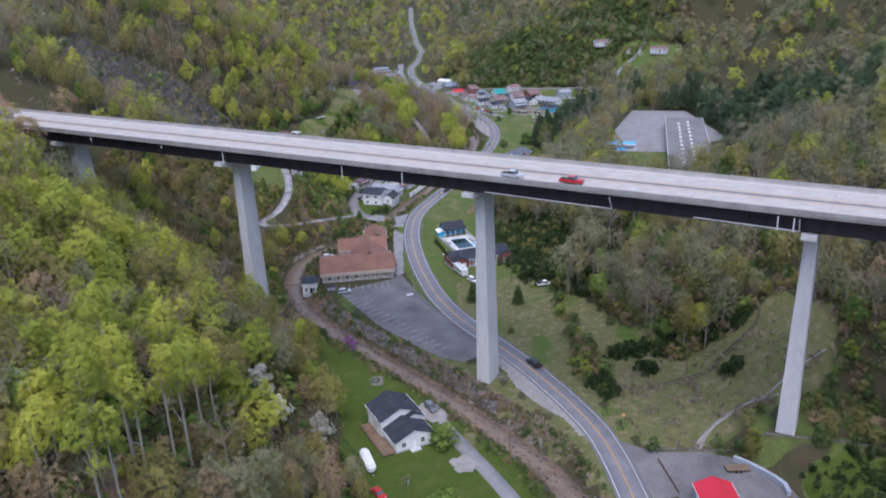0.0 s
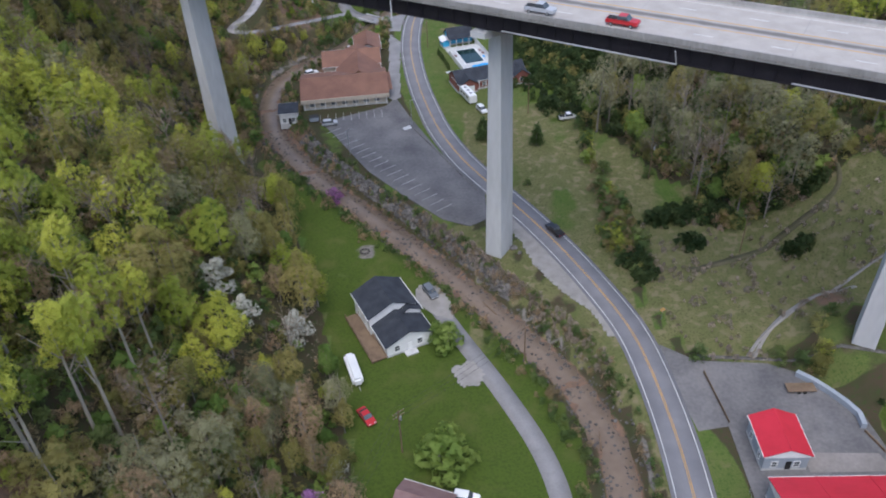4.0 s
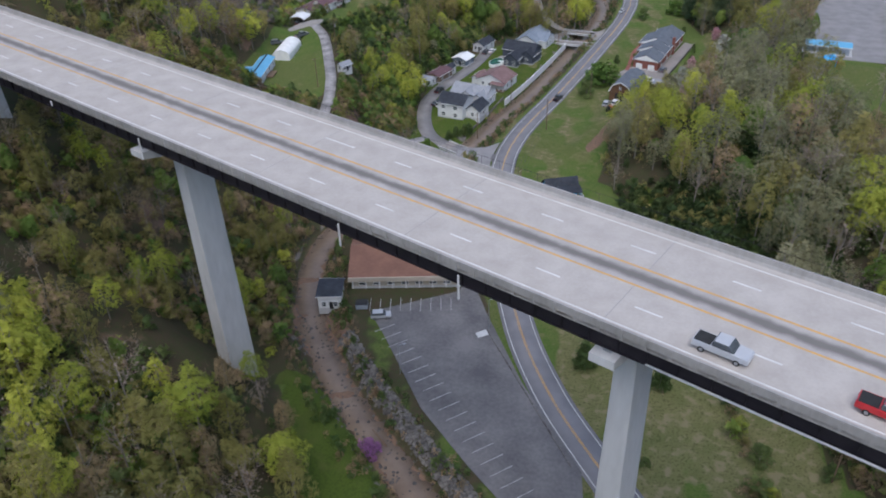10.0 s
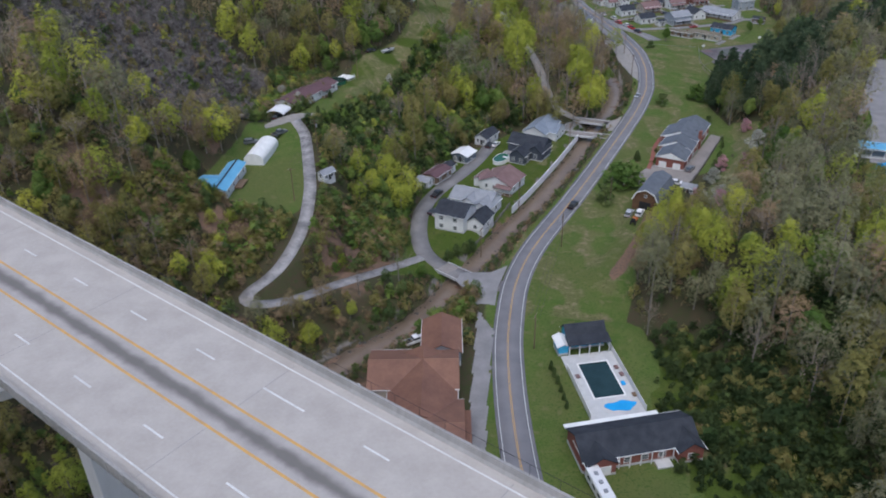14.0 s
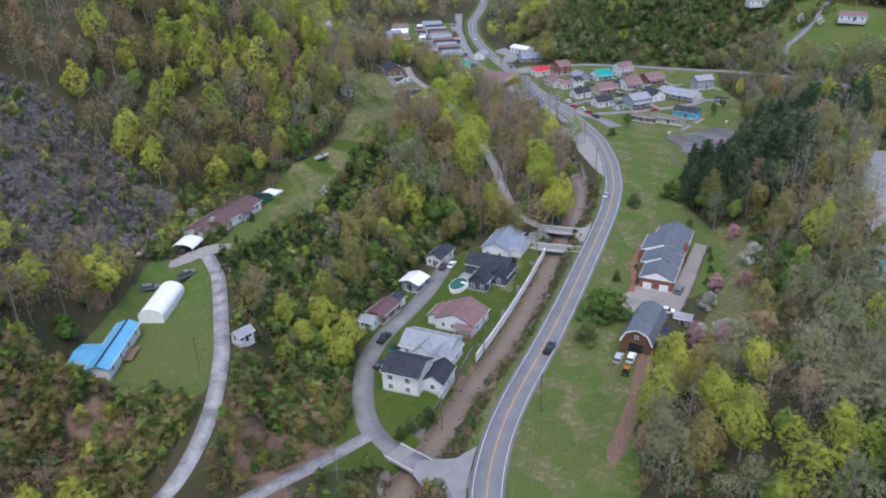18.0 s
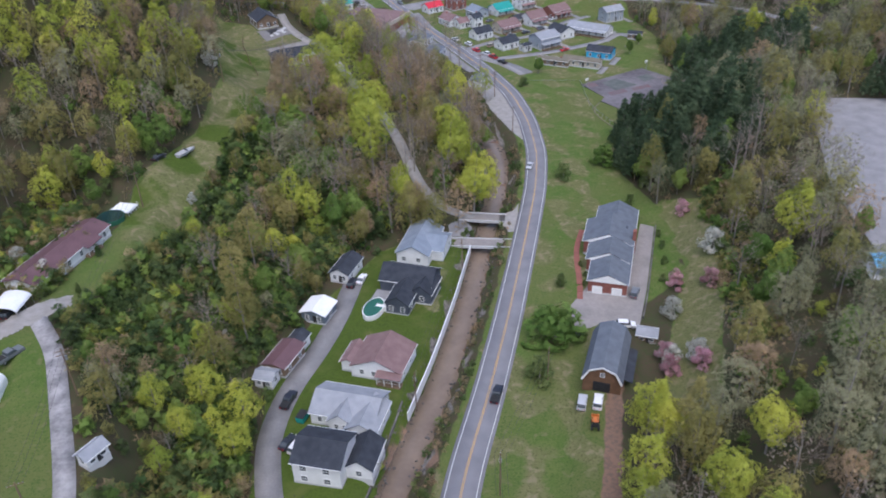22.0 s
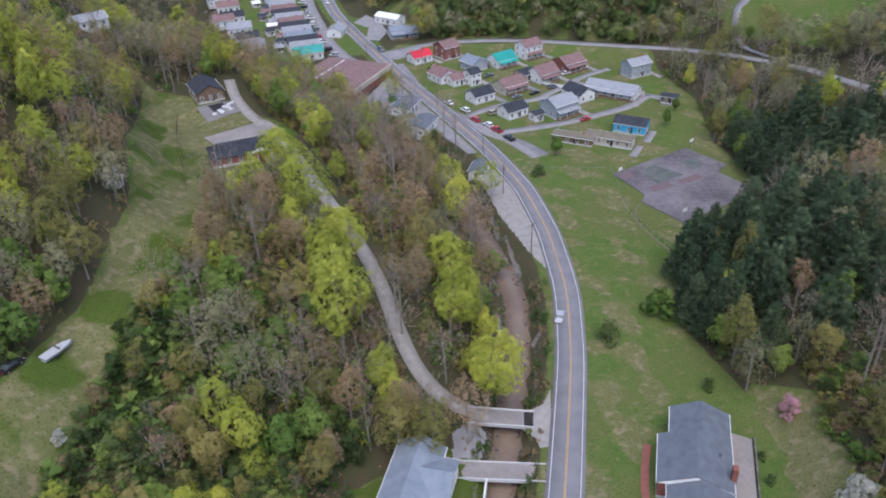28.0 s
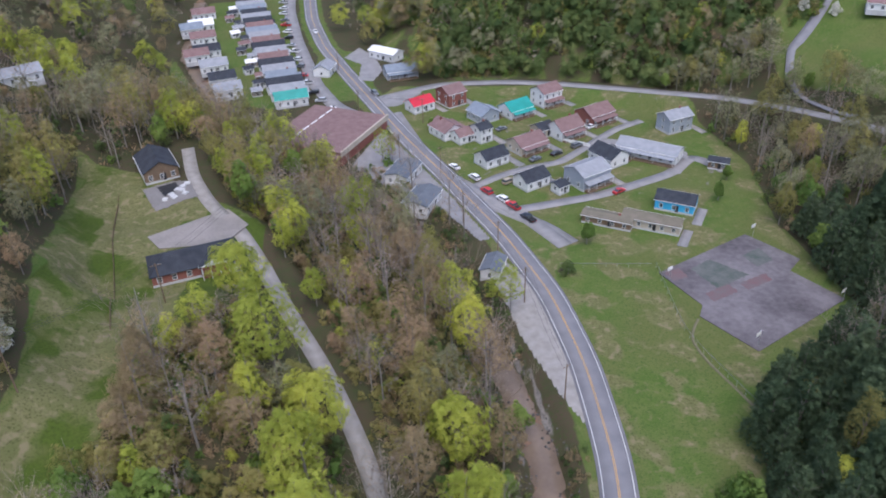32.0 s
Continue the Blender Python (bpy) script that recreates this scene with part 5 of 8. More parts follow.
for x0, x1, y0, y1 in ((-3.75, -3.4, -5.35, 6.95), (3.2, 3.55, -5.35, 6.95), (-3.4, 3.2, -5.35, -5.0), (-3.4, 3.2, 6.6, 6.95)):
    part("coping", box(x0, x1, y0, y1, 0.0, 0.12), M["white"], h)
bm = bmesh.new()
ring = []
for i in range(22):
    a = 6.2832 * i / 22
    ring.append(bm.verts.new((1.2 + (3.4 + 0.5 * math.sin(3 * a)) * math.cos(a), -8.3 + (1.5 + 0.3 * math.cos(5 * a)) * math.sin(a), 0.16)))
low = [bm.verts.new((v.co.x, v.co.y, 0.06)) for v in ring]
bm.faces.new([v for v in ring])
for i in range(22):
    bm.faces.new((low[i - 1], low[i], ring[i], ring[i - 1]))
part("cover", bm, M["bluecover"], h, "crumpled bright blue pool cover")
for s, y0, y1 in ((5.6, -11.0, 15.2), (-6.45, -11.0, 5.4)):
    part("fence_panel", box(s, s + 0.08, y0, y1, 0.0, 1.6), M["white"], h, "white privacy fence")
for cx, cy, mt in ((4.6, 4, "pink"), (4.9, 1.5, "pink"), (4.2, -1.5, "bluecover"), (5.2, -5.5, "wood"), (-4.8, 2.5, "pink")):
    part("pool_float", box(cx - 0.5, cx + 0.5, cy - 0.7, cy + 0.7, 0.06, 0.35, bevel=0.12), M[mt] if mt != "pink" else M["roofrust"], h)
# Homes on the bench.
h = placed("mobile_home", "white mobile home with a sky-blue metal roof", "mobile home", -101.2, 362, 4, 18.5)
block(h, -2.3, 2.3, -9.2, 9.2, 2.7, M["sidewhite"], M["roofbright"], 0.8, "y")
block(h, -7.0, -2.0, -6.5, 0.5, 2.5, M["sidewhite"], M["roofbright"], 0.7, "x")
windows_along(h, -2.3, 2.3, -9.2, 9.2, 1.5, 0, 4)
part("porch", box(2.3, 4.6, -2.5, 3.0, 0.1, 0.4), M["wood"], h)
part("ridge_strip", box(-0.25, 0.25, -9.6, 9.6, 3.7, 3.75), M["roofdark"], h)
h = placed("storage_tent", "long white arched storage tent on the grass", "tent", -99, 383.5, 1, 18.3)
arch = [(3.1 * math.cos(a), 0.9 + 2.2 * math.sin(a) + 0.5) for a in np.linspace(0.0, math.pi, 13)]
part("cover", prism([(-3.1, -0.2)] + [(-a, z) for a, z in arch] + [(3.1, -0.2)], -7.2, 7.2, "y"), M["white"], h)
part("seam", prism([(-1.0, 3.44), (0, 3.64), (1.0, 3.44)], -7.22, 7.22, "y"), M["roofwhite"], h)
h = placed("carport", "arched white metal carport", "carport", -102.8, 412.4, -8, 19.6)
arch = [(3.2 * math.cos(a), 2.3 + 1.2 * math.sin(a)) for a in np.linspace(0, math.pi, 11)]
part("roof", prism([(a, z) for a, z in arch] + [(a * 0.97, z - 0.09) for a, z in arch[::-1]], -3.2, 3.2, "y"), M["roofwhite"], h)
for a in (-3.15, 3.1):
    for b in (-3.1, 0, 3.05):
        part("leg", box(a, a + 0.08, b, b + 0.08, -0.2, 2.35), M["steel"], h)
h = placed("mobile_home", "long white mobile home with a maroon metal roof", "mobile home", -98.6, 431.4, 70, 19.7)
block(h, -13, 13, -4.0, 4.2, 2.7, M["sidewhite"], M["roofmaroon"], 1.2, "x")
windows_along(h, -13, 13, -4.0, 4.2, 1.5, 6, 1)
porch(h, 3.0, 8.0, -5.4, -3.98, 2.4, M["roofmaroon"])
h = placed("above_ground_pool", "round above-ground pool with a white deck", "swimming pool", -92.4, 450, 70, 19.4)
part("pool_wall", tube((0, 0, -0.3), (0, 0, 1.2), 3.4, sides=28), M["greenwater"], h)
part("water", tube((0, 0, 1.0), (0, 0, 1.23), 3.2, sides=28), M["poolwater"], h)
part("deck", box(2.8, 7.2, -3.2, 2.2, 0.8, 1.1), M["white"], h, "white wooden pool deck")
for i in range(5):
    part("deck_post", box(2.9 + i, 3.0 + i, -3.2, -3.1, -0.4, 2.0), M["white"], h)
house("shed", "little white shed with a grey metal roof by the lane", -74.6, 370, 55, 4.2, 2.5, 2.2, "sidewhite", "roofgrey", 0.8, chimney=False, category="shed")
h = house("house", "red brick ranch house with a dark roof and white porch gable", -54.2, 570.5, 16, 19, 9, 2.7, "brick", "roofdark", 2.4, hip=3.5, chimney=False)
block(h, 1.0, 7.0, -5.4, 0, 2.9, M["brick"], M["roofdark"], 1.5, "y", foot=False)
part("gable_trim", prism([(0.7, 2.9), (4.0, 4.3), (7.3, 2.9)], -5.82, -5.78, "y"), M["white"], h, "white porch gable")
for xx in (1.1, 3.0, 5.0, 6.8):
    part("porch_post", box(xx - 0.1, xx + 0.1, -6.6, -6.4, 0, 2.9), M["white"], h)
h = house("house", "house with a charcoal gable roof above a cluttered yard", -72, 621.3, 22.5, 9, 13, 3.2, "wood", "roofdark", 2.4, ridge="y", chimney=False)
patch("burnt_yard", [(-74.6, 611), (-66.5, 615), (-62, 613.8), (-58.1, 604.5), (-69.2, 600.5)], M["roofgravel"], "grey concrete floor of a burnt-down building", "yard", 0.2, 0.4)
patch("burnt_pit", [(-70.9, 611.5), (-65.7, 614.0), (-63.9, 609), (-67.6, 606)], M["dark"], "blackened hollow in the burnt floor", "yard", 0.3, 0.4)
for i, (x, y) in enumerate(((-67.3, 605.3), (-66, 607), (-64.7, 609.2), (-63.6, 611), (-62.2, 607), (-62.6, 612.5), (-65, 605.6), (-63.4, 608.6))):
    r = placed("rubble", "broken slab of pale rubble on the burnt floor", "rubble", x, y, 37 * i)
    part("slab", prism([(-0.9, -0.1), (0.8, -0.1), (0.5, 0.25 + 0.1 * (i % 3)), (-0.6, 0.35)], -0.6 - 0.1 * (i % 4), 0.7), M["concrete"], r)
slab("house_pad", [(-68, 586), (-50, 597), (-44, 588), (-49, 580), (-64, 580)], 18.12, M["drive"], "pale concrete forecourt", "forecourt")
# Store, school, shops.
h = placed("store", "low store with a wide flat purple-brown roof", "store", -25.5, 684, -30, -4.0)
part("wall", box(-18, 13, -17, 17, -0.5, 4.4), M["brick"], h)
part("roof", box(-18.4, 13.4, -17.4, 17.4, 4.41, 4.75), M["roofrust"], h, "flat purple-brown roof with white seams")
part("parapet", box(13.0, 13.5, -17.5, 17.5, 3.2, 5.2), M["sidetan"], h)
for i in range(6):
    part("roof_seam", box(-10, -9.4, -16 + 5.5 * i, -12 + 5.5 * i, 4.76, 4.8), M["white"], h)
part("canopy", box(3, 13, -20.5, -17.1, 3.0, 3.8), M["roofrust"], h)
h = placed("school", "long flat-roofed school with white rooftop vents", "school", 122, 399, -14, 15.4)
part("wall", box(-10, 10, -56, 56, -1, 5), M["sidetan"], h)
part("roof", box(-10.4, 10.4, -56.4, 56.4, 5.01, 5.4), M["roofgravel"], h)
for sx in (-10.4, 10.1):
    part("roof_edge", box(sx, sx + 0.3, -56.4, 56.4, 5.4, 5.7), M["concrete"], h)
for i in range(22):
    part("roof_vent", box(-4 + 5 * (i % 2), -2.8 + 5 * (i % 2), -50 + 4.3 * i, -48.8 + 4.3 * i, 5.4, 6.2), M["white"], h)
for i in range(14):
    window(h, -10, -46 + 7 * i, 2.2, 3.0, 1.6, 3)
SHOPS = [("shop", "grey-roofed roadside shop with a low gable", -2.5, 650, 62, 12, 8, 3.2, "sidewhite", "roofslate"), ("shop", "white roadside garage with a slate-grey roof", 2.0, 630, 62, 12, 8, 3.2, "sidewhite", "roofslate"), ("gas_station", "small white roadside station with a low slate roof", 17.5, 590, 66, 8, 5, 2.8, "sidewhite", "roofslate")]
for nm, lb, x, y, r, w, d, hh, wl, rf in SHOPS:
    house(nm, lb, x, y, r, w, d, hh, wl, rf, 1.0, chimney=False, category="shop", z=-3.9)
# Village houses.
VILLAGE = [
    ("white house with a bright red roof", 8, 708, 28, 9, 7, 2.8, "sidewhite", "roofred", 1.8, 1), ("two-storey dark red brick house with a brown roof", 21, 712, 28, 8, 9, 5.0, "brick", "roofrust", 2.0, 2),
    ("white house with a steel-blue gable roof", 31, 694, 118, 9, 8, 2.9, "sidegrey", "roofblue", 2.0, 1), ("white house with a teal metal roof", 44, 696, 28, 10, 8, 3.0, "sidewhite", "roofteal", 2.2, 1),
    ("tall white house with a brown roof and porch", 58, 705, 28, 9, 8, 5.2, "sidewhite", "roofrust", 2.0, 2), ("white cottage with a brown roof", 15.5, 682, 118, 10, 8, 2.8, "sidewhite", "roofrust", 2.1, 1),
    ("narrow white two-storey house with a dark roof", 27.5, 675, 28, 5, 6, 4.6, "sidewhite", "roofdark", 1.4, 2), ("white cottage with a brown-black roof and porch", 28, 656, 28, 9, 7, 2.8, "sidewhite", "roofdark", 2.0, 1),
    ("tan house with a brown roof", 42, 665, 28, 11, 8, 2.9, "sidetan", "roofrust", 2.0, 1), ("white dormered house with a brown roof", 58, 674, 28, 10, 8, 3.4, "sidewhite", "roofrust", 2.6, 1),
    ("house with a mauve roof and white-fenced porch", 72, 685, 28, 11, 9, 3.4, "brick", "roofrust", 2.2, 1), ("white cottage with a black roof", 38, 638, 28, 9, 7, 2.8, "sidewhite", "roofdark", 1.9, 1),
    ("tall grey metal workshop", 56, 637, 28, 11, 9, 4.4, "sidegrey", "roofgrey", 1.8, 1), ("white house with a charcoal roof", 67, 650, 118, 10, 8, 3.0, "sidewhite", "roofdark", 2.2, 1),
    ("long white house with a pale grey roof", 82, 652, -38, 20, 8, 3.0, "sidewhite", "roofgrey", 1.6, 1), ("two-storey grey-sided house with a balcony", 98, 672, 20, 10, 7, 5.0, "sidegrey", "roofgrey", 1.6, 2),
    ("bright blue house with a slate roof", 78, 616, -32, 11, 7, 3.0, "sideblue", "roofdark", 1.6, 1), ("long tan mobile home with a mossy roof", 67, 606, -32, 16, 5, 2.6, "sidetan", "roofmoss", 0.9, 1),
    ("dark open shed with a shallow roof", 101, 639, -30, 6, 4, 2.4, "wood", "roofdark", 0.7, 1), ("small white roadside house with a grey roof", -30, 757, 72, 9, 7, 3.0, "sidewhite", "roofgrey", 1.9, 1),
    ("long white building with a white roof", -2, 772, -42, 14, 7, 3.2, "sidewhite", "roofwhite", 1.2, 1), ("pale blue house with a hip roof", 3, 748, 10, 13, 9, 3.0, "sidegrey", "roofblue", 1.8, 1),
    ("small white shed with a flat roof", 46, 632, 28, 4, 4, 2.4, "sidewhite", "roofdark", 0.6, 1), ("brown-roofed cottage annex", 21, 676, 28, 7, 6, 2.6, "sidewhite", "roofrust", 1.6, 1), ("grey garage between the houses", 50, 676, 28, 6, 6, 2.6, "sidetan", "roofdark", 1.5, 1),
    ("low brown outbuilding with a rusty roof", 55, 610, -32, 14, 4.5, 2.2, "wood", "roofmoss", 0.4, 1)]
for lb, x, y, r, w, d, hh, wl, rf, rise, st in VILLAGE:
    h = house("house", lb + " in the village", x, y, r, w * 1.04, d * 1.04, hh * 1.08, wl, rf, rise * 1.1, storeys=st, chimney=RS0.random() < 0.3, with_porch=w > 8.5 and d > 7.5, group="village houses")
for i, (lb, x, y, r, w, d, *_) in enumerate(VILLAGE[:18]):
    a = math.radians(r)
    u, v = (math.cos(a), math.sin(a)), (math.sin(a), -math.cos(a))
    x0, y0 = x + u[0] * (w / 2 + 2.2), y + u[1] * (w / 2 + 2.2)
    draped("driveway", [(x0 - 2 * v[0], y0 - 2 * v[1]), (x0 + (d / 2 + 5) * v[0], y0 + (d / 2 + 5) * v[1])], 2.8, M["oldpave" if i % 3 else "gravel"], "short worn driveway beside a village house", "driveway", 0.06)
ROOFS = ("roofteal", "roofgrey", "roofdark", "roofblue", "roofgrey", "roofdark", "roofrust", "roofgrey", "roofdark", "roofrust", "roofgrey", "roofblue", "roofrust", "roofdark", "roofgrey", "roofdark", "roofblue", "roofgrey", "roofdark")
WORDS = dict(roofdark="charcoal", roofblue="slate-blue", roofteal="green", roofgrey="pale grey", roofrust="maroon-brown", roofwhite="white")
for i, rf in enumerate(ROOFS):
    k = i / (len(ROOFS) - 1)
    x, y = -43 - 31 * k, 722 + 152 * k
    house("row_house", "white row house with a %s roof facing the street" % WORDS[rf], x, y, 12 - 2 * (i % 2), 13 + (i % 3), 5.8, 3.4, "sidewhite", rf, 2.4, wing=(4.5, 8.2, -3.2, 3.2, 2.6, 1.2, "x") if i % 2 else None, with_porch=False, chimney=i % 3 == 0, group="row houses", z=-3.7)
for i in range(5):
    rf = ("roofgrey", "roofdark", "roofrust", "roofwhite", "roofrust")[i]
    house("row_house", "small back-row house with a %s roof" % WORDS[rf], (-80, -86, -91, -95, -97)[i], 770 + 22 * i, 14, 12, 8, 3.2, "sidewhite", rf, 2.2, chimney=False, group="row houses", z=-3.6)
for x, y, r, lb in ((140, 728, 10, "white hilltop building with a blue container beside it"), (182, 690, -30, "white hilltop house with a maroon roof"), (-118, 660, 30, "pale roof of a house in the woods")):
    house("house", lb, x, y, r, 14, 8, 3.0, "sidewhite", "roofrust" if x > 120 else "roofgrey", 1.6, chimney=False)
for i in range(15):
    k = (i + 0.5) / 15
    rf = ("roofgrey", "roofdark", "roofrust", "roofdark", "roofwhite")[i % 5]
    house("shed", "small backyard shed with a %s roof behind the row houses" % WORDS[rf], -57 - 30 * k + 2.5 * (i % 3), 731 + 140 * k, 14 + 8 * (i % 2), 4.2 + (i % 3), 3.6, 2.3, "sidewhite" if i % 2 else "wood", rf, 0.9, chimney=False, category="shed", group="backyard sheds", z=-3.8)
for i in range(4):
    rf = ("roofdark", "roofgrey", "roofrust", "roofblue")[i]
    house("row_house", "back-row house with a %s roof beside the creek" % WORDS[rf], (-74, -70, -90, -99)[i], (752, 738, 786, 830)[i], 16, 11, 8, 3.2, "sidewhite", rf, 2.2, chimney=False, group="row houses", z=-3.6)


# ---- trees ----
RS = np.random.RandomState(7)


def clump_quads(centres, radii, count, size, rs, flat=0.32, middle=None):
    """Leaf clumps: little three-cornered sprays strewn over the shells of some lumps."""
    k = rs.randint(0, len(centres), count)
    d = rs.normal(size=(count, 3))
    d /= np.linalg.norm(d, axis=1)[:, None]
    d[:, 2] = d[:, 2] * 0.85 + 0.15
    c = centres[k] + d * radii[k][:, None] * rs.uniform(0.72, 1.05, (count, 1)) * (1, 1, 0.85)
    nrm = d + rs.normal(size=(count, 3)) * flat
    if middle is not None:
        out = (c - middle) * (1, 1, 0.5)
        nrm += 0.9 * out / (np.linalg.norm(out, axis=1)[:, None] + 0.01)
    nrm /= np.linalg.norm(nrm, axis=1)[:, None]
    a = np.cross(nrm, rs.normal(size=(count, 3)))
    a /= np.linalg.norm(a, axis=1)[:, None]
    b = np.cross(nrm, a)
    s = (size * rs.uniform(0.6, 1.25, count))[:, None]
    v = np.stack([c + a * s, c - a * s * 0.5 + b * s * 0.85 + nrm * s * 0.2, c - a * s * 0.5 - b * s * 0.85], 1)
    return v.reshape(-1, 3)


def crown(kind, rs, height, count, size):
    """The vertices (three to a spray) of a crown of about `height` metres of tree."""
    if kind == "pine":
        out = []
        tiers = 9
        for t in range(tiers):
            z = height * (0.22 + 0.78 * t / tiers)
            r = height * 0.24 * (1 - t / tiers) ** 0.8 + 0.3
            n = max(3, int(count * (1 - t / tiers) * 2 / tiers))
            a = rs.uniform(0, 6.283, n)
            rr = r * rs.uniform(0.35, 1.05, n)
            c = np.stack([rr * np.cos(a), rr * np.sin(a), z - rr * 0.28 + rs.normal(size=n) * 0.25], 1)
            out.append(clump_quads(c, np.full(n, 0.35), n, size, rs, 1.0))
        return np.concatenate(out)
    if kind == "bush":
        n = rs.randint(9, 14)
        zc = np.linspace(0.1, 0.85, n)
        a = np.arange(n) * 2.4 + rs.uniform(0, 0.8, n)
        off = height * 0.357 * np.sqrt(np.clip(1.02 - (zc - 0.1) / 0.8, 0.02, 1)) * rs.uniform(0.55, 1.1, n)
        c = np.stack([off * np.cos(a), off * np.sin(a), height * zc], 1)
        return clump_quads(c, height * rs.uniform(0.13, 0.23, n), count, size, rs)
    # A domed crown: a shell swollen by a score of boughs, thin and open below its middle.
    boughs = rs.normal(size=(rs.randint(12, 18), 3))
    boughs[:, 2] = np.abs(boughs[:, 2]) * 1.1 - 0.4
    boughs /= np.linalg.norm(boughs, axis=1)[:, None]
    swell = rs.uniform(0.75, 1.08, len(boughs))
    d = rs.normal(size=(count * 3, 3))
    d /= np.linalg.norm(d, axis=1)[:, None]
    near_bough = np.exp((d @ boughs.T - 1) * 16) * swell
    bump = near_bough.max(1)
    keep = rs.uniform(0, 1, len(d)) < (0.25 + 0.75 * bump) * np.clip(0.85 + 0.5 * d[:, 2], 0.4, 1)
    d, bump = d[keep][:count], bump[keep][:count]
    n = len(d)
    wide, tall, mid = height * rs.uniform(0.27, 0.35), height * rs.uniform(0.46, 0.52), height * rs.uniform(0.49, 0.54)
    depth = 1 - 0.3 * rs.uniform(0, 1, n) ** 1.6
    lean = rs.normal(size=2) * 0.05 * height
    c = d * (0.64 + 0.44 * bump)[:, None] * depth[:, None] * (wide, wide, tall)
    c[:, :2] *= (1 - 0.3 * np.clip(d[:, 2:3], 0, 1)) * (1 - 0.25 * np.clip(-d[:, 2:3], 0, 1))
    c[:, :2] += lean * (c[:, 2:3] / tall + 1) * 0.5
    c[:, 2] += mid
    nrm = d * (1, 1, 1.1) + (0, 0, 0.35) + rs.normal(size=(n, 3)) * 0.4
    return sprays(c, nrm, size, rs)


def sprays(c, nrm, size, rs):
    """One three-cornered leaf spray at every centre, facing nrm."""
    n = len(c)
    nrm = nrm / np.linalg.norm(nrm, axis=1)[:, None]
    a = np.cross(nrm, rs.normal(size=(n, 3)))
    a /= np.linalg.norm(a, axis=1)[:, None]
    b = np.cross(nrm, a)
    s = (size * rs.uniform(0.6, 1.25, n))[:, None]
    return np.stack([c + a * s, c - a * s * 0.5 + b * s * 0.85 + nrm * s * 0.2, c - a * s * 0.5 - b * s * 0.85], 1).reshape(-1, 3)


def spikes(p, q, w, rs):
    """Narrow tapering blades from p to q, w metres across at the foot."""
    d = q - p
    side = np.cross(d, rs.normal(size=p.shape))
    side *= (w / 2)[:, None] / (np.linalg.norm(side, axis=1)[:, None] + 1e-6)
    return np.stack([p - side, p + side, q], 1).reshape(-1, 3)


def bare_limbs(rs, height, limbs=8, branches=6, twigs=8):
    """Forking limbs that climb from the trunk, their branches and their twigs."""
    out = []
    z = height * np.sort(rs.uniform(0.34, 0.72, limbs))
    a = np.arange(limbs) * 2.4 + rs.uniform(0, 0.8, limbs)
    ln = (height * 0.97 - z) * rs.uniform(0.6, 0.95, limbs)
    p = np.stack([0 * z, 0 * z, z], 1)
    q = p + np.stack([np.cos(a) * ln * 0.62, np.sin(a) * ln * 0.62, ln * 0.8], 1)
    out.append(spikes(p, q, np.full(limbs, 0.012 * height), rs))
    for count, reach, foot in ((branches, 0.5, 0.0068), (twigs, 0.5, 0.0046)):
        if not count:
            break
        k = np.repeat(np.arange(len(p)), count)
        t = rs.uniform(0.3, 1.0, len(k))[:, None]
        base, along = p[k] + (q[k] - p[k]) * t, q[k] - p[k]
        size = np.linalg.norm(along, axis=1)[:, None]
        turn = along / size + rs.normal(size=base.shape) * 0.5 + (0, 0, 0.25)
        turn /= np.linalg.norm(turn, axis=1)[:, None]
        p, q = base, base + turn * size * reach * rs.uniform(0.7, 1.25, (len(k), 1))
        out.append(spikes(p, q, np.full(len(k), foot * height), rs))
    return np.concatenate(out)


def twig_quads(rs, height, count):
    """Thin upward sprays of bare twigs: long narrow spikes."""
    z = height * rs.uniform(0.32, 1.0, count) ** 0.8
    spread_r = height * 0.24 * np.sqrt(np.clip(1.05 - z / height, 0.06, 1)) * 1.2
    a = rs.uniform(0, 6.283, count)
    r = spread_r * rs.uniform(0.1, 1, count)
    c = np.stack([r * np.cos(a), r * np.sin(a), z], 1)
    d = np.stack([np.cos(a) * 0.6, np.sin(a) * 0.6, rs.uniform(0.5, 1.3, count)], 1) + rs.normal(size=(count, 3)) * 0.25
    d *= (height * rs.uniform(0.06, 0.14, count) / np.linalg.norm(d, axis=1))[:, None]
    return spikes(c - d, c + d, rs.uniform(0.08, 0.18, count), rs)


def trunk_quads(rs, height, r, limbs=3, sides=5):
    """A tapered trunk with a few limbs, as quads."""
    segs = [((0, 0, -0.6), (rs.normal() * 0.25, rs.normal() * 0.25, height * 0.5), r, r * 0.7)]
    top = segs[0][1]
    segs.append((top, (top[0] + rs.normal() * 0.3, top[1] + rs.normal() * 0.3, height * 0.93), r * 0.7, r * 0.15))
    for i in range(limbs):
        z = height * rs.uniform(0.35, 0.7)
        a, ln = rs.uniform(0, 6.28), height * rs.uniform(0.14, 0.24)
        segs.append(((0, 0, z), (ln * 0.7 * math.cos(a), ln * 0.7 * math.sin(a), z + ln * 0.8), r * 0.4, r * 0.1))
    out = []
    for p, q, r0, r1 in segs:
        for k in range(sides):
            a0, a1 = 6.2832 * k / sides, 6.2832 * (k + 1) / sides
            out += [(p[0] + r0 * math.cos(a0), p[1] + r0 * math.sin(a0), p[2]), (p[0] + r0 * math.cos(a1), p[1] + r0 * math.sin(a1), p[2]),
                    (q[0] + r1 * math.cos(a1), q[1] + r1 * math.sin(a1), q[2]), (q[0] + r1 * math.cos(a0), q[1] + r1 * math.sin(a0), q[2])]
    return np.array(out)


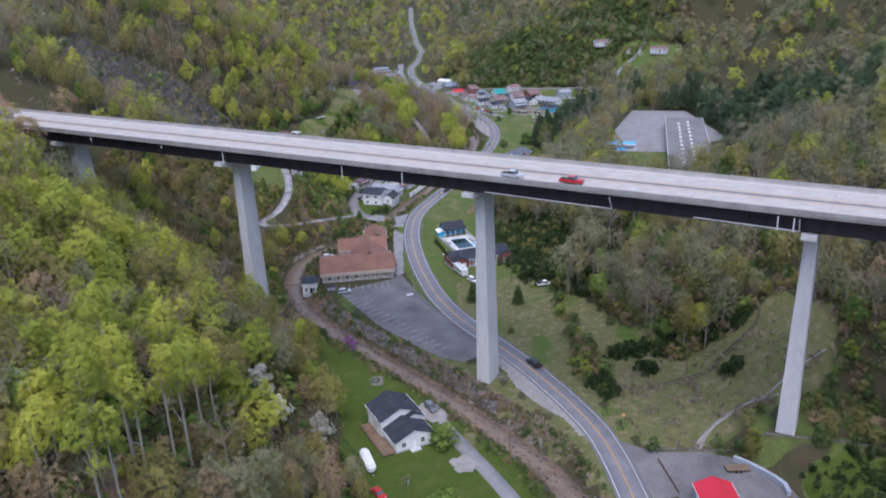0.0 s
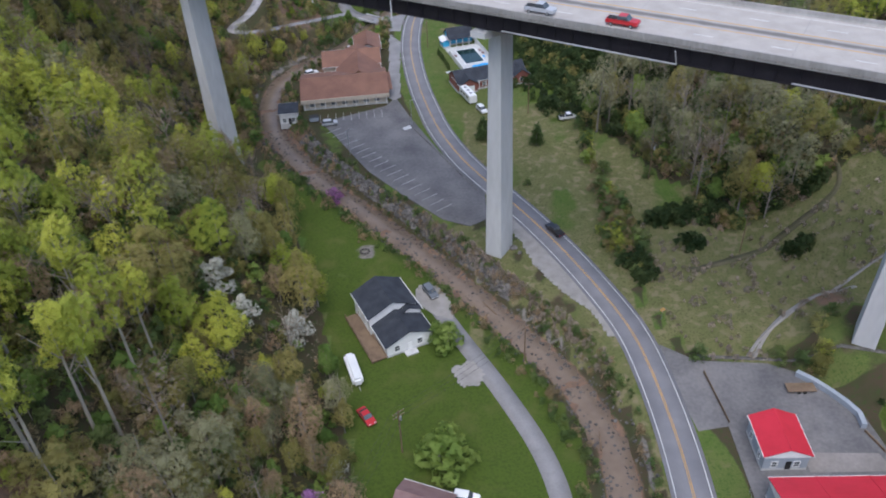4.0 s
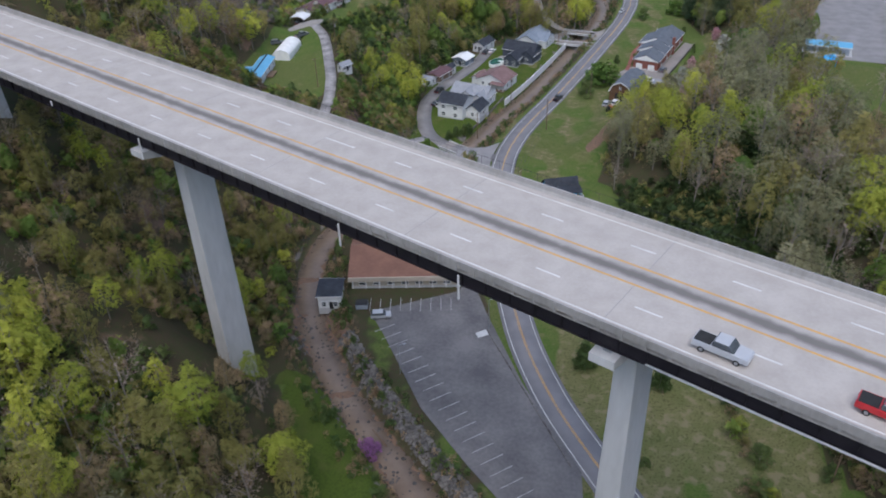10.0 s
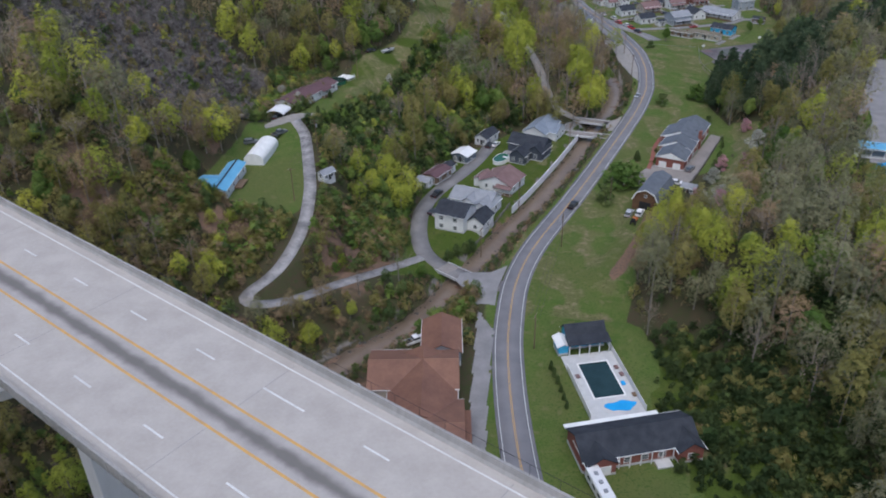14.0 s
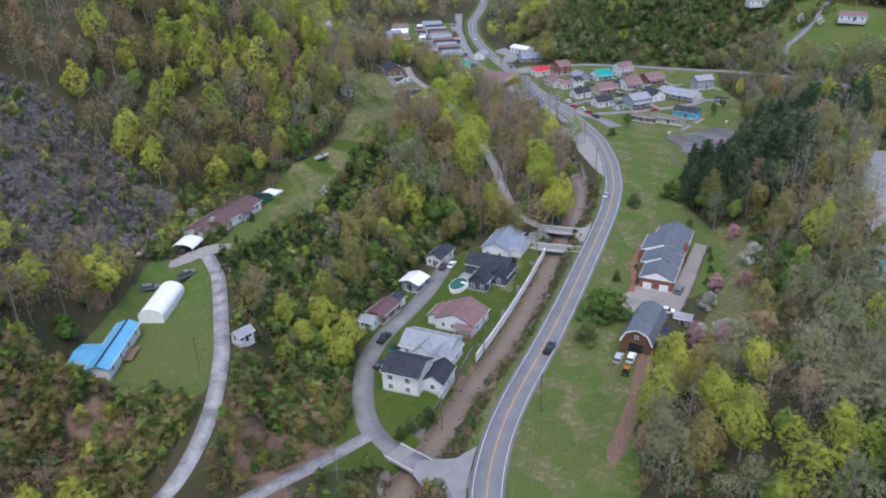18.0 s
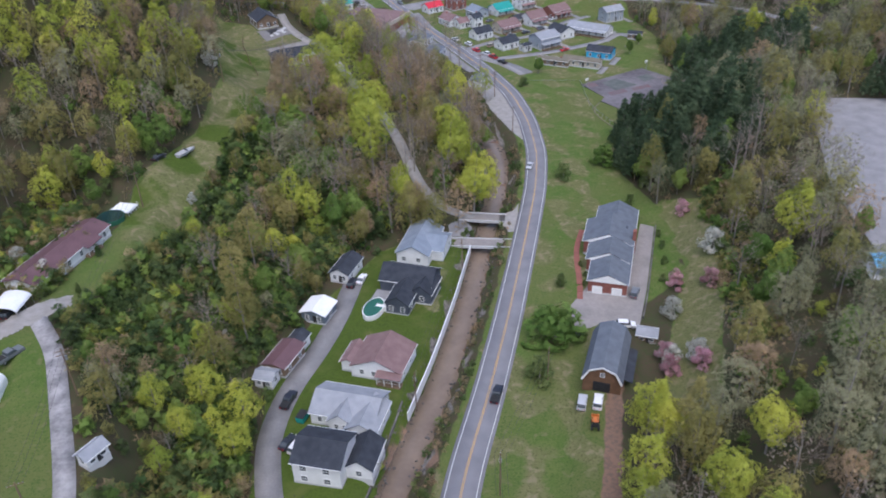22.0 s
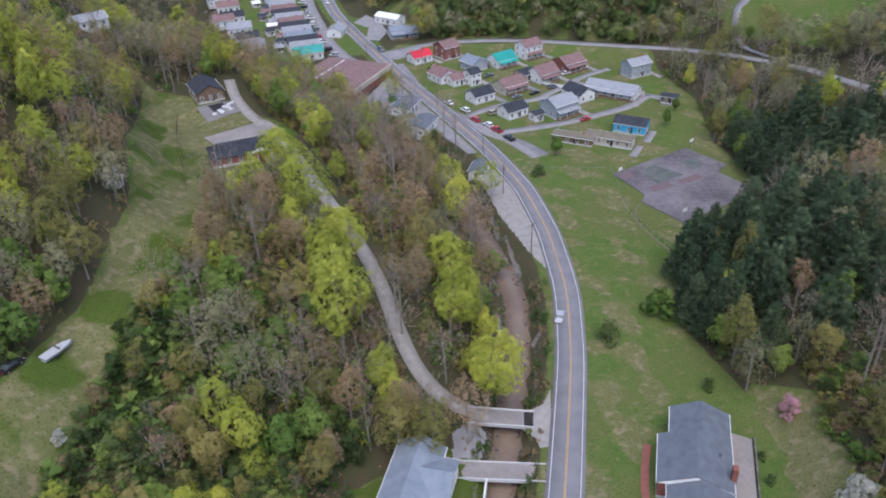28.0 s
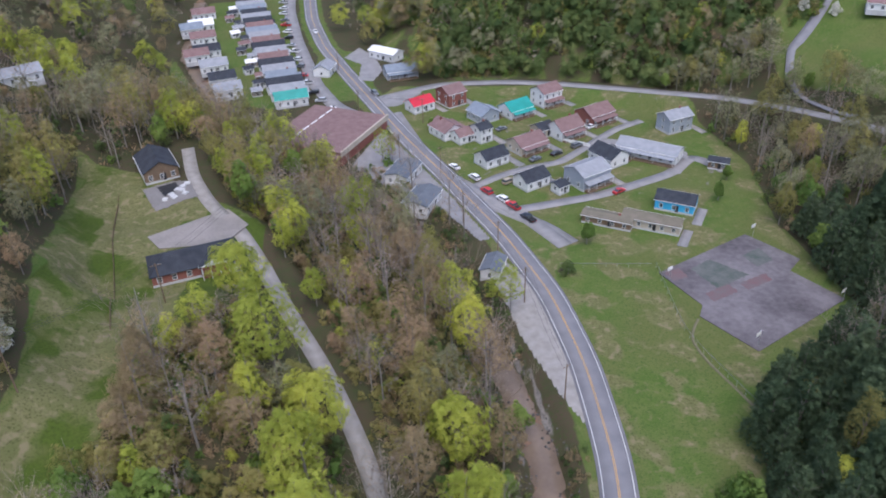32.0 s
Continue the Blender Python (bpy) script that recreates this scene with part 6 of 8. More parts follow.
def strewn(name, templates, places, material, label, category, kind="stuff", parent=None, sides=3):
    """Many plants in one mesh: template faces, turned, sized and set down at places (x, y, z, size)."""
    out, tints = [], []
    which = RS.randint(0, len(templates), len(places))
    for k, tpl in enumerate(templates):
        p = places[which == k]
        if not len(p):
            continue
        a = RS.uniform(0, 6.283, len(p))
        c, s = np.cos(a)[:, None], np.sin(a)[:, None]
        v = np.empty((len(p), len(tpl), 3))
        wide = p[:, 3:4] * RS.uniform(0.85, 1.2, (len(p), 1))
        v[..., 0] = (tpl[:, 0] * c - tpl[:, 1] * s) * wide + p[:, 0:1]
        v[..., 1] = (tpl[:, 0] * s + tpl[:, 1] * c) * wide + p[:, 1:2]
        v[..., 2] = tpl[:, 2] * p[:, 3:4] + p[:, 2:3]
        out.append(v.reshape(-1, 3))
        tints.append(np.repeat(RS.uniform(0, 1, len(p)), len(tpl)))
    v = np.concatenate(out)
    ob = quads_object(name, v, np.arange(len(v)).reshape(-1, sides), material, parent)
    ob.data.attributes.new("tint", "FLOAT", "POINT").data.foreach_set("value", np.concatenate(tints).astype(np.float32))
    if label:
        tagged(ob, label, category, kind=kind)
    return ob


def wooded(x, y):
    """Where trees may stand: off the roads, lawns, lots, houses and the creek."""
    ok = np.ones(x.shape, bool)
    for line, d in ((ROAD, 11.5), (LANE, 6.5), (CLIMB, 6), (WOODLANE, 5.6), (DRIVE, 7), (STREET, 8), (STREET2, 8), (HILLROAD, 8), (PARKROAD, 10), (CREEK, 6.5), (DIRT, 5)):
        ok &= near(line, x, y)[0] > d
    for poly in LAWNS + [LOT, YARD, SCHOOLYARD] + OPEN:
        ok &= ~inside(poly, x, y)
    return ok


OPEN = [[(-58, 255), (-18, 262), (-14, 345), (-34, 345), (-44, 322), (-60, 305)], [(-40, 664), (-4, 636), (26, 552), (40, 552), (16, 560), (14, 600), (-2, 640), (-50, 690), (-40, 712), (-16, 700)], [(104, 340), (145, 340), (145, 455), (105, 455)],
        [(22, 120), (40, 120), (40, 160), (10, 206), (10, 240), (-20, 262), (-62, 262), (-50, 236), (-14, 190), (10, 160)], [(30, 150), (98, 150), (92, 182), (66, 198), (52, 214), (30, 200)],
        [(76, 400), (98, 452), (119, 508), (127, 505), (106, 452), (84, 402)], [(-76, 236), (-56, 236), (-52, 250), (-66, 258), (-78, 250)],
        [(-70, 543), (-40, 548), (-36, 566), (-66, 566)], [(-60, 350), (-46, 372), (-52, 395), (-62, 380), (-72, 352)], [(-40, 318), (-16, 320), (-18, 348), (-40, 348), (-58, 338)]]
# The ground before the long mobile home and its grass strip carries bushes only.
SCRUB = [(-114, 402), (-92, 396), (-68, 392), (-64, 430), (-57, 472), (-58, 500), (-70, 496), (-84, 458), (-92, 454), (-114, 456)]
SOUTH = [[(-108, 322), (-84, 322), (-78, 350), (-110, 350)], [(-76, 330), (-60, 345), (-52, 358), (-58, 372), (-76, 364)]]
OPEN += SOUTH + [GULLY, SLOPE, SCRUB, [(-16, 742), (14, 742), (16, 790), (-18, 792)], [(-72, 546), (-42, 548), (-36, 566), (-66, 568)], [(-50, 668), (-12, 650), (-2, 690), (-30, 722), (-52, 700)], [(20, 400), (40, 378), (52, 406), (64, 432), (72, 470), (56, 478)]]
BRUSH = [[(-200, 378), (-122, 374), (-108, 402), (-118, 436), (-150, 448), (-205, 448)]]


BUILT = [(ob.matrix_world[0][3], ob.matrix_world[1][3]) for ob in scene.objects if ob.type == "EMPTY" and ob.name != "highway_bridge"]


def clear_of_houses(x, y, room=9):
    ok = np.ones(x.shape, bool)
    for hx, hy in BUILT:
        ok &= np.hypot(x - hx, y - hy) > room
    w = np.array(BRIDGE.inverted())
    bx, by = w[0, 0] * x + w[0, 1] * y + w[0, 3], w[1, 0] * x + w[1, 1] * y + w[1, 3]
    z = ground_at(x, y)
    ok &= ~((np.abs(by) < 13) & (z > 40))
    for p in PIERS:
        ok &= ~((np.abs(bx - p) < 6) & (np.abs(by + 3) < 11))
    return ok


def scatter(n, x0, x1, y0, y1):
    x, y = RS.uniform(x0, x1, n), RS.uniform(y0, y1, n)
    seen = (x > -np.maximum(35 + 0.64 * y, 0.8 * (y - 60))) & (x < 40 + 0.64 * y)
    x, y = x[seen], y[seen]
    ok = wooded(x, y) & clear_of_houses(x, y)
    return x[ok], y[ok]


# Row 2, the farther woods: extra bare and grey-green trees stand in for haze.
SHARES = [(0.44, 0.12, 0.24, 0.07, 0.07, 0.06), (0.15, 0.22, 0.27, 0.18, 0.16, 0.02), (0.20, 0.32, 0.13, 0.11, 0.06, 0.18), (0.17, 0.34, 0.14, 0.20, 0.08, 0.07), (0.06, 0.27, 0.15, 0.04, 0.14, 0.34), (0.07, 0.25, 0.20, 0.11, 0.29, 0.08), (0.36, 0.22, 0.14, 0.15, 0.09, 0.04), (0.24, 0.20, 0.28, 0.18, 0.08, 0.02)]


def kinds_at(x, y):
    """What grows where: 0 yellow-green, 1 bare, 2 olive, 3 budding, 4 green, 5 pine, 6 grey-green, 7 dead brush."""
    region = np.select([x > 12, (y < 145) & (x > -62), (y > 168) & (y < 212) & (x > -66), y < 212, (x < -40) & (y < 340), (x > -92) & (x < -30) & (y < 505), (x > -88) & (y > 420) & (y < 690), (x <= -88) & (x > -150) & (y > 430) & (y < 620)], [4, 1, 7, 0, 7, 5, 3, 6], 2)
    u = np.clip(RS.uniform(0, 1, len(x)) + 0.16 * ripple(x, y, 50, 61), 0, 0.999)
    edges = np.cumsum(np.array(SHARES), 1)[region]
    k = (u[:, None] > edges[:, :5]).sum(1)
    k = np.where(k == 5, 6, k)
    pines = (np.hypot((x - 76) / 24, (y - 520) / 44) < 1) | (np.hypot((x - 118) / 22, (y - 566) / 34) < 1) | (np.hypot((x - 165) / 40, (y - 470) / 50) < 1) | (np.hypot((x - 166) / 26, (y - 385) / 55) < 1)
    k = np.where(pines & (RS.uniform(0, 1, len(x)) < 0.8), 5, k)
    return np.where(inside(BRUSH[0], x, y), 7, k)


def apart(x, y, gaps):
    """Which of the points to keep so that none stands nearer than its own gap to an earlier one."""
    gap = float(gaps.max())
    cells, keep = {}, np.zeros(len(x), bool)
    for i, (a, b, g) in enumerate(zip(x, y, gaps)):
        ci, cj = int(a // gap), int(b // gap)
        if all((a - p) ** 2 + (b - q) ** 2 > g * g for u in (-1, 0, 1) for v in (-1, 0, 1) for p, q in cells.get((ci + u, cj + v), ())):
            cells.setdefault((ci, cj), []).append((a, b))
            keep[i] = True
    return keep


def trees_for(k, quads, leaf, seed):
    """Crown templates of one kind."""
    rs = np.random.RandomState(seed)
    if k == 1:
        few = quads < 100
        return [np.concatenate([bare_limbs(rs, h, 5 if few else 8, 2 if few else 6, 2 if few else 7), crown("tree", rs, h, int(quads * 0.16), leaf * 0.55)]) for h in (14, 16, 15, 17)]
    if k == 5:
        return [crown("pine", rs, h, int(quads * 1.2), leaf * 1.3) for h in (15, 18, 17)]
    if k == 4:
        return [crown("tree", rs, h, int(quads * 0.75), leaf) for h in (7, 9, 12, 10)]
    if k in (3, 6) and quads > 100:
        return [np.concatenate([bare_limbs(rs, h, 6, 3, 2), crown("tree", rs, h, int(quads * 0.82), leaf * 0.95)]) for h in (14, 16, 18, 13, 15)]
    return [crown("tree", rs, h, quads, leaf) for h in (14, 16, 18, 13, 15)]


KINDS = (("yellow_green_trees", "lime", "spring trees in fresh yellow-green leaf on the slopes", "tall tree in fresh yellow-green spring leaf"), ("bare_trees", "twig", "grey-brown trees still bare of leaves", "grey tree still bare of leaves"), ("olive_trees", "olive", "olive-green trees coming into leaf", "tree in thin olive-green spring leaf"),
         ("budding_trees", "bud", "brown budding trees on the hillside", "tree with brown opening buds"), ("green_trees", "fresh", "green understorey trees on the slopes", "leafy green tree at the wood's edge"), ("pines", "pine", "dark green pines in a dense stand", "dark green pine at the edge of the stand"), ("grey_green_trees", "sage", "grey-green trees in thin young leaf on the slopes", "tall tree in thin grey-green young leaf"))
TALL = ((1, 1.2, ((8, 542.6), (6.4, 579), (11.5, 556), (0.9, 528.5), (-2, 604))), (3, 1.3, ((-7.6, 541.9), (9.5, 547), (-3.2, 561.8))), (1, 1.35, ((-12.1, 577.6), (-24.9, 575.5))), (4, 1.0, ((3, 590), (13, 533), (-6, 616))), (4, 0.8, ((92, 618), (10.5, 686), (46, 600), (104, 698), (100, 630))), (1, 0.95, ((116, 656), (115.5, 638), (118, 646), (112, 668))), (1, 1.25, ((-22.9, 590), (-15, 583), (-11.3, 566.2), (-53.8, 530), (-5.3, 488), (-14.6, 509.5))), (3, 1.15, ((-30, 600), (8.1, 521.6))), (4, 1.25, ((-35.4, 630.6), (-29, 641))), (6, 1.25, ((50.9, 320.5), (39.6, 318.5), (56.1, 341.1), (58.1, 399.5), (45.4, 263.5), (50, 276), (45.8, 356.9), (62, 300), (57, 372))), (0, 1.05, ((24.4, 379.5), (30.6, 343), (39.4, 363.7), (-62.9, 394.8))), (2, 1.05, ((-60, 428.7), (-57.5, 417.8), (-57.6, 442.1), (-50, 462), (-62, 404))), (4, 1.1, ((-39, 466), (-47.2, 447.5), (-54, 433), (-58, 452), (-33, 470))), (0, 0.95, ((-53.1, 451.5), (-55, 393), (-56, 384))), (1, 0.9, ((-64, 415), (-66, 436))), (0, 1.6, ((-27.0, 491.9), (-2.8, 502.9), (-34.7, 537.0), (-27.5, 519.0), (2.8, 481.4), (-41.0, 555.0), (-27.2, 508.8), (-1.0, 520.4))), (0, 1.2, ((26.1, 376.1), (29.1, 356.2), (134.8, 589.8))), (3, 1.15, ((-8.1, 550.4), (-44.0, 530.0), (-55.0, 527.0), (-53.7, 518.2))), (0, 1.45, ((74.7, 428.5),)), (1, 1.25, ((80.1, 469.3), (76, 466), (85, 474))), (4, 1.3, ((87.5, 421), (64.5, 424), (58.5, 408), (63.5, 384))), (2, 1.0, ((72.4, 474.2),)), (1, 1.2, ((-23.1, 591.5), (6.9, 530.2), (-13.9, 503.0), (-45.4, 514.6))), (4, 0.9, ((-33.1, 641.6), (7.5, 575.4), (-25.3, 650.1))))
px, py = [], []
for n, x0, x1, y0, y1 in ((4200, -140, 0, 70, 420), (1700, 0, 150, 150, 420), (3400, -140, 60, 420, 700), (1500, 40, 170, 400, 700), (2600, -95, -30, 325, 505), (1700, -240, -140, 330, 700), (2300, -110, -15, 60, 150), (700, 30, 80, 195, 335), (300, 45, 112, 470, 535)):
    x, y = scatter(n, x0, x1, y0, y1)
    px.append(x), py.append(y)
qx, qy = RS.uniform(-92, -56, 330), RS.uniform(392, 500, 330)
ok = inside(SCRUB, qx, qy) & (qx > -74) & ~inside(LAWNS[6], qx, qy) & (near(CLIMB, qx, qy)[0] > 5)
px.append(qx[ok]), py.append(qy[ok])
px, py = np.concatenate(px), np.concatenate(py)
free = np.ones(len(px), bool)
for _, size, spots in TALL + ((0, 1.2, ((-34, 161), (-34, 165), (-46, 163), (-43, 159), (-38, 158))), (0, 1.0, ((-51.6, 99.7), (-51.4, 108.6), (-50.5, 120), (-48.9, 137.2), (-52.1, 95), (-50.1, 132.6), (-54, 111)))):
    for x, y in spots:
        free &= np.hypot(px - x, py - y) > 5 * size
px, py = px[free], py[free]
thicket = (py < 150) & (px > -75) & (px < 0)
open_wood = apart(px, py, np.where(thicket, 2.8, np.where((px > -75) & (px < 25) & (py > 470) & (py < 660), 3.5, np.where((px > -80) & (px < -30) & (py > 385) & (py < 482), 3.1, 4.1))))
px, py = px[open_wood], py[open_wood]
PL = np.stack([px, py, ground_at(px, py), RS.uniform(0.72, 1.22, len(px))], 1)
kinds = kinds_at(px, py)
slope = (px > -95) & (px < -36) & (py > 325) & (py < 465)
low = (py < 150) & (px > -62) & (px < 0)
PL = np.where(low[:, None] & (RS.uniform(0, 1, (len(px), 1)) < 0.7), PL * (1, 1, 1, 0.55), PL)
thin = (px < -50) & (py > 212) & (py < 335)
keep = ~(thin & (RS.uniform(0, 1, len(px)) < 0.2))
px, py, PL, kinds, slope, thin = px[keep], py[keep], PL[keep], kinds[keep], slope[keep], thin[keep]
PL[:, 3] *= np.where(thin, 0.7, 1) * np.where((px > -70) & (px < -18) & (py > 468) & (py < 545), 0.95, 1)
PL[:, 3] *= np.where(inside(SCRUB, px, py), 0.6, 1)
PL[:, 3] *= np.where(slope, 0.68, 1.0) * np.where((px > -60) & (px < 15) & (py > 560), 1.05, 1)
# The trees along the edge of the woods stand singly, each a thing with trunk and crown.
edge = np.minimum(np.abs(west_toe(py) - px), np.abs(px - east_toe(py)))
edge = np.where((py < 90) | (py > 640) | (kinds == 7), 99, edge)
single = np.zeros(len(px), bool)
single[np.argsort(edge)[:270]] = True
for k, (name, material, label, one) in enumerate(KINDS):
    strewn(name, trees_for(k, 500, 0.62, 100 + k), PL[(kinds == k) & ~single], M[material], label, "trees")
tpl = [trunk_quads(np.random.RandomState(200 + k), 15, 0.2, 3, 3) for k in range(6)]
strewn("trunks", tpl, PL[((kinds < 4) | (kinds == 6)) & ~single], M["bark"], "grey trunks of the hillside trees", "trees", sides=4)


def tree_meshes(k, seed, quads=1100, leaf=0.48):
    made = []
    for i, v in enumerate(trees_for(k, quads, leaf, seed)):
        height = v[:, 2].max()
        c = quads_object("crown", v, np.arange(len(v)).reshape(-1, 3), M[KINDS[k][1]])
        t = quads_object("trunk", (q := trunk_quads(np.random.RandomState(seed + i), height * 0.96, 0.012 * height + 0.04, 5, 7)), np.arange(len(q)).reshape(-1, 4), M["bark"])
        made.append((c.data, t.data))
        bpy.data.objects.remove(c), bpy.data.objects.remove(t)
    return made


MODELS = {k: tree_meshes(k, 300 + 20 * k) for k in range(7)}


def tree(k, x, y, size=1.0, name="tree", label="", material=None, mesh=None, group="trees at the wood's edge"):
    z = float(ground_at(x, y))
    root = thing(name, pose(x, y, z, 0, 0, RS.uniform(0, 360)), label or KINDS[k][3], "tree", group)
    root.scale = (size, size, size)
    crown_me, trunk_me = MODELS[k][RS.randint(len(MODELS[k]))] if mesh is None else mesh
    for nm, me in (("trunk", trunk_me), ("crown", crown_me)):
        ob = new(nm, me)
        ob.parent = root
    return root


for i in np.nonzero(single)[0]:
    tree(int(kinds[i]), PL[i, 0], PL[i, 1], float(PL[i, 3]))
for k, size, spots in TALL:
    for x, y in spots:
        tree(k, x, y, size)
# Tall pale-barked trees that leaf only at their tops.
rs = np.random.RandomState(640)
PALE = []
for i in range(3):
    v = np.concatenate([crown("tree", rs, 9.5, 420, 0.5) + (0.8, 0, 11.5), crown("tree", rs, 5, 90, 0.45) + (-1.2, 0.6, 9.5)])
    q = trunk_quads(rs, 20, 0.24, 4, 7)
    c = quads_object("crown", v, np.arange(len(v)).reshape(-1, 3), M["lime"])
    tk = quads_object("trunk", q, np.arange(len(q)).reshape(-1, 4), M["palebark"])
    PALE.append((c.data, tk.data))
    bpy.data.objects.remove(c), bpy.data.objects.remove(tk)
for i, (x, y) in enumerate(((-51.6, 99.7), (-51.4, 108.6), (-50.9, 119.4), (-49, 121.5), (-48.9, 137.2), (-52.1, 95), (-50.1, 132.6), (-54, 111), (-60.3, 113.8), (-57, 136.6), (-55.6, 103), (-62, 125), (-58, 92))):
    tree(0, x, y, 1.05 + 0.08 * (i % 4), label="tall pale-barked tree with yellow-green leaves at its top", mesh=PALE[i % 3])
# Farther woods.
fxs, fys = [], []
for n, x0, x1, y0, y1 in ((700, -300, -140, 70, 330), (1300, -420, -230, 330, 700), (1500, 150, 420, 150, 700), (2600, -420, 420, 700, 1050), (2900, 0, 220, 700, 850), (6500, -900, 900, 1050, 2000), (1500, -1200, 1200, 2000, 2700)):
    x, y = scatter(n, x0, x1, y0, y1)
    fxs.append(x), fys.append(y)
fxs, fys = np.concatenate(fxs), np.concatenate(fys)
FP = np.stack([fxs, fys, ground_at(fxs, fys), RS.uniform(0.8, 1.35, len(fxs)) * np.where(fys > 1000, 1.25, 1)], 1)
fk = kinds_at(fxs, fys)
hillside = (fxs > 15) & (fxs < 200) & (fys > 700) & (fys < 840)
FP[:, 3] *= np.where(hillside, 0.7, 1)
fk = np.where((fxs > 20) & (fxs < 190) & (fys > 705) & (fys < 830) & (RS.uniform(0, 1, len(fxs)) < 0.82), 4, fk)
for k, (name, material, label, one) in enumerate(KINDS):
    strewn("far_" + name, trees_for(k, 38, 2.0, 500 + k), FP[fk == k], M["green" if k == 4 else material], "distant " + label, "trees")


def bush_templates(seed, n=4, quads=40, h=3.1, leaf=0.42):
    return [crown("bush", np.random.RandomState(seed + i), h, quads, leaf * 1.5) for i in range(n)]


# Undergrowth and brush.
x, y = scatter(5200, -140, 150, 75, 700)
for n, poly in ((1100, [(-62, 478), (-12, 482), (10, 520), (6, 590), (-30, 650), (-46, 600), (-24, 560), (-36, 520)]), (1300, [(-105, 60), (-18, 60), (-24, 140), (-62, 212), (-105, 212)]), (520, OPEN[4]), (230, SOUTH[0]), (170, SOUTH[1]), (1300, SCRUB), (260, [(24, 262), (52, 262), (52, 325), (19, 327)]), (700, [(-70, 396), (-56, 396), (-52, 420), (-45, 440), (-38, 456), (-26, 468), (-20, 480), (-46, 486), (-64, 450)]), (750, [(-66, 352), (-54, 352), (-56, 400), (-52, 420), (-46, 440), (-38, 456), (-26, 470), (-44, 470), (-66, 420)]), (330, [(44, 382), (54, 378), (80, 470), (70, 478), (62, 440)]), (260, BRUSH[0]), (700, [(34, 195), (80, 195), (80, 335), (30, 335)]), (1200, [(20, 740), (70, 732), (120, 702), (190, 705), (190, 800), (10, 800)]), (900, [(-140, 215), (-60, 240), (-58, 345), (-78, 345), (-140, 350)]), (700, [(40, 175), (100, 150), (120, 240), (60, 330), (28, 330), (30, 290), (38, 240)]), (160, OPEN[8]), (160, OPEN[9]), (1300, [(-92, 330), (-52, 345), (-40, 460), (-20, 475), (-60, 530), (-90, 460)]), (260, [(-60, 505), (-44, 500), (-34, 530), (-44, 556), (-58, 546)]), (300, [(-30, 130), (-60, 100), (-90, 200), (-70, 240), (-46, 215)])):
    p = np.array(poly)
    qx, qy = RS.uniform(p[:, 0].min(), p[:, 0].max(), n * 2), RS.uniform(p[:, 1].min(), p[:, 1].max(), n * 2)
    ok = inside(poly, qx, qy) & ~inside(YARD, qx, qy) & ~inside(LAWNS[6], qx, qy) & ~inside(LAWNS[5], qx, qy) & ~inside(LAWNS[11], qx, qy) & (near(ROAD, qx, qy)[0] > 9) & (near(CLIMB, qx, qy)[0] > 3.5) & (near(LANE, qx, qy)[0] > 4) & (near(WOODLANE, qx, qy)[0] > 4) & (near(CREEK, qx, qy)[0] > 5) & clear_of_houses(qx, qy, 5.5)
    x, y = np.r_[x, qx[ok]], np.r_[y, qy[ok]]
B = np.stack([x, y, ground_at(x, y), RS.uniform(0.5, 1.5, len(x))], 1)
which = RS.randint(0, 20, len(x))
# Bushes in this shady stretch turn mostly dark green, the shade in their colour.
SHADY = [(14, 246), (64, 240), (66, 335), (40, 342), (18, 340), (14, 322), (24, 300)]
shady = inside(SHADY, x, y)
bare = (np.hypot(x + 66, y - 345) < 8) | (np.hypot(x + 58, y - 352) < 6.5) | (np.hypot(x + 92, y - 336) < 7.5)
keep = ~(bare & (RS.uniform(0, 1, len(x)) < 0.62)) & ~inside(SLOPE, x, y) & ~(shady & (inside([(8, 262), (32, 270), (31, 292), (24, 288), (8, 282)], x, y) | (RS.uniform(0, 1, len(x)) < 0.35)))
B, which, x, y = B[keep], np.where(shady, np.array((0, 21, 22, 14))[RS.randint(0, 4, len(x))], which)[keep], x[keep], y[keep]
high = inside([(-62, 505), (-12, 495), (12, 520), (6, 600), (-30, 650), (-60, 560)], x, y) | inside([(-140, 222), (-62, 240), (-58, 335), (-140, 345)], x, y)
which = np.where(high & (which < 9) & (RS.uniform(0, 1, len(x)) < 0.55), RS.randint(9, 19, len(x)), which)
near_lane = inside([(-92, 372), (-56, 372), (-40, 450), (-20, 470), (-40, 500), (-92, 480)], x, y)
which = np.where(near_lane & (which >= 9), RS.randint(0, 34, len(x)), which)
for name, material, sel in (("green_bushes", "green", which < 6), ("fresh_bushes", "fresh", (which >= 6) & (which < 9)), ("brown_bushes", "bud", (which >= 9) & (which < 13)), ("olive_bushes", "olive", (which >= 13) & (which < 19)), ("yellow_bushes", "lime", which == 19), ("laurel_bushes", "darkgreen", which >= 20)):
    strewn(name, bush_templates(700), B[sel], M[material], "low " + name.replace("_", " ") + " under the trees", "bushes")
x, y = RS.uniform(-205, -105, 2800), RS.uniform(372, 450, 2800)
ok = inside(BRUSH[0], x, y)
x, y = x[ok], y[ok]
bx, by = RS.uniform(-108, -52, 2600), RS.uniform(322, 372, 2600)
ok = (inside(SOUTH[0], bx, by) | inside(SOUTH[1], bx, by)) & (near(CLIMB, bx, by)[0] > 3.5) & (ripple(bx, by, 14, 71) > -0.1) & clear_of_houses(bx, by, 4)
bx, by = bx[ok], by[ok]
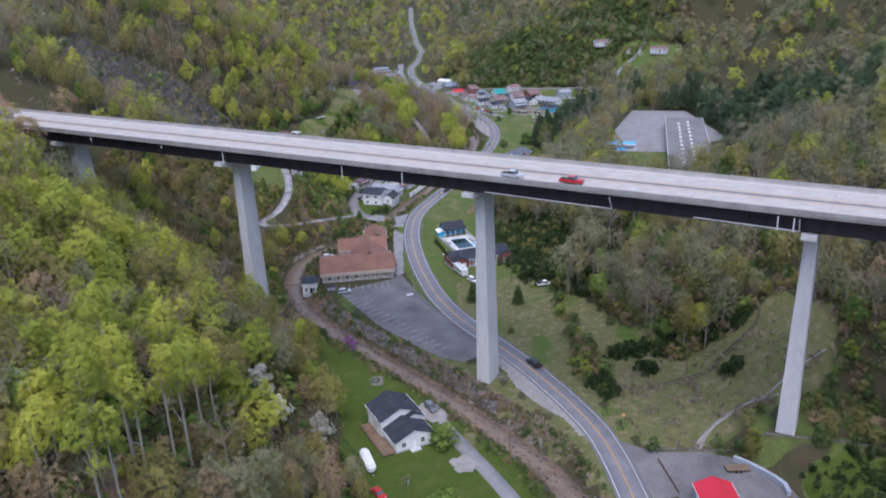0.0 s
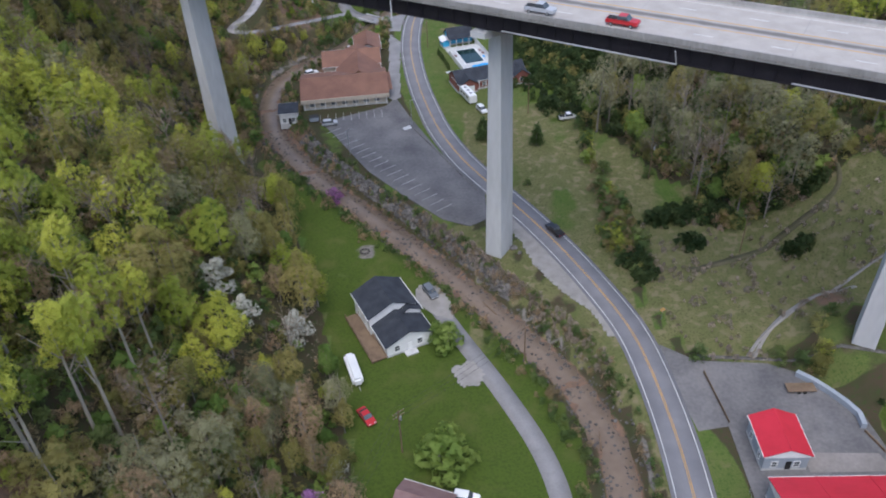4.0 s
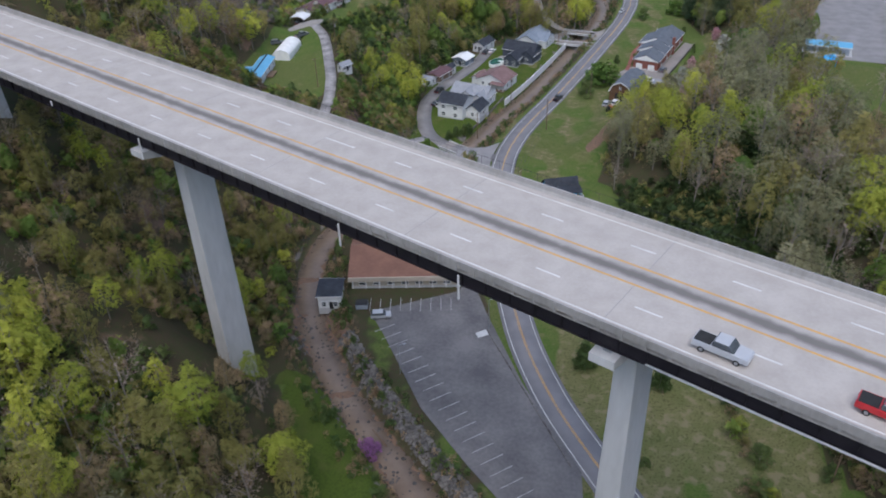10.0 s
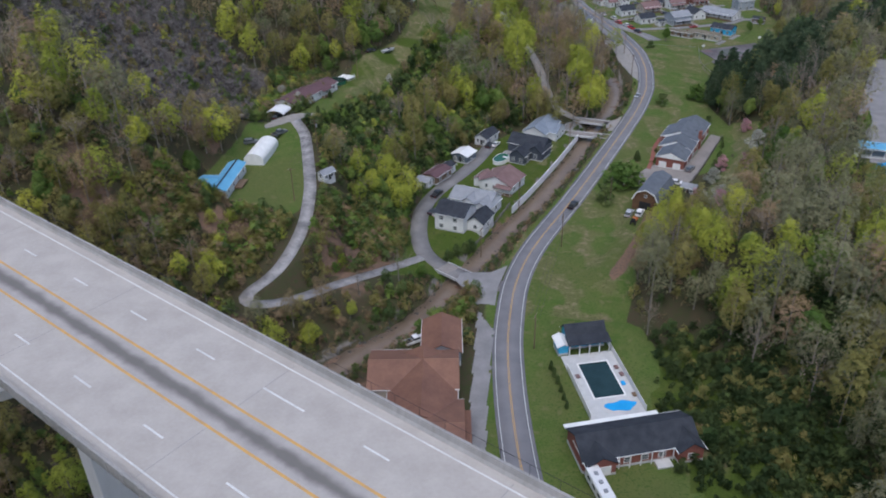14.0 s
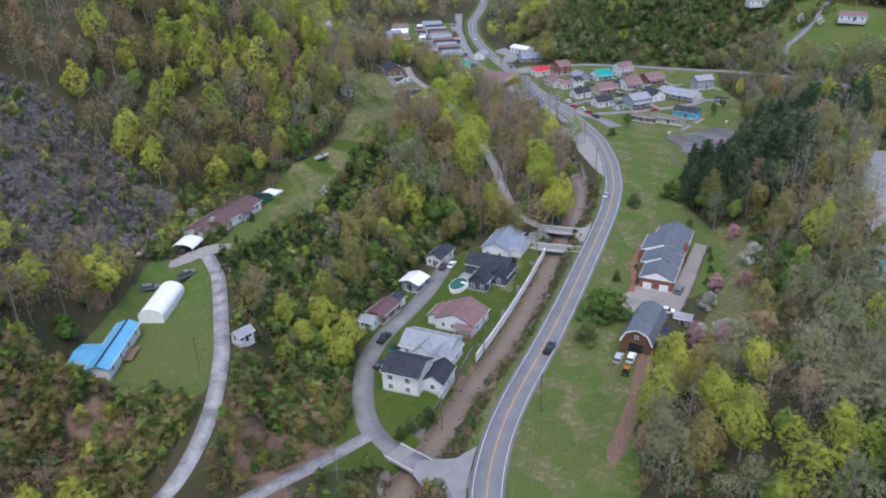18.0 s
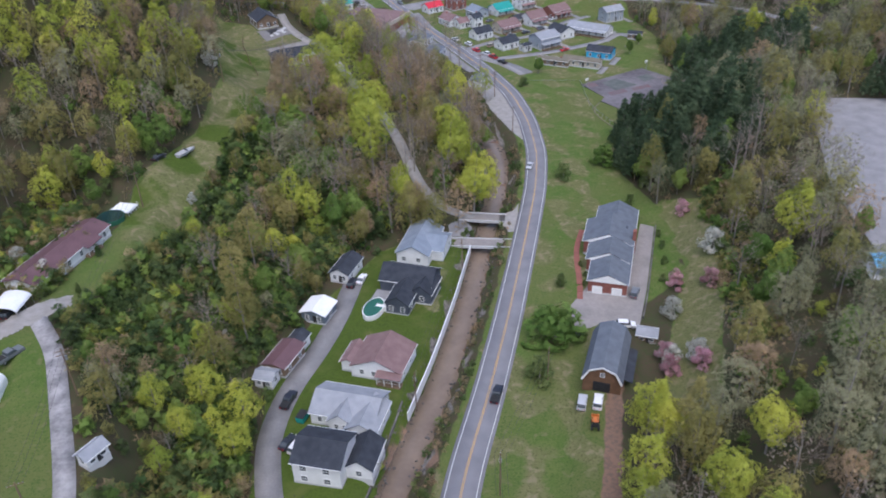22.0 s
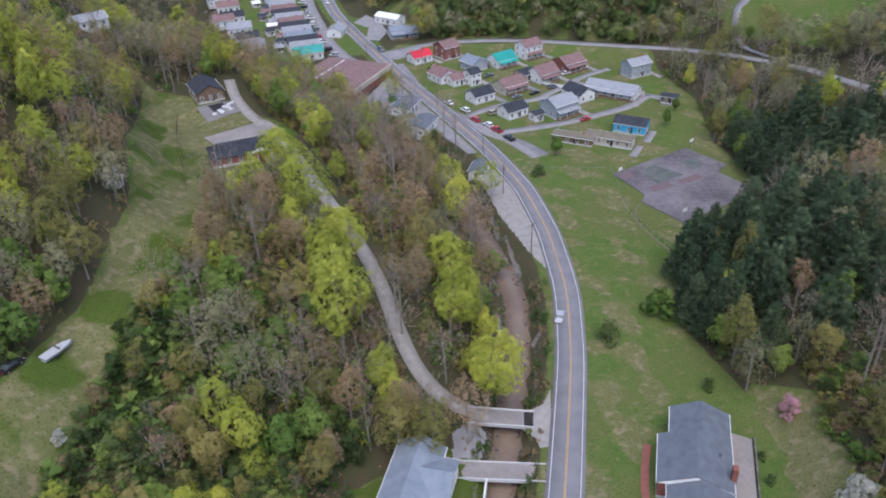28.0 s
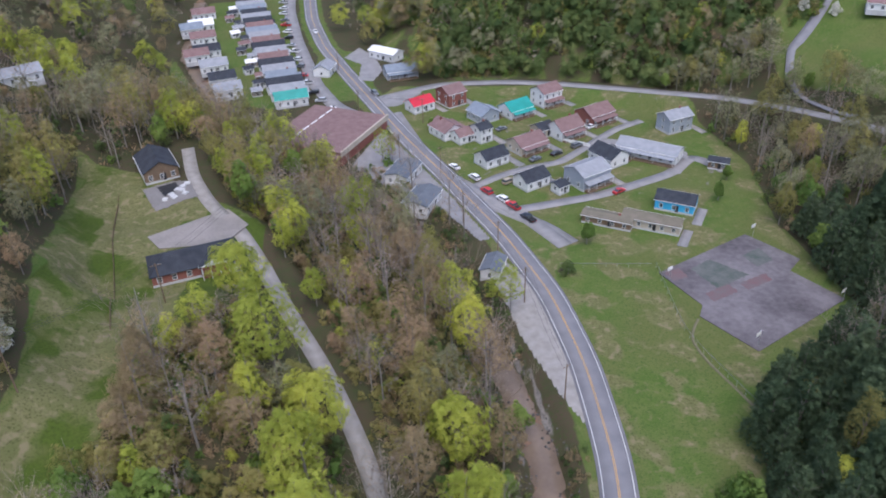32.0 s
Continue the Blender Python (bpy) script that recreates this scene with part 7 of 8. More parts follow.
strewn("brown_brush", [twig_quads(np.random.RandomState(730 + i), 2.2, 26) * (1.6, 1.6, 0.8) for i in range(4)], np.stack([bx, by, ground_at(bx, by), RS.uniform(0.6, 1.2, len(bx))], 1), M["wood"], "brown dead brush on the cut banks beside the lane", "brush")
gx0, gy0 = RS.uniform(12, 62, 900), RS.uniform(250, 330, 900)
ok = (inside(GULLY, gx0, gy0) | inside([(46, 250), (60, 250), (60, 320), (40, 322)], gx0, gy0)) & clear_of_houses(gx0, gy0, 6)
# The gully's shade is put into the dark leaf colour of these bushes.
strewn("gully_bushes", bush_templates(780, quads=70, leaf=0.32), np.stack([gx0[ok], gy0[ok], ground_at(gx0[ok], gy0[ok]), RS.uniform(0.4, 1.2, ok.sum())], 1), M["darkgreen"], "dense dark green bushes in the gully behind the brick house", "bushes")
gx0, gy0 = [], []
for cx, cy, r, n in ((38.8, 189, 3.6, 26), (40, 184, 2.6, 12), (50.6, 204.3, 4, 30), (46.5, 203.4, 2.6, 14), (55.5, 206, 4.5, 34), (64, 209, 6, 55), (72.5, 186, 2.4, 12), (72.3, 200.5, 5, 45), (77.4, 199, 3.5, 18), (52, 193, 2.5, 8), (60, 203, 4, 30), (43, 246, 2.5, 10)):
    a, d = RS.uniform(0, 6.283, n), r * np.sqrt(RS.uniform(0, 1, n))
    gx0.append(cx + d * np.cos(a)), gy0.append(cy + 0.8 * d * np.sin(a))
gx0, gy0 = np.concatenate(gx0), np.concatenate(gy0)
strewn("thicket_bushes", bush_templates(800, quads=64, leaf=0.34), np.stack([gx0, gy0, ground_at(gx0, gy0), RS.uniform(0.45, 1.2, len(gx0))], 1), M["darkgreen"], "dark green thickets on the grassy slope", "bushes")
gx0, gy0 = RS.uniform(38, 98, 700), RS.uniform(158, 204, 700)
ok = inside(SLOPE, gx0, gy0) & (near(ROAD, gx0, gy0)[0] > 9) & (ripple(gx0, gy0, 11, 77) > -0.1)
strewn("slope_weeds", bush_templates(810, quads=16, h=1.6, leaf=0.3), np.stack([gx0[ok], gy0[ok], ground_at(gx0[ok], gy0[ok]), RS.uniform(0.4, 1.0, ok.sum())], 1), M["twig"], "dry grey weeds in the grass of the slope", "weeds")
gx0, gy0 = RS.uniform(66, 99, 420), RS.uniform(110, 152, 420)
ok = inside([(74, 146), (84, 150.5), (98, 148), (99, 112), (87, 112), (86, 130), (75, 133)], gx0, gy0)
strewn("bank_bushes", bush_templates(790, quads=60, leaf=0.34), np.stack([gx0[ok], gy0[ok], ground_at(gx0[ok], gy0[ok]), RS.uniform(0.3, 0.9, ok.sum())], 1), M["darkgreen"], "low dark green brush on the bank behind the yard", "bushes")
wx, wy = scatter(9000, -140, 150, 75, 700)
strewn("forest_brush", [np.concatenate([twig_quads(np.random.RandomState(750 + i), 1.9, 9) * (1.7, 1.7, 0.8), crown("bush", np.random.RandomState(755 + i), 1.4, 5, 0.4)]) for i in range(4)], np.stack([wx, wy, ground_at(wx, wy), RS.uniform(0.6, 1.5, len(wx))], 1), M["bud"], "low brown brush and saplings on the forest floor", "brush")
strewn("dead_brush", [twig_quads(np.random.RandomState(720 + i), 3.2, 30) * (1.7, 1.7, 0.9) for i in range(4)], np.stack([x, y, ground_at(x, y), RS.uniform(0.8, 1.6, len(x))], 1), M["deadwood"], "grey tangle of dead brush on the slope", "brush")


def along_creek(n, lo, hi, y0, y1, rs, east=False):
    """Places beside the creek, between lo and hi metres from its middle."""
    pick = np.nonzero((CREEK[:-1, 1] > y0) & (CREEK[:-1, 1] < y1))[0]
    k = rs.choice(pick, n)
    t = CREEK[k + 1, :2] - CREEK[k, :2]
    p = CREEK[k, :2] + t * rs.uniform(0, 1, (n, 1))
    t /= np.linalg.norm(t, axis=1)[:, None]
    side = rs.uniform(lo, hi, n) * (1 if east else np.where(rs.uniform(0, 1, n) < 0.5, -1, 1))
    side = side * np.where(t[:, 1] > 0, 1, -1)
    return p[:, 0] + t[:, 1] * side, p[:, 1] - t[:, 0] * side


x, y = along_creek(2100, 3.6, 9.0, 90, 660, RS)
ok = ~inside(LAWNS[3], x, y) & (near(ROAD, x, y)[0] > np.where((y > 525) & (y < 600), 13, 5)) & ~inside(LOT, x, y) & (near(LANE, x, y)[0] > 4) & (near(WOODLANE, x, y)[0] > 4) & (y > 90) & (y < 660)
x, y = x[ok], y[ok]
B = np.stack([x, y, ground_at(x, y), RS.uniform(0.25, 0.8, len(x))], 1)
half = RS.uniform(0, 1, len(x)) < 0.55
strewn("creek_bushes", bush_templates(740), B[half], M["green"], "green shrubs along the creek bank", "bushes")
strewn("creek_weeds", bush_templates(760), B[~half], M["bud"], "dry brown weeds along the creek bank", "bushes")
x, y = along_creek(520, 4.8, 9.5, 120, 206, RS, True)
ok = (near(ROAD, x, y)[0] > 7.5) & ~inside(LOT, x, y)
x, y = x[ok], y[ok]
strewn("twiggy_shrubs", [np.concatenate([twig_quads(np.random.RandomState(860 + i), 2.0, 16) * (1.5, 1.5, 0.8), crown("bush", np.random.RandomState(865 + i), 1.5, 12, 0.4)]) for i in range(4)], np.stack([x, y, ground_at(x, y), RS.uniform(0.5, 1.2, len(x))], 1), M["twig"], "grey twiggy shrubs on the bank below the road", "shrubs")
# Single shrubs and blossom trees.
SMALL = {}


def small_tree(name, label, material, x, y, height, wide=1.0, kind="bush"):
    key = (material, kind)
    if key not in SMALL:
        rs = np.random.RandomState(len(SMALL) + 900)
        v = crown("pine" if kind == "cone" else "bush", rs, 5.0, 560, 0.36)
        c = quads_object("crown", v, np.arange(len(v)).reshape(-1, 3), M[material])
        q = trunk_quads(rs, 4.2, 0.11, 5, 6)
        tk = quads_object("trunk", q, np.arange(len(q)).reshape(-1, 4), M["bark"])
        SMALL[key] = (c.data, tk.data)
        bpy.data.objects.remove(c), bpy.data.objects.remove(tk)
    r = tree(0, x, y, height / 5.0, name, label, mesh=SMALL[key], group="")
    r.scale = (height / 5 * wide * 1.35, height / 5 * wide * 1.35, height / 5)
    return r


PINK = tuple((x, y, 5.5) for x, y in ((48.8, 432.1), (55.4, 427.2), (36.2, 399.5), (42.2, 397.8), (62.8, 467.4), (36.8, 404.5)))
WHITE = ((61.1, 440.4, 7.5), (44, 420.2, 6), (37.6, 403.2, 5.5), (42.8, 401.2, 5.5))
for x, y, h in PINK:
    small_tree("blossom_tree", "small ornamental tree in pink blossom on grass", "pink", x, y, h, 0.8)
for x, y, h in WHITE + ( (-22.9, 131.6, 5.5), (-46.8, 164.3, 8), (-42.3, 160.8, 6), (-34.0, 164, 7), (168, 700, 5), (160, 708, 5), (-75, 462, 3), (-70, 440, 3.5), (-62, 418, 3), (-78, 530, 6), (-100, 425, 5), (-108, 432, 5)):
    small_tree("blossom_tree", "small tree in white spring blossom", "blossom", x, y, h, 0.8)
for x, y in ((-34.1, 222.5), (-25, 123)):
    small_tree("redbud_tree", "redbud in purple-pink bloom", "purple", x, y, 4.5, 0.9)
for x, y, h, w in ((6.3, 249.5, 7.5, 0.8), (21, 243.5, 7, 0.7), (-38.0, 360.0, 3.6, 0.9), (-35.8, 362.4, 4.0, 0.9), (-33.6, 366.2, 4.2, 0.9), (-32.4, 368.4, 4.2, 1.0), (-90.9, 418.1, 3.0, 0.6), (-90.7, 433, 3.4, 0.6), (20.1, 437.3, 4.2, 0.8), (-88, 412, 3.5, 0.7), (-85, 421, 3.5, 0.7), (-4.0, 297.8, 2.6, 0.5), (-4.6, 300.4, 2.6, 0.5), (-5.3, 303, 2.8, 0.5), (-6.0, 305.6, 2.8, 0.5), (-6.8, 308.2, 3, 0.5), (-7.6, 310.8, 3, 0.5)):
    small_tree("evergreen_shrub", "dense dark green evergreen shrub on the lawn", "green", x, y, h, w, "cone")
for x, y, h in ((14, 416, 8.6), (34.5, 499, 5.5), (50, 507, 7.5), (37, 586, 4), (-4.1, 164.1, 6.5), (-4, 134, 9), (19, 118, 6), (7.5, 402, 6), (37, 226, 4), (48, 223, 3), (17, 224, 2)):
    small_tree("shade_tree", "round leafy green tree standing on the grass", "lime" if x == 19 else "fresh" if h > 6 else "green", x, y, h, 1.55 if h == 8.6 else 1.05)
for x, y, h in ((27.5, 446, 1.8), (26.5, 437, 1.8), (27.5, 441, 1.6), (52, 452, 2.6), (50, 444, 2.6), (47, 436, 2.6), (53, 458, 2.4), (51, 479, 3.5), (58, 489, 4)):
    small_tree("garden_bush", "rounded green garden bush beside the house", "green", x, y, h, 0.8)


# ---- vehicles ----
def car_paint(name, c):
    return mat(name, c, tuple(v * 0.9 for v in c), 0.3, 0.5, spec=0.6)


PAINT = dict(black=car_paint("black_paint", (0.02, 0.02, 0.025)), white=car_paint("car_white", (0.72, 0.72, 0.72)), red=car_paint("car_red", (0.45, 0.02, 0.025)), silver=car_paint("car_silver", (0.42, 0.43, 0.45)), grey=car_paint("car_grey", (0.14, 0.15, 0.16)), blue=car_paint("car_blue", (0.03, 0.06, 0.16)), tan=car_paint("car_tan", (0.36, 0.30, 0.22)), orange=car_paint("machine_orange", (0.55, 0.16, 0.03)))
BODIES = dict(
    sedan=(4.6, 1.8, [(-2.3, 0.32), (2.3, 0.32), (2.3, 0.66), (2.1, 0.8), (1.0, 0.92), (-1.55, 0.95), (-2.25, 0.9)], [(1.05, 0.9), (0.35, 1.4), (-0.95, 1.42), (-1.7, 0.93)]),
    suv=(4.7, 1.88, [(-2.35, 0.38), (2.35, 0.38), (2.35, 0.8), (2.2, 0.98), (1.15, 1.08), (-2.3, 1.1)], [(1.2, 1.06), (0.55, 1.72), (-2.0, 1.74), (-2.28, 1.1)]),
    pickup=(5.6, 1.95, [(-2.8, 0.45), (2.8, 0.45), (2.8, 0.95), (2.65, 1.08), (1.4, 1.15), (-2.75, 1.15)], [(1.4, 1.13), (0.8, 1.82), (-0.7, 1.84), (-0.85, 1.15)]))
STOCK = {}


def vehicle(kind, colour, x, y, rot, label="", z=None):
    if (kind, colour) in STOCK:
        ob = copy_thing(STOCK[kind, colour], pose(x, y, (float(ground_at(x, y)) + 0.12) if z is None else z, 0, 0, rot))
        return tagged(ob, label) if label else ob
    ln, w, low, cab = BODIES[kind]
    root = thing(kind if kind != "pickup" else "pickup_truck", pose(x, y, (float(ground_at(x, y)) + 0.12) if z is None else z, 0, 0, rot), label or "%s %s parked on the ground" % (colour, kind.replace("pickup", "pickup truck")), "car" if kind != "pickup" else "truck")
    bm = prism(low, -w / 2, w / 2, "y")
    bm.transform(Matrix.Identity(4))
    bmesh.ops.bevel(bm, geom=bm.edges[:], offset=0.07, segments=2, affect="EDGES")
    body = part("body", bm, PAINT[colour], root)
    g = prism(cab, 0.1 - w / 2, w / 2 - 0.1, "y")
    bmesh.ops.bevel(g, geom=g.edges[:], offset=0.06, segments=1, affect="EDGES")
    part("glasshouse", g, M["glass"], root)
    top = [(a * 0.93 + cab[1][0] * 0.02, zz) for a, zz in cab[1:3]]
    part("cab_roof", box(top[1][0], top[0][0], 0.16 - w / 2, w / 2 - 0.16, cab[1][1] - 0.03, cab[1][1] + 0.05, bevel=0.03), PAINT[colour], root)
    for sx in (-1, 1):
        for sy in (-1, 1):
            wh = part("wheel", tube((sx * ln * 0.31, sy * (w / 2 - 0.22), 0.33), (sx * ln * 0.31, sy * (w / 2 + 0.02), 0.33), 0.34, sides=14), M["rubber"], root)
            part("rim", tube((sx * ln * 0.31, sy * (w / 2 + 0.0), 0.33), (sx * ln * 0.31, sy * (w / 2 + 0.035), 0.33), 0.2, sides=10), M["steel"], wh)
        part("headlight" if sx > 0 else "tail_light", box(sx * (ln / 2 - 0.02) - 0.03, sx * (ln / 2 - 0.02) + 0.03, 0.18 - w / 2, 0.55 - w / 2, 0.68, 0.82), M["white"] if sx > 0 else PAINT["red"], body)
        part("headlight" if sx > 0 else "tail_light", box(sx * (ln / 2 - 0.02) - 0.03, sx * (ln / 2 - 0.02) + 0.03, w / 2 - 0.55, w / 2 - 0.18, 0.68, 0.82), M["white"] if sx > 0 else PAINT["red"], body)
    if kind == "pickup":
        part("bed", box(-2.65, -0.95, 0.14 - w / 2, w / 2 - 0.14, 1.0, 1.17), M["rubber"], root, "dark load bed")
    STOCK[kind, colour] = root
    return root


vehicle("pickup", "black", -2.6, 397.3, 68, "black pickup truck driving along the valley road")
vehicle("sedan", "silver", 25.2, 508.5, 248, "silver car on the valley road")
vehicle("pickup", "red", 27.7, 177.8, -29.4, "red pickup truck on the bridge", DECK + 0.02)
vehicle("pickup", "silver", 14.5, 184.7, -29.4, "silver pickup truck on the bridge", DECK + 0.02)
vehicle("pickup", "white", 31.3, 256.2, 12, "white pickup truck parked on the hillside grass")
vehicle("pickup", "black", 21.9, 202.3, 120, "black pickup truck on the road under the bridge", 2.42)
vehicle("suv", "silver", -40, 261.2, 12, "silver car parked by the restaurant", 1.45)
vehicle("sedan", "red", -18.6, 145.2, -55, "red car with open bonnet on a dirt pad")
vehicle("suv", "grey", -7.6, 180.5, -60, "dark car parked at the top of the driveway")
vehicle("suv", "white", -0.6, 127.4, -12, "white van parked beside the small house")
vehicle("pickup", "black", -47.4, 401.1, 70, "black pickup truck on the lane verge")
vehicle("sedan", "black", -46.6, 388.6, 60, "black car beside the white house")
vehicle("suv", "white", -44.6, 387.2, 60, "white car beside the white house")
vehicle("sedan", "white", -31.6, 446.6, 70, "white car at the end of the lane")
vehicle("suv", "black", -34.0, 445.0, 70, "black car beside the black-roofed garage")
vehicle("suv", "grey", 37.9, 431, 62, "dark car by the garage doors")
vehicle("suv", "white", 31.6, 417.6, -10, "white van on the concrete drive")
vehicle("suv", "silver", 14.6, 391.6, 70, "silver car in front of the barn")
vehicle("suv", "white", 17.6, 390.4, 70, "white car in front of the barn")
vehicle("suv", "white", 6.2, 266.0, -65, "white car behind the motor home")
vehicle("suv", "white", -51.0, 298.5, 30, "white car behind the restaurant")
vehicle("pickup", "white", -40.0, 318.1, 40, "white truck behind the restaurant")
vehicle("suv", "grey", -105.6, 392.0, 20, "dark car parked on the grass")
vehicle("pickup", "tan", -113.0, 400.0, 30, "old truck parked at the edge of the brush")
vehicle("pickup", "grey", -97.4, 396.6, 55, "dark boat trailer truck beside the tent")
vehicle("suv", "black", -103, 411.6, 80, "dark car under the carport", 19.6)
for i, (x, y, c, k) in enumerate(((15, 654, "white", "sedan"), (23, 635, "red", "suv"), (27, 629, "white", "suv"), (29.5, 624, "red", "pickup"), (32.5, 616, "black", "pickup"), (31, 640, "tan", "suv"), (43, 655, "grey", "sedan"), (51, 658, "black", "sedan"), (59.5, 663, "grey", "suv"), (64, 628, "red", "sedan"), (69, 678, "white", "sedan"), (36, 682, "grey", "sedan"))):
    vehicle(k, c, x, y, 118 if i < 5 else 30)
vehicle("suv", "white", 20.5, 645, 118, "white box trailer beside the village street")
for i in range(17):
    k = 8 + int(i * (len(PARKROAD) - 24) / 17)
    a, b = PARKROAD[k], PARKROAD[k + 2]
    ang = math.degrees(math.atan2(b[1] - a[1], b[0] - a[0]))
    vehicle(("sedan", "suv", "suv", "pickup")[i % 4], ("white", "silver", "black", "white", "red", "grey", "white")[i % 7], a[0] - 3.6 * math.sin(math.radians(ang)), a[1] + 3.6 * math.cos(math.radians(ang)), ang + 65)
vehicle("sedan", "white", -35.6, 818, -80, "white car on the far road")
vehicle("suv", "grey", -9, 727, -68, "dark car at the village crossing")
h = placed("motor_home", "white motor home parked beside the brick house", "motor home", 2.2, 275, -68, 1.75)
bm = box(-4.2, 4.2, -1.25, 1.25, 0.5, 3.1, bevel=0.15)
part("body", bm, PAINT["white"], h)
for i in range(3):
    part("roof_vent", box(-2.5 + 2.2 * i, -1.7 + 2.2 * i, -0.35, 0.35, 3.1, 3.3), M["roofgrey"], h)
for sx in (-2.6, 2.6):
    for sy in (-1.0, 1.0):
        part("wheel", tube((sx, sy - 0.12, 0.4), (sx, sy + 0.12, 0.4), 0.4, sides=12), M["rubber"], h)
for i in range(3):
    part("window", box(-3 + 2.2 * i, -1.7 + 2.2 * i, -1.28, -1.24, 1.6, 2.3), M["glass"], h)
h = placed("camper_trailer", "small rounded white camper trailer on the lawn", "trailer", -22, 156.4, -70)
bm = box(-4.0, 4.0, -1.1, 1.1, 0.4, 2.4, bevel=0.5)
part("body", bm, PAINT["white"], h)
part("drawbar", box(4.0, 5.2, -0.06, 0.06, 0.45, 0.55), M["steel"], h)
for sy in (-1.0, 1.0):
    part("wheel", tube((0, sy - 0.1, 0.35), (0, sy + 0.1, 0.35), 0.35, sides=12), M["rubber"], h)
h = placed("flat_trailer", "flat wooden-decked trailer in the yard", "trailer", 62, 150.3, 0, 2.95)
part("bed", box(-2.6, 2.6, -1.05, 1.05, 0.6, 0.75), M["wood"], h)
part("drawbar", box(2.6, 4.0, -0.06, 0.06, 0.55, 0.67), M["steel"], h)
for sx in (-0.5, 0.5):
    for sy in (-1.0, 1.0):
        part("wheel", tube((sx, sy - 0.12, 0.32), (sx, sy + 0.12, 0.32), 0.32, sides=12), M["rubber"], h)
h = placed("boat", "pale motorboat on a trailer on the grass strip", "boat", -78.3, 478, 55)
bm = bmesh.new()
rings = [[bm.verts.new((x, s * w, z)) for s, z in ((-1, 1.3), (-0.75, 0.6), (0, 0.35), (0.75, 0.6), (1, 1.3))] for x, w in ((-3, 1.1), (0, 1.15), (2, 0.8), (3.3, 0.08))]
for a, b in zip(rings[:-1], rings[1:]):
    for i in range(4):
        bm.faces.new((a[i], a[i + 1], b[i + 1], b[i]))
    bm.faces.new((a[4], a[0], b[0], b[4]))
bm.faces.new(rings[0])
part("hull", bm, PAINT["silver"], h)
part("windscreen", box(0.2, 0.35, -0.8, 0.8, 1.3, 1.75), M["glass"], h)
for sy in (-0.9, 0.9):
    part("wheel", tube((-0.8, sy - 0.1, 0.3), (-0.8, sy + 0.1, 0.3), 0.3, sides=12), M["rubber"], h)
vehicle("sedan", "black", -84.5, 473.5, 60, "small dark vehicle beside the boat")
h = placed("tractor", "orange tractor with a front loader on the lawn", "tractor", 15.2, 383.5, 75)
part("bonnet", box(0.2, 1.9, -0.4, 0.4, 0.7, 1.4, bevel=0.08), PAINT["orange"], h)
part("seat", box(-0.6, 0.0, -0.35, 0.35, 0.9, 1.2), M["rubber"], h)
part("roll_bar", box(-0.8, -0.7, -0.6, 0.6, 0.9, 2.2), M["dark"], h)
part("loader_arm", box(0.6, 3.0, -0.7, -0.58, 0.8, 1.0), PAINT["orange"], h)
part("loader_arm", box(0.6, 3.0, 0.58, 0.7, 0.8, 1.0), PAINT["orange"], h)
part("bucket", prism([(2.9, 0.2), (3.6, 0.2), (3.6, 0.35), (3.05, 0.4), (3.0, 0.9), (2.9, 0.9)], -0.8, 0.8, "y"), PAINT["orange"], h)
for x, r in ((-0.5, 0.62), (1.5, 0.4)):
    for sy in (-0.7, 0.7):
        part("wheel", tube((x, sy - 0.18, r), (x, sy + 0.18, r), r, sides=16), M["rubber"], h)


# ---- poles and wires ----
def utility_pole(x, y, height=11, rot=0, arms=1, lamp=False, label="weathered wooden utility pole with a crossarm"):
    z = float(ground_at(x, y))
    root = thing("utility_pole", pose(x, y, z, 0, 0, rot), label, "pole", "utility poles")
    part("post", tube((0, 0, -0.8), (0, 0, height), 0.16, 0.11, 8), M["wood"], root)
    for i in range(arms):
        zz = height - 0.5 - 0.9 * i
        arm = part("crossarm", box(-1.2, 1.2, -0.06, 0.06, zz - 0.06, zz + 0.06), M["wood"], root)
        for a in (-1.1, -0.5, 0.5, 1.1):
            part("insulator", tube((a, 0, zz + 0.06), (a, 0, zz + 0.22), 0.05, sides=6), M["steel"], arm)
    if arms > 1 or lamp:
        part("transformer", tube((0.35, 0, height - 2.6), (0.35, 0, height - 1.7), 0.24, sides=10), M["steel"], root)
    return Vector((x, y, z + height - 0.3))


def cable(a, b, sag=0.8, off=0.0):
    bm = bmesh.new()
    d = (b - a).normalized()
    n = Vector((d.y, -d.x, 0)) * off
    pts = [a.lerp(b, i / 8) + n - Vector((0, 0, sag * 4 * (i / 8) * (1 - i / 8))) for i in range(9)]
    side = Vector((d.y, -d.x, 0)).normalized() * 0.026
    up = Vector((0, 0, 0.026))
    rings = [[bm.verts.new(p + o) for o in (side, up, -side, -up)] for p in pts]
    for r, q in zip(rings[:-1], rings[1:]):
        for k in range(4):
            bm.faces.new((r[k], r[k - 1], q[k - 1], q[k]))
    return part("cable", bm, M["dark"], WIRES)


WIRES = thing("overhead_cables", pose(0, 0, 0), "sagging black overhead cables between the poles", "cables")
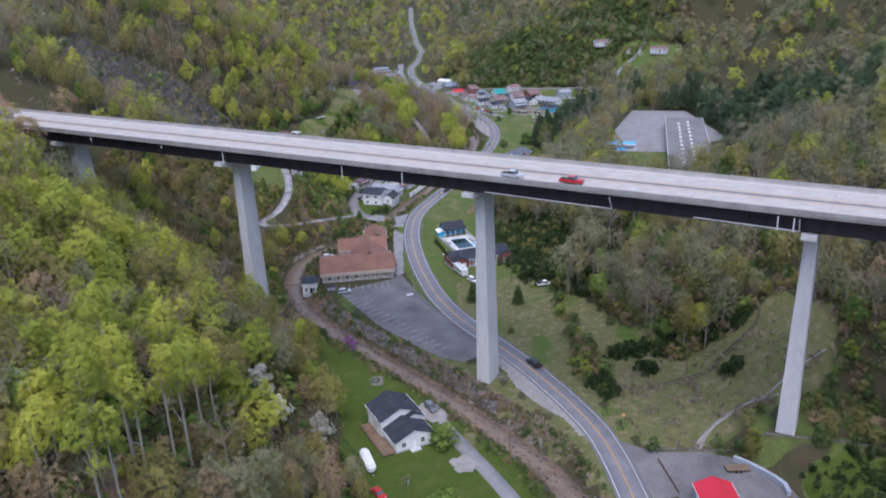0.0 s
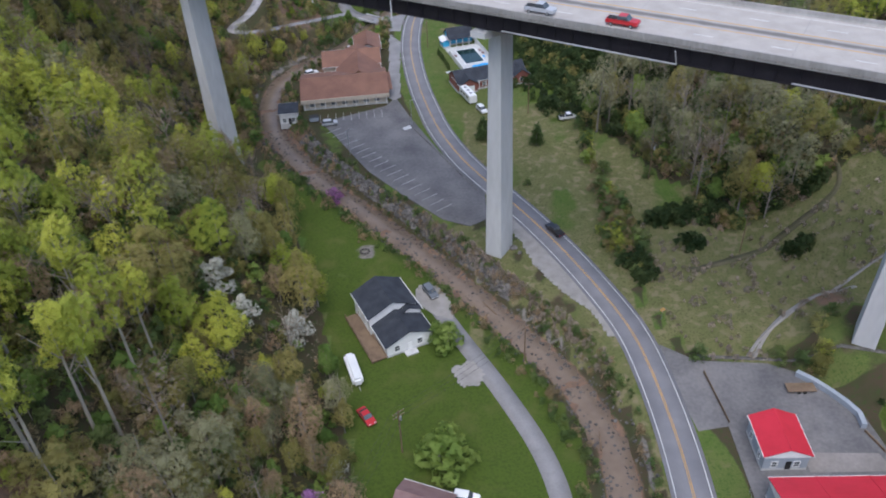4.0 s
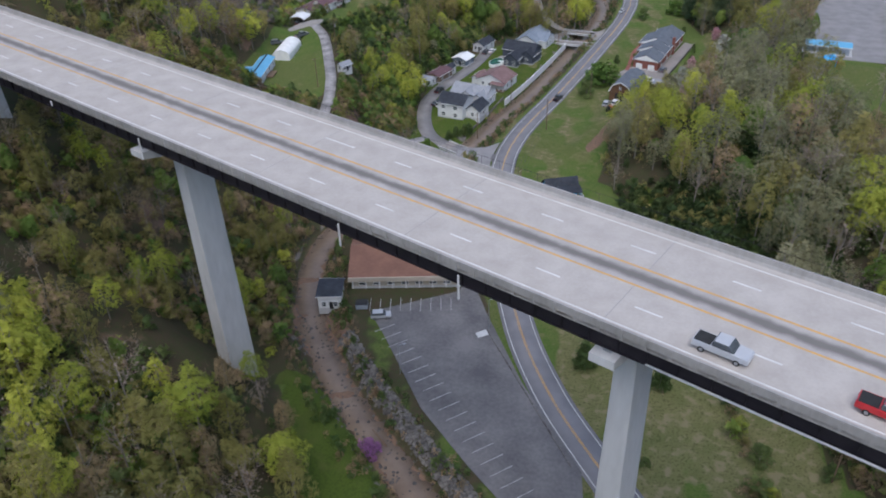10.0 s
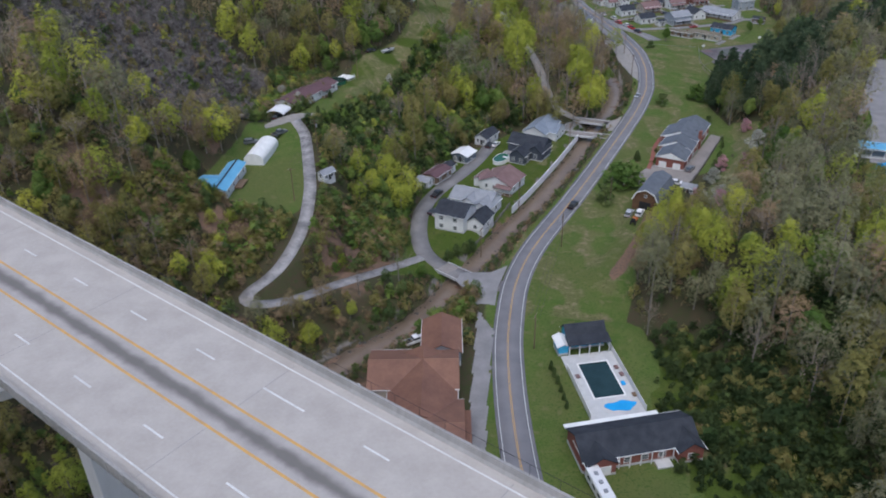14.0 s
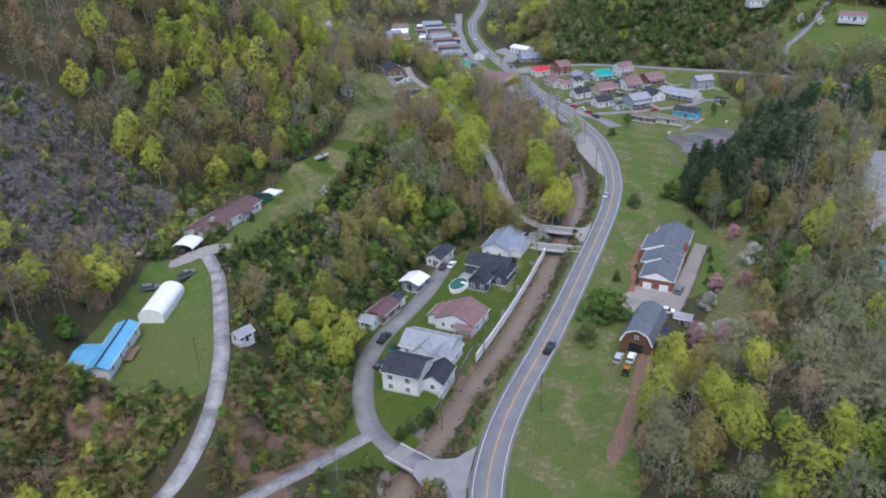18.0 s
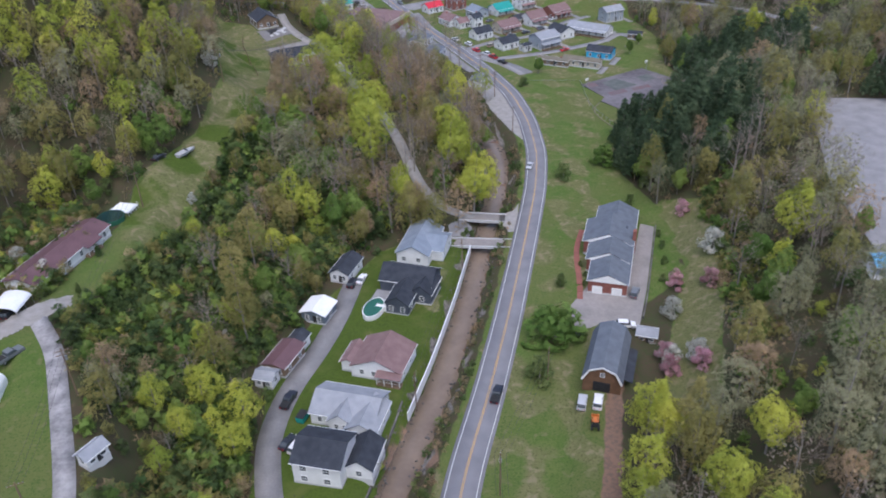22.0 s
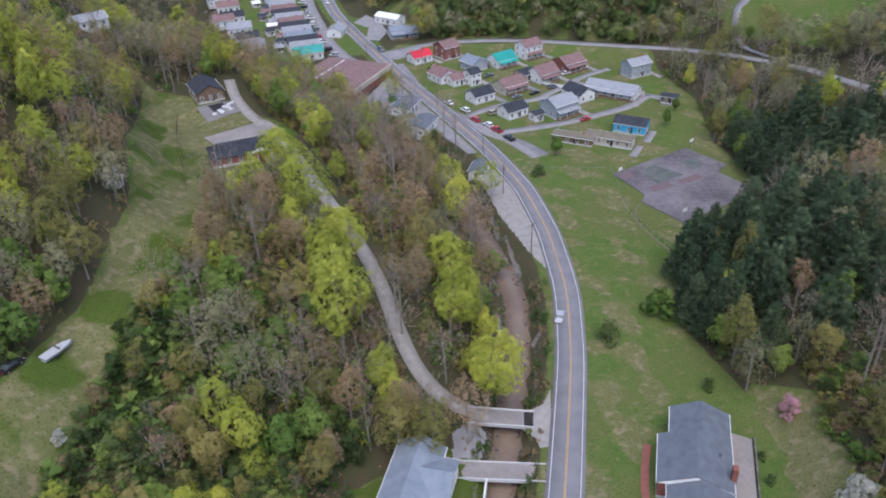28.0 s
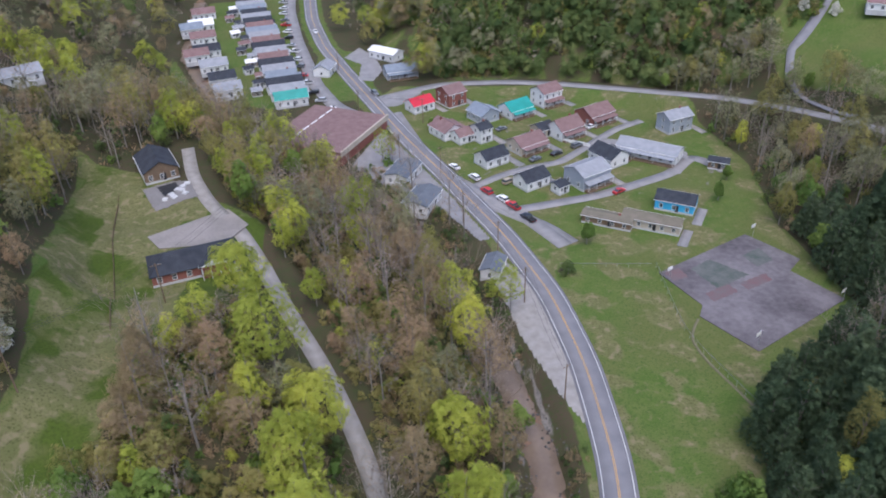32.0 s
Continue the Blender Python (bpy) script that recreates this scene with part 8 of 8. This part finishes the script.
for chain, r in (([(11.5, 160), (-11.6, 137.5), (-20, 116)], 40), ([(-11.7, 319), (-6, 370.5), (9, 400)], 75), ([(-80.7, 358), (-81.2, 384.5), (-86, 456), (-73, 520), (-58, 556), (-43, 601), (-46, 636)], 20), ([(24.5, 539), (23, 575), (20.5, 600), (13, 617), (10, 651), (-3, 661)], 30), ([(8, 694), (-16, 705), (-24, 760)], 10), ([(-29.1, 366), (-20, 398), (-4, 452)], 70), ([(62, 190), (48, 222), (20, 262)], 0)):
    tops = [utility_pole(x, y, 11 if i % 2 else 10, r, 1 + i % 2) for i, (x, y) in enumerate(chain)]
    for a, b in zip(tops[:-1], tops[1:]):
        for off in (-1.05, 0.0, 1.05):
            cable(a, b, 1.0, off)
for x, y in ((-15, 260), (-32, 243)):
    root = placed("lamp_post", "slim grey parking lot lamp post", "lamp", x, y, 30, 1.5)
    part("post", tube((0, 0, -0.3), (0, 0, 8), 0.09, 0.06), M["steel"], root)
    part("arm", box(0, 1.4, -0.04, 0.04, 7.9, 8.0), M["steel"], root)
    part("lamp_head", box(1.0, 1.7, -0.15, 0.15, 7.8, 7.95), M["steel"], root)

# ---- parking lot details ----
bay = box(0, 4.8, -0.05, 0.05, -0.05, 0.04)
bay_me = bpy.data.meshes.new("bay_line")
bay.to_mesh(bay_me)
bay.free()
bay_me.materials.append(M["fadedline"])
stop = box(-0.8, 0.8, -0.12, 0.12, 0, 0.14, bevel=0.03)
stop_me = bpy.data.meshes.new("wheel_stop")
stop.to_mesh(stop_me)
stop.free()
stop_me.materials.append(M["rock"])


def lot_piece(name, me, x, y, rot):
    ob = new(name, me)
    ob.parent = parking_lot
    ob.matrix_basis = pose(x, y, float(floor_z(y)) + 0.145, 0, 0, rot)


for i in range(18):
    k = i / 17
    lot_piece("bay_line", bay_me, -40.2 + 33.5 * k, 256.0 - 43.0 * k, 38)
for i in range(9):
    lot_piece("bay_line", bay_me, -43.2 + 2.36 * i, 263.2 + 0.28 * i, 98)
for i in range(20):
    k = i / 19
    lot_piece("wheel_stop", stop_me, -15.0 + 18.4 * k, 258.6 - 36 * k, -62)
slab("drain_patch", [(-17.8, 258), (-15.6, 259.6), (-14.8, 257.8), (-17, 256.4)], lambda y: float(floor_z(y)) + 0.15, M["concrete"], "", "", 0.02, parking_lot)
h = placed("dumpster", "rusty grey dumpster beside the shed", "dumpster", -45.2, 264.2, 10, 1.5)
part("bin", prism([(-0.9, 0.1), (0.9, 0.1), (1.1, 1.3), (-0.9, 1.5)], -1.4, 1.4), M["sidegrey"], h)
part("lid", box(-1.42, 1.42, -0.95, 1.12, 1.42, 1.5), M["dark"], h)

# ---- fences, walls and small bridges ----
def wall_run(name, label, pts, height, thick, material, lift=0.0, posts=0.0, category="wall", level=False):
    """A wall or fence along a line, stepping with the ground, with posts if wanted."""
    root = thing(name, pose(0, 0, 0), label, category)
    line = smooth_line(pts, 3.0, 1)
    for a, b in zip(line[:-1], line[1:]):
        za = float(floor_z(a[1])) if level else min(float(ground_at(a[0], a[1])), float(ground_at(b[0], b[1])))
        d = math.hypot(b[0] - a[0], b[1] - a[1])
        o = part("panel", box(-0.01, d + 0.01, -thick / 2, thick / 2, (-1.6 if level else -0.5) if not posts else (height - 0.09 if material is M["steel"] else 0.15), height), material, root)
        o.matrix_basis = pose(a[0], a[1], za + lift, 0, 0, math.degrees(math.atan2(b[1] - a[1], b[0] - a[0])))
        if posts:
            p = part("post", tube((0, 0, -0.5), (0, 0, height + 0.15), posts, sides=6), material, root)
            p.matrix_basis = pose(a[0], a[1], za + lift)
    return root


wall_run("retaining_wall", "white concrete wall along the creek bank", [(-0.8, 460.1), (-7.7, 435.6), (-12.2, 421.5), (-16.8, 407.7), (-22, 394)], 0.9, 0.25, M["white"], 0.0, level=True)
wall_run("retaining_wall", "grey stone wall below the gardens", [(-23, 399), (-27, 386), (-33, 368)], 0.5, 0.35, M["rock"], 0.1)
wall_run("barrier", "pale blue barrier wall curving round the yard", [(62.5, 154), (66, 151.3), (70, 146.3), (71.3, 142.8), (69.8, 141)], 1.3, 0.9, M["sidegrey"])
wall_run("barrier", "dark low wall at the back of the yard", [(69.8, 140.4), (71.4, 136), (72.9, 131.2)], 0.6, 0.2, M["wood"])
wall_run("fence", "low dark rail fence beside the yard entrance", [(45.4, 155), (46.8, 142.6)], 0.8, 0.06, M["wood"], 0, 0.06, "fence")
wall_run("fence", "chain-link fence along the drive", [(46.0, 128), (44.0, 117), (43.6, 112)], 1.3, 0.05, M["steel"], 0, 0.04, "fence")
wall_run("fence", "chain-link fence round the ball court", [(61, 585), (58, 556), (66, 522), (103, 560)], 1.6, 0.03, M["steel"], 0, 0.04, "fence")
wall_run("fence", "white board fence round a garden", [(76, 681), (84, 690), (78, 696)], 1.0, 0.1, M["white"], 0, 0.06, "fence")
wall_run("fence", "white panel fence behind the village houses", [(56, 668), (64, 662)], 1.4, 0.1, M["white"], 0, 0.06, "fence")
wall_run("fence", "wire fence beside the field", [(36, 590), (47, 588), (60, 586)], 1.0, 0.03, M["steel"], 0, 0.04, "fence")
wall_run("fence", "wooden fence line on the grass bench", [(-66, 545), (-72, 570), (-79, 598), (-80, 610)], 0.9, 0.05, M["wood"], 0, 0.06, "fence")
wall_run("brick_edging", "red brick walk beside the long house", [(32.6, 465), (27.6, 453.5), (26.0, 440), (23.8, 431)], 0.12, 1.5, M["brick"], 0.02)
slab("house_drive", [(20.6, 428.4), (19.4, 417), (27, 414.5), (35.2, 418), (42, 433.6), (53.4, 463), (50, 465.4), (38.6, 438), (27.6, 437)], -2.78, M["drive"], "broad pale concrete driveway and patio", "driveway")
wall_run("garden_wall", "low stone wall beside the patio", [(53.8, 463), (45.5, 441.6), (41, 429.8), (37, 421)], 0.8, 0.35, M["rock"])
for pts, z, w, lb in (([(11, 460.6), (-7, 464.2)], -3.3, 4.4, "flat concrete footbridge over the creek to a driveway"), ([(11.5, 475.2), (-2, 478.6)], -3.32, 4.6, "concrete creek bridge carrying the gravel lane"), ([(-27.5, 347), (-39, 355)], -0.62, 5.2, "concrete creek bridge at the mouth of the lane")):
    (x0, y0), (x1, y1) = pts
    d = math.hypot(x1 - x0, y1 - y0)
    root = thing("small_bridge", pose(x0, y0, z, 0, 0, math.degrees(math.atan2(y1 - y0, x1 - x0))), lb, "bridge")
    part("slab", box(0, d, -w / 2, w / 2, -0.55, -0.06 if "lane" in lb else 0.02), M["drive"], root)
    for s in (-1, 1):
        part("kerb", box(0, d, s * w / 2 - 0.12, s * w / 2 + 0.12, -0.5, 0.3), M["concrete"], root)
    for e in (0.8, d - 0.8):
        part("abutment", box(e - 0.5, e + 0.5, -w / 2 - 0.3, w / 2 + 0.3, -4.2, -0.5), M["concrete"], root)
patch("parking_apron", [(-7, 466.5), (-1, 465.5), (2, 475), (-2, 476.8), (-6, 474)], M["oldpave"], "grey parking apron beside the blue-roofed house", "pavement")
slab("ball_court", [(60.8, 582.4), (91.4, 597.4), (100.3, 582.9), (95, 578), (102.4, 564), (72.4, 548), (64.2, 562.8), (66.6, 567)], -3.78, M["court"], "cracked purple-grey asphalt ball court", "court")
for lb, mt, poly in (("faded green playing surface worn through to asphalt", "courtgreen", [(69.4, 583), (76.4, 586.8), (84, 577.8), (73, 572.8)]), ("faded green playing surface worn through to asphalt", "courtgreen", [(85.6, 587.1), (92, 590), (93.4, 583.5), (87.2, 580.8)]),
                     ("faded brick-red border of the court", "courtred", [(68.8, 571.6), (76.6, 575), (78, 571), (69.8, 567.6)]), ("faded brick-red border of the court", "courtred", [(79.4, 574.6), (88, 578.2), (88.8, 574.6), (80.2, 571)]), ("faded brick-red border of the court", "courtred", [(61.6, 582.2), (67, 584), (68, 579), (63.4, 578)])):
    patch("court_surface", poly, M[mt], lb, "court", 0, 0.35, -3.772)
wall_run("fence", "chain-link fence beside the ball court path", [(79.1, 532.2), (90, 545), (104.2, 560.6)], 1.5, 0.03, M["steel"], 0, 0.04, "fence")
draped("dirt_track", [(84.4, 207.5), (84.6, 200), (83.2, 195), (78, 191.6), (73, 191.2), (67.5, 189.8), (57.6, 186.7), (50, 184.8)], 1.7, M["soiltrack"], "dark muddy vehicle track climbing the slope", "track", 0.1)
draped("village_street", [(-2, 706), (4, 675), (13, 643), (24, 626), (37, 611), (42, 601)], 5.0, M["oldpave"], "worn grey frontage street before the village houses", "street", 0.09)
draped("village_alley", [(20, 640), (30, 646), (38, 649.5), (51, 652), (62.5, 662), (77.6, 675.5), (89, 681)], 3.4, M["oldpave"], "narrow grey alley between the village houses", "street", 0.1)
draped("pier_path", [(56.1, 158.9), (60, 164.4), (64.6, 168.8), (70.2, 172.3), (76, 173.8), (80, 173)], 0.9, M["gravel"], "narrow bare footpath up to the bridge pier", "path", 0.08)
draped("court_path", [(63.5, 562), (58.6, 555), (59.5, 546), (62, 537), (65, 524)], 0.7, M["barepath"], "narrow worn path to the ball court", "path", 0.08)
for x, y in ((62.5, 579), (101, 563), (93, 596), (73, 550)):
    root = placed("basketball_hoop", "grey pole with a white backboard", "basketball hoop", x, y, 30, -3.8)
    part("post", tube((0, 0, 0), (0, 0, 3.2), 0.07), M["steel"], root)
    part("backboard", box(-0.9, 0.9, 0.3, 0.36, 2.7, 3.8), M["white"], root)
patch("station_gravel", [(16, 590), (17.7, 579), (19.3, 561), (23.5, 541), (26.5, 531), (30.5, 533), (32, 550), (31, 566), (27.5, 582), (21, 597)], M["gravel"], "pale gravel pull-off beside the road", "shoulder", 0.1)
patch("store_lot", [(-20, 662), (-4, 640), (8, 625), (16, 606), (20, 606), (10, 640), (-2, 676), (-12, 704), (-22, 712), (-8, 690)], M["oldpave"], "worn asphalt forecourt of the roadside shops", "pavement")
patch("corner_lot", [(-9, 724), (0, 727), (12, 731), (10, 724), (0, 712), (-6, 712)], M["oldpave"], "worn asphalt corner by the village road", "pavement")
patch("turnout", [(-16, 745), (-9, 742), (-4, 756), (-7, 775), (-14, 790), (-22, 776), (-14, 765)], M["oldpave"], "grey turnout beside the far road", "pavement")
patch("village_drive", [(60, 660), (72, 668), (80, 664), (96, 652), (94, 646), (78, 656), (68, 660)], M["oldpave"], "grey drive between the houses", "pavement")
patch("house_gravel", [(-104, 400), (-98, 404), (-90, 412), (-92, 418), (-98, 414), (-106, 406)], M["gravel"], "pale gravel turning place", "gravel")
root = placed("road_sign", "yellow diamond warning sign on a post", "sign", 40.6, 170.4, 10)
part("post", tube((0, 0, -0.3), (0, 0, 2.4), 0.04), M["steel"], root)
bm = box(-0.45, 0.45, -0.02, 0.02, -0.45, 0.45)
bm.transform(Matrix.Translation((0, 0, 2.4)) @ Matrix.Rotation(math.pi / 4, 4, "Y"))
part("sign_plate", bm, M["yellow"], root)
root = placed("fire_pit", "ring of blackened stones on a bare patch", "fire pit", -23.5, 196.4, 0)
for i in range(9):
    a = 6.283 * i / 9
    part("stone", box(math.cos(a) - 0.25, math.cos(a) + 0.25, math.sin(a) - 0.2, math.sin(a) + 0.2, -0.1, 0.35, bevel=0.08), M["rock"], root)
root = placed("play_set", "bright blue and red playground frame", "playground", 86, 393, 20)
for a, b in ((-2, -2), (2, -2), (2, 2), (-2, 2)):
    part("post", tube((a, b, 0), (a, b, 2.8), 0.08), M["bluecover"], root)
part("canopy", prism([(-2.2, 2.6), (0, 3.6), (2.2, 2.6)], -2.2, 2.2), M["bluecover"], root)
part("slide", prism([(2, 1.4), (5, 0.2), (5, 0.3), (2, 1.5)], -0.4, 0.4, "y"), M["roofred"], root)
root = placed("shelter", "long open shelter with a bright blue metal roof and pale posts", "shelter", 89.5, 406.5, -14, 15.6)
part("roof", prism([(-3.2, 2.7), (0, 3.5), (3.2, 2.7), (3.2, 2.86), (0, 3.68), (-3.2, 2.86)], -7.5, 7.5), M["roofbright"], root)
for sx in (-7.2, -3.6, 0, 3.6, 7.2):
    for sy in (-2.9, 2.9):
        part("post", box(sx - 0.09, sx + 0.09, sy - 0.09, sy + 0.09, 0, 2.76), M["white"], root)
part("floor_slab", box(-8, 8, -3.6, 3.6, -0.3, 0.08), M["concrete"], root)
for sy in (-3.28, 3.2):
    part("fascia", box(-7.52, 7.52, sy, sy + 0.08, 2.55, 2.84), M["white"], root)

# ---- rocks ----
def rock_mesh(seed):
    bm = bmesh.new()
    bmesh.ops.create_icosphere(bm, subdivisions=1, radius=0.5)
    rs = np.random.RandomState(seed)
    for v in bm.verts:
        v.co *= rs.uniform(0.65, 1.15)
        v.co.z *= 0.7
    me = bpy.data.meshes.new("rock")
    bm.to_mesh(me)
    bm.free()
    me.materials.append(M["rock"])
    return me


ROCKS = [rock_mesh(i) for i in range(6)]
bank = thing("riprap_bank", pose(0, 0, 0), "bank of tumbled grey riprap boulders below the parking lot", "rocks")
rs = np.random.RandomState(5)
x, y = along_creek(700, 4.4, 8.2, 176, 240, rs, True)
ok = ~inside(LOT, x, y) & (near(ROAD, x, y)[0] > 7)
spots = [(a, b, 0.5 + 1.3 * rs.rand() ** 2) for a, b in zip(x[ok], y[ok])][:290]
for i, (x, y, s) in enumerate(spots):
    ob = new("rock", ROCKS[i % 6])
    ob.parent = bank
    ob.matrix_basis = pose(x, y, float(ground_at(x, y)) + 0.1 * s, rs.uniform(0, 40), rs.uniform(0, 40), rs.uniform(0, 360)) @ Matrix.Scale(s, 4)
tpl = []
for me in ROCKS:
    tris = [[me.vertices[i].co for i in p.vertices] for p in me.polygons]
    tpl.append(np.array([c for tri in tris for c in tri]))
x, y = along_creek(1900, 1.8, 5.6, 100, 640, rs)
xb, yb = along_creek(900, 0.3, 4.5, 110, 262, rs)
x, y = np.r_[x, xb], np.r_[y, yb]
ok = (y > 100) & (y < 640)
x, y = x[ok], y[ok]
strewn("creek_stones", tpl, np.stack([x, y, np.maximum(ground_at(x, y), floor_z(y) - 2.62), rs.uniform(0.25, 0.9, len(x)) ** 1.5 + 0.15], 1), M["rock"], "loose grey stones along the creek bed", "stones")
x, y = along_creek(2200, 4.4, 8.0, 176, 250, rs, True)
ok = ~inside(LOT, x, y) & (near(ROAD, x, y)[0] > 7)
x, y = x[ok], y[ok]
strewn("riprap_stones", tpl, np.stack([x, y, ground_at(x, y) + 0.05, rs.uniform(0.35, 1.15, len(x))], 1), M["rock"], "packed grey riprap stones on the creek bank below the lot", "stones")
# Washed-up logs in the creek.
for x, y, r, ln in ((5.5, 178, 120, 5), (-33, 227, 130, 5), (24, 141, 80, 4), (19, 512, 70, 5)):
    h = placed("log", "grey weathered log washed up on the creek bank", "log", x, y, r)
    part("trunk", tube((-ln / 2, 0, 0.3), (ln / 2, 0.4, 0.55), 0.2, 0.1, 7), M["wood"], h)
    part("branch", tube((ln * 0.1, 0.1, 0.4), (ln * 0.3, 1.3, 0.9), 0.08, 0.03, 5), M["wood"], h)
for x, y, k, sc in ((11.6, 196.4, 1, 2.6), (13.0, 194.6, 3, 1.6)):
    boulder = placed("boulder", "large pale boulder at the foot of the bridge pier", "rock", x, y, 20 * k)
    ob = new("stone", ROCKS[k])
    ob.parent = boulder
    ob.scale = (sc, sc * 0.8, sc)
r = placed("dumpster", "green metal dumpster beside the white house", "dumpster", -44.0, 395.4, 65)
part("bin", prism([(-0.8, 0.1), (0.8, 0.1), (1.0, 1.3), (-0.8, 1.5)], -1.3, 1.3), M["roofteal"], r)
part("lid", box(-1.32, 1.32, -0.85, 1.02, 1.42, 1.5), M["dark"], r)
small_tree("flowering_shrub", "yellow-flowering shrub beside the white house", "lime", -28.6, 381.8, 2.0, 1.1)
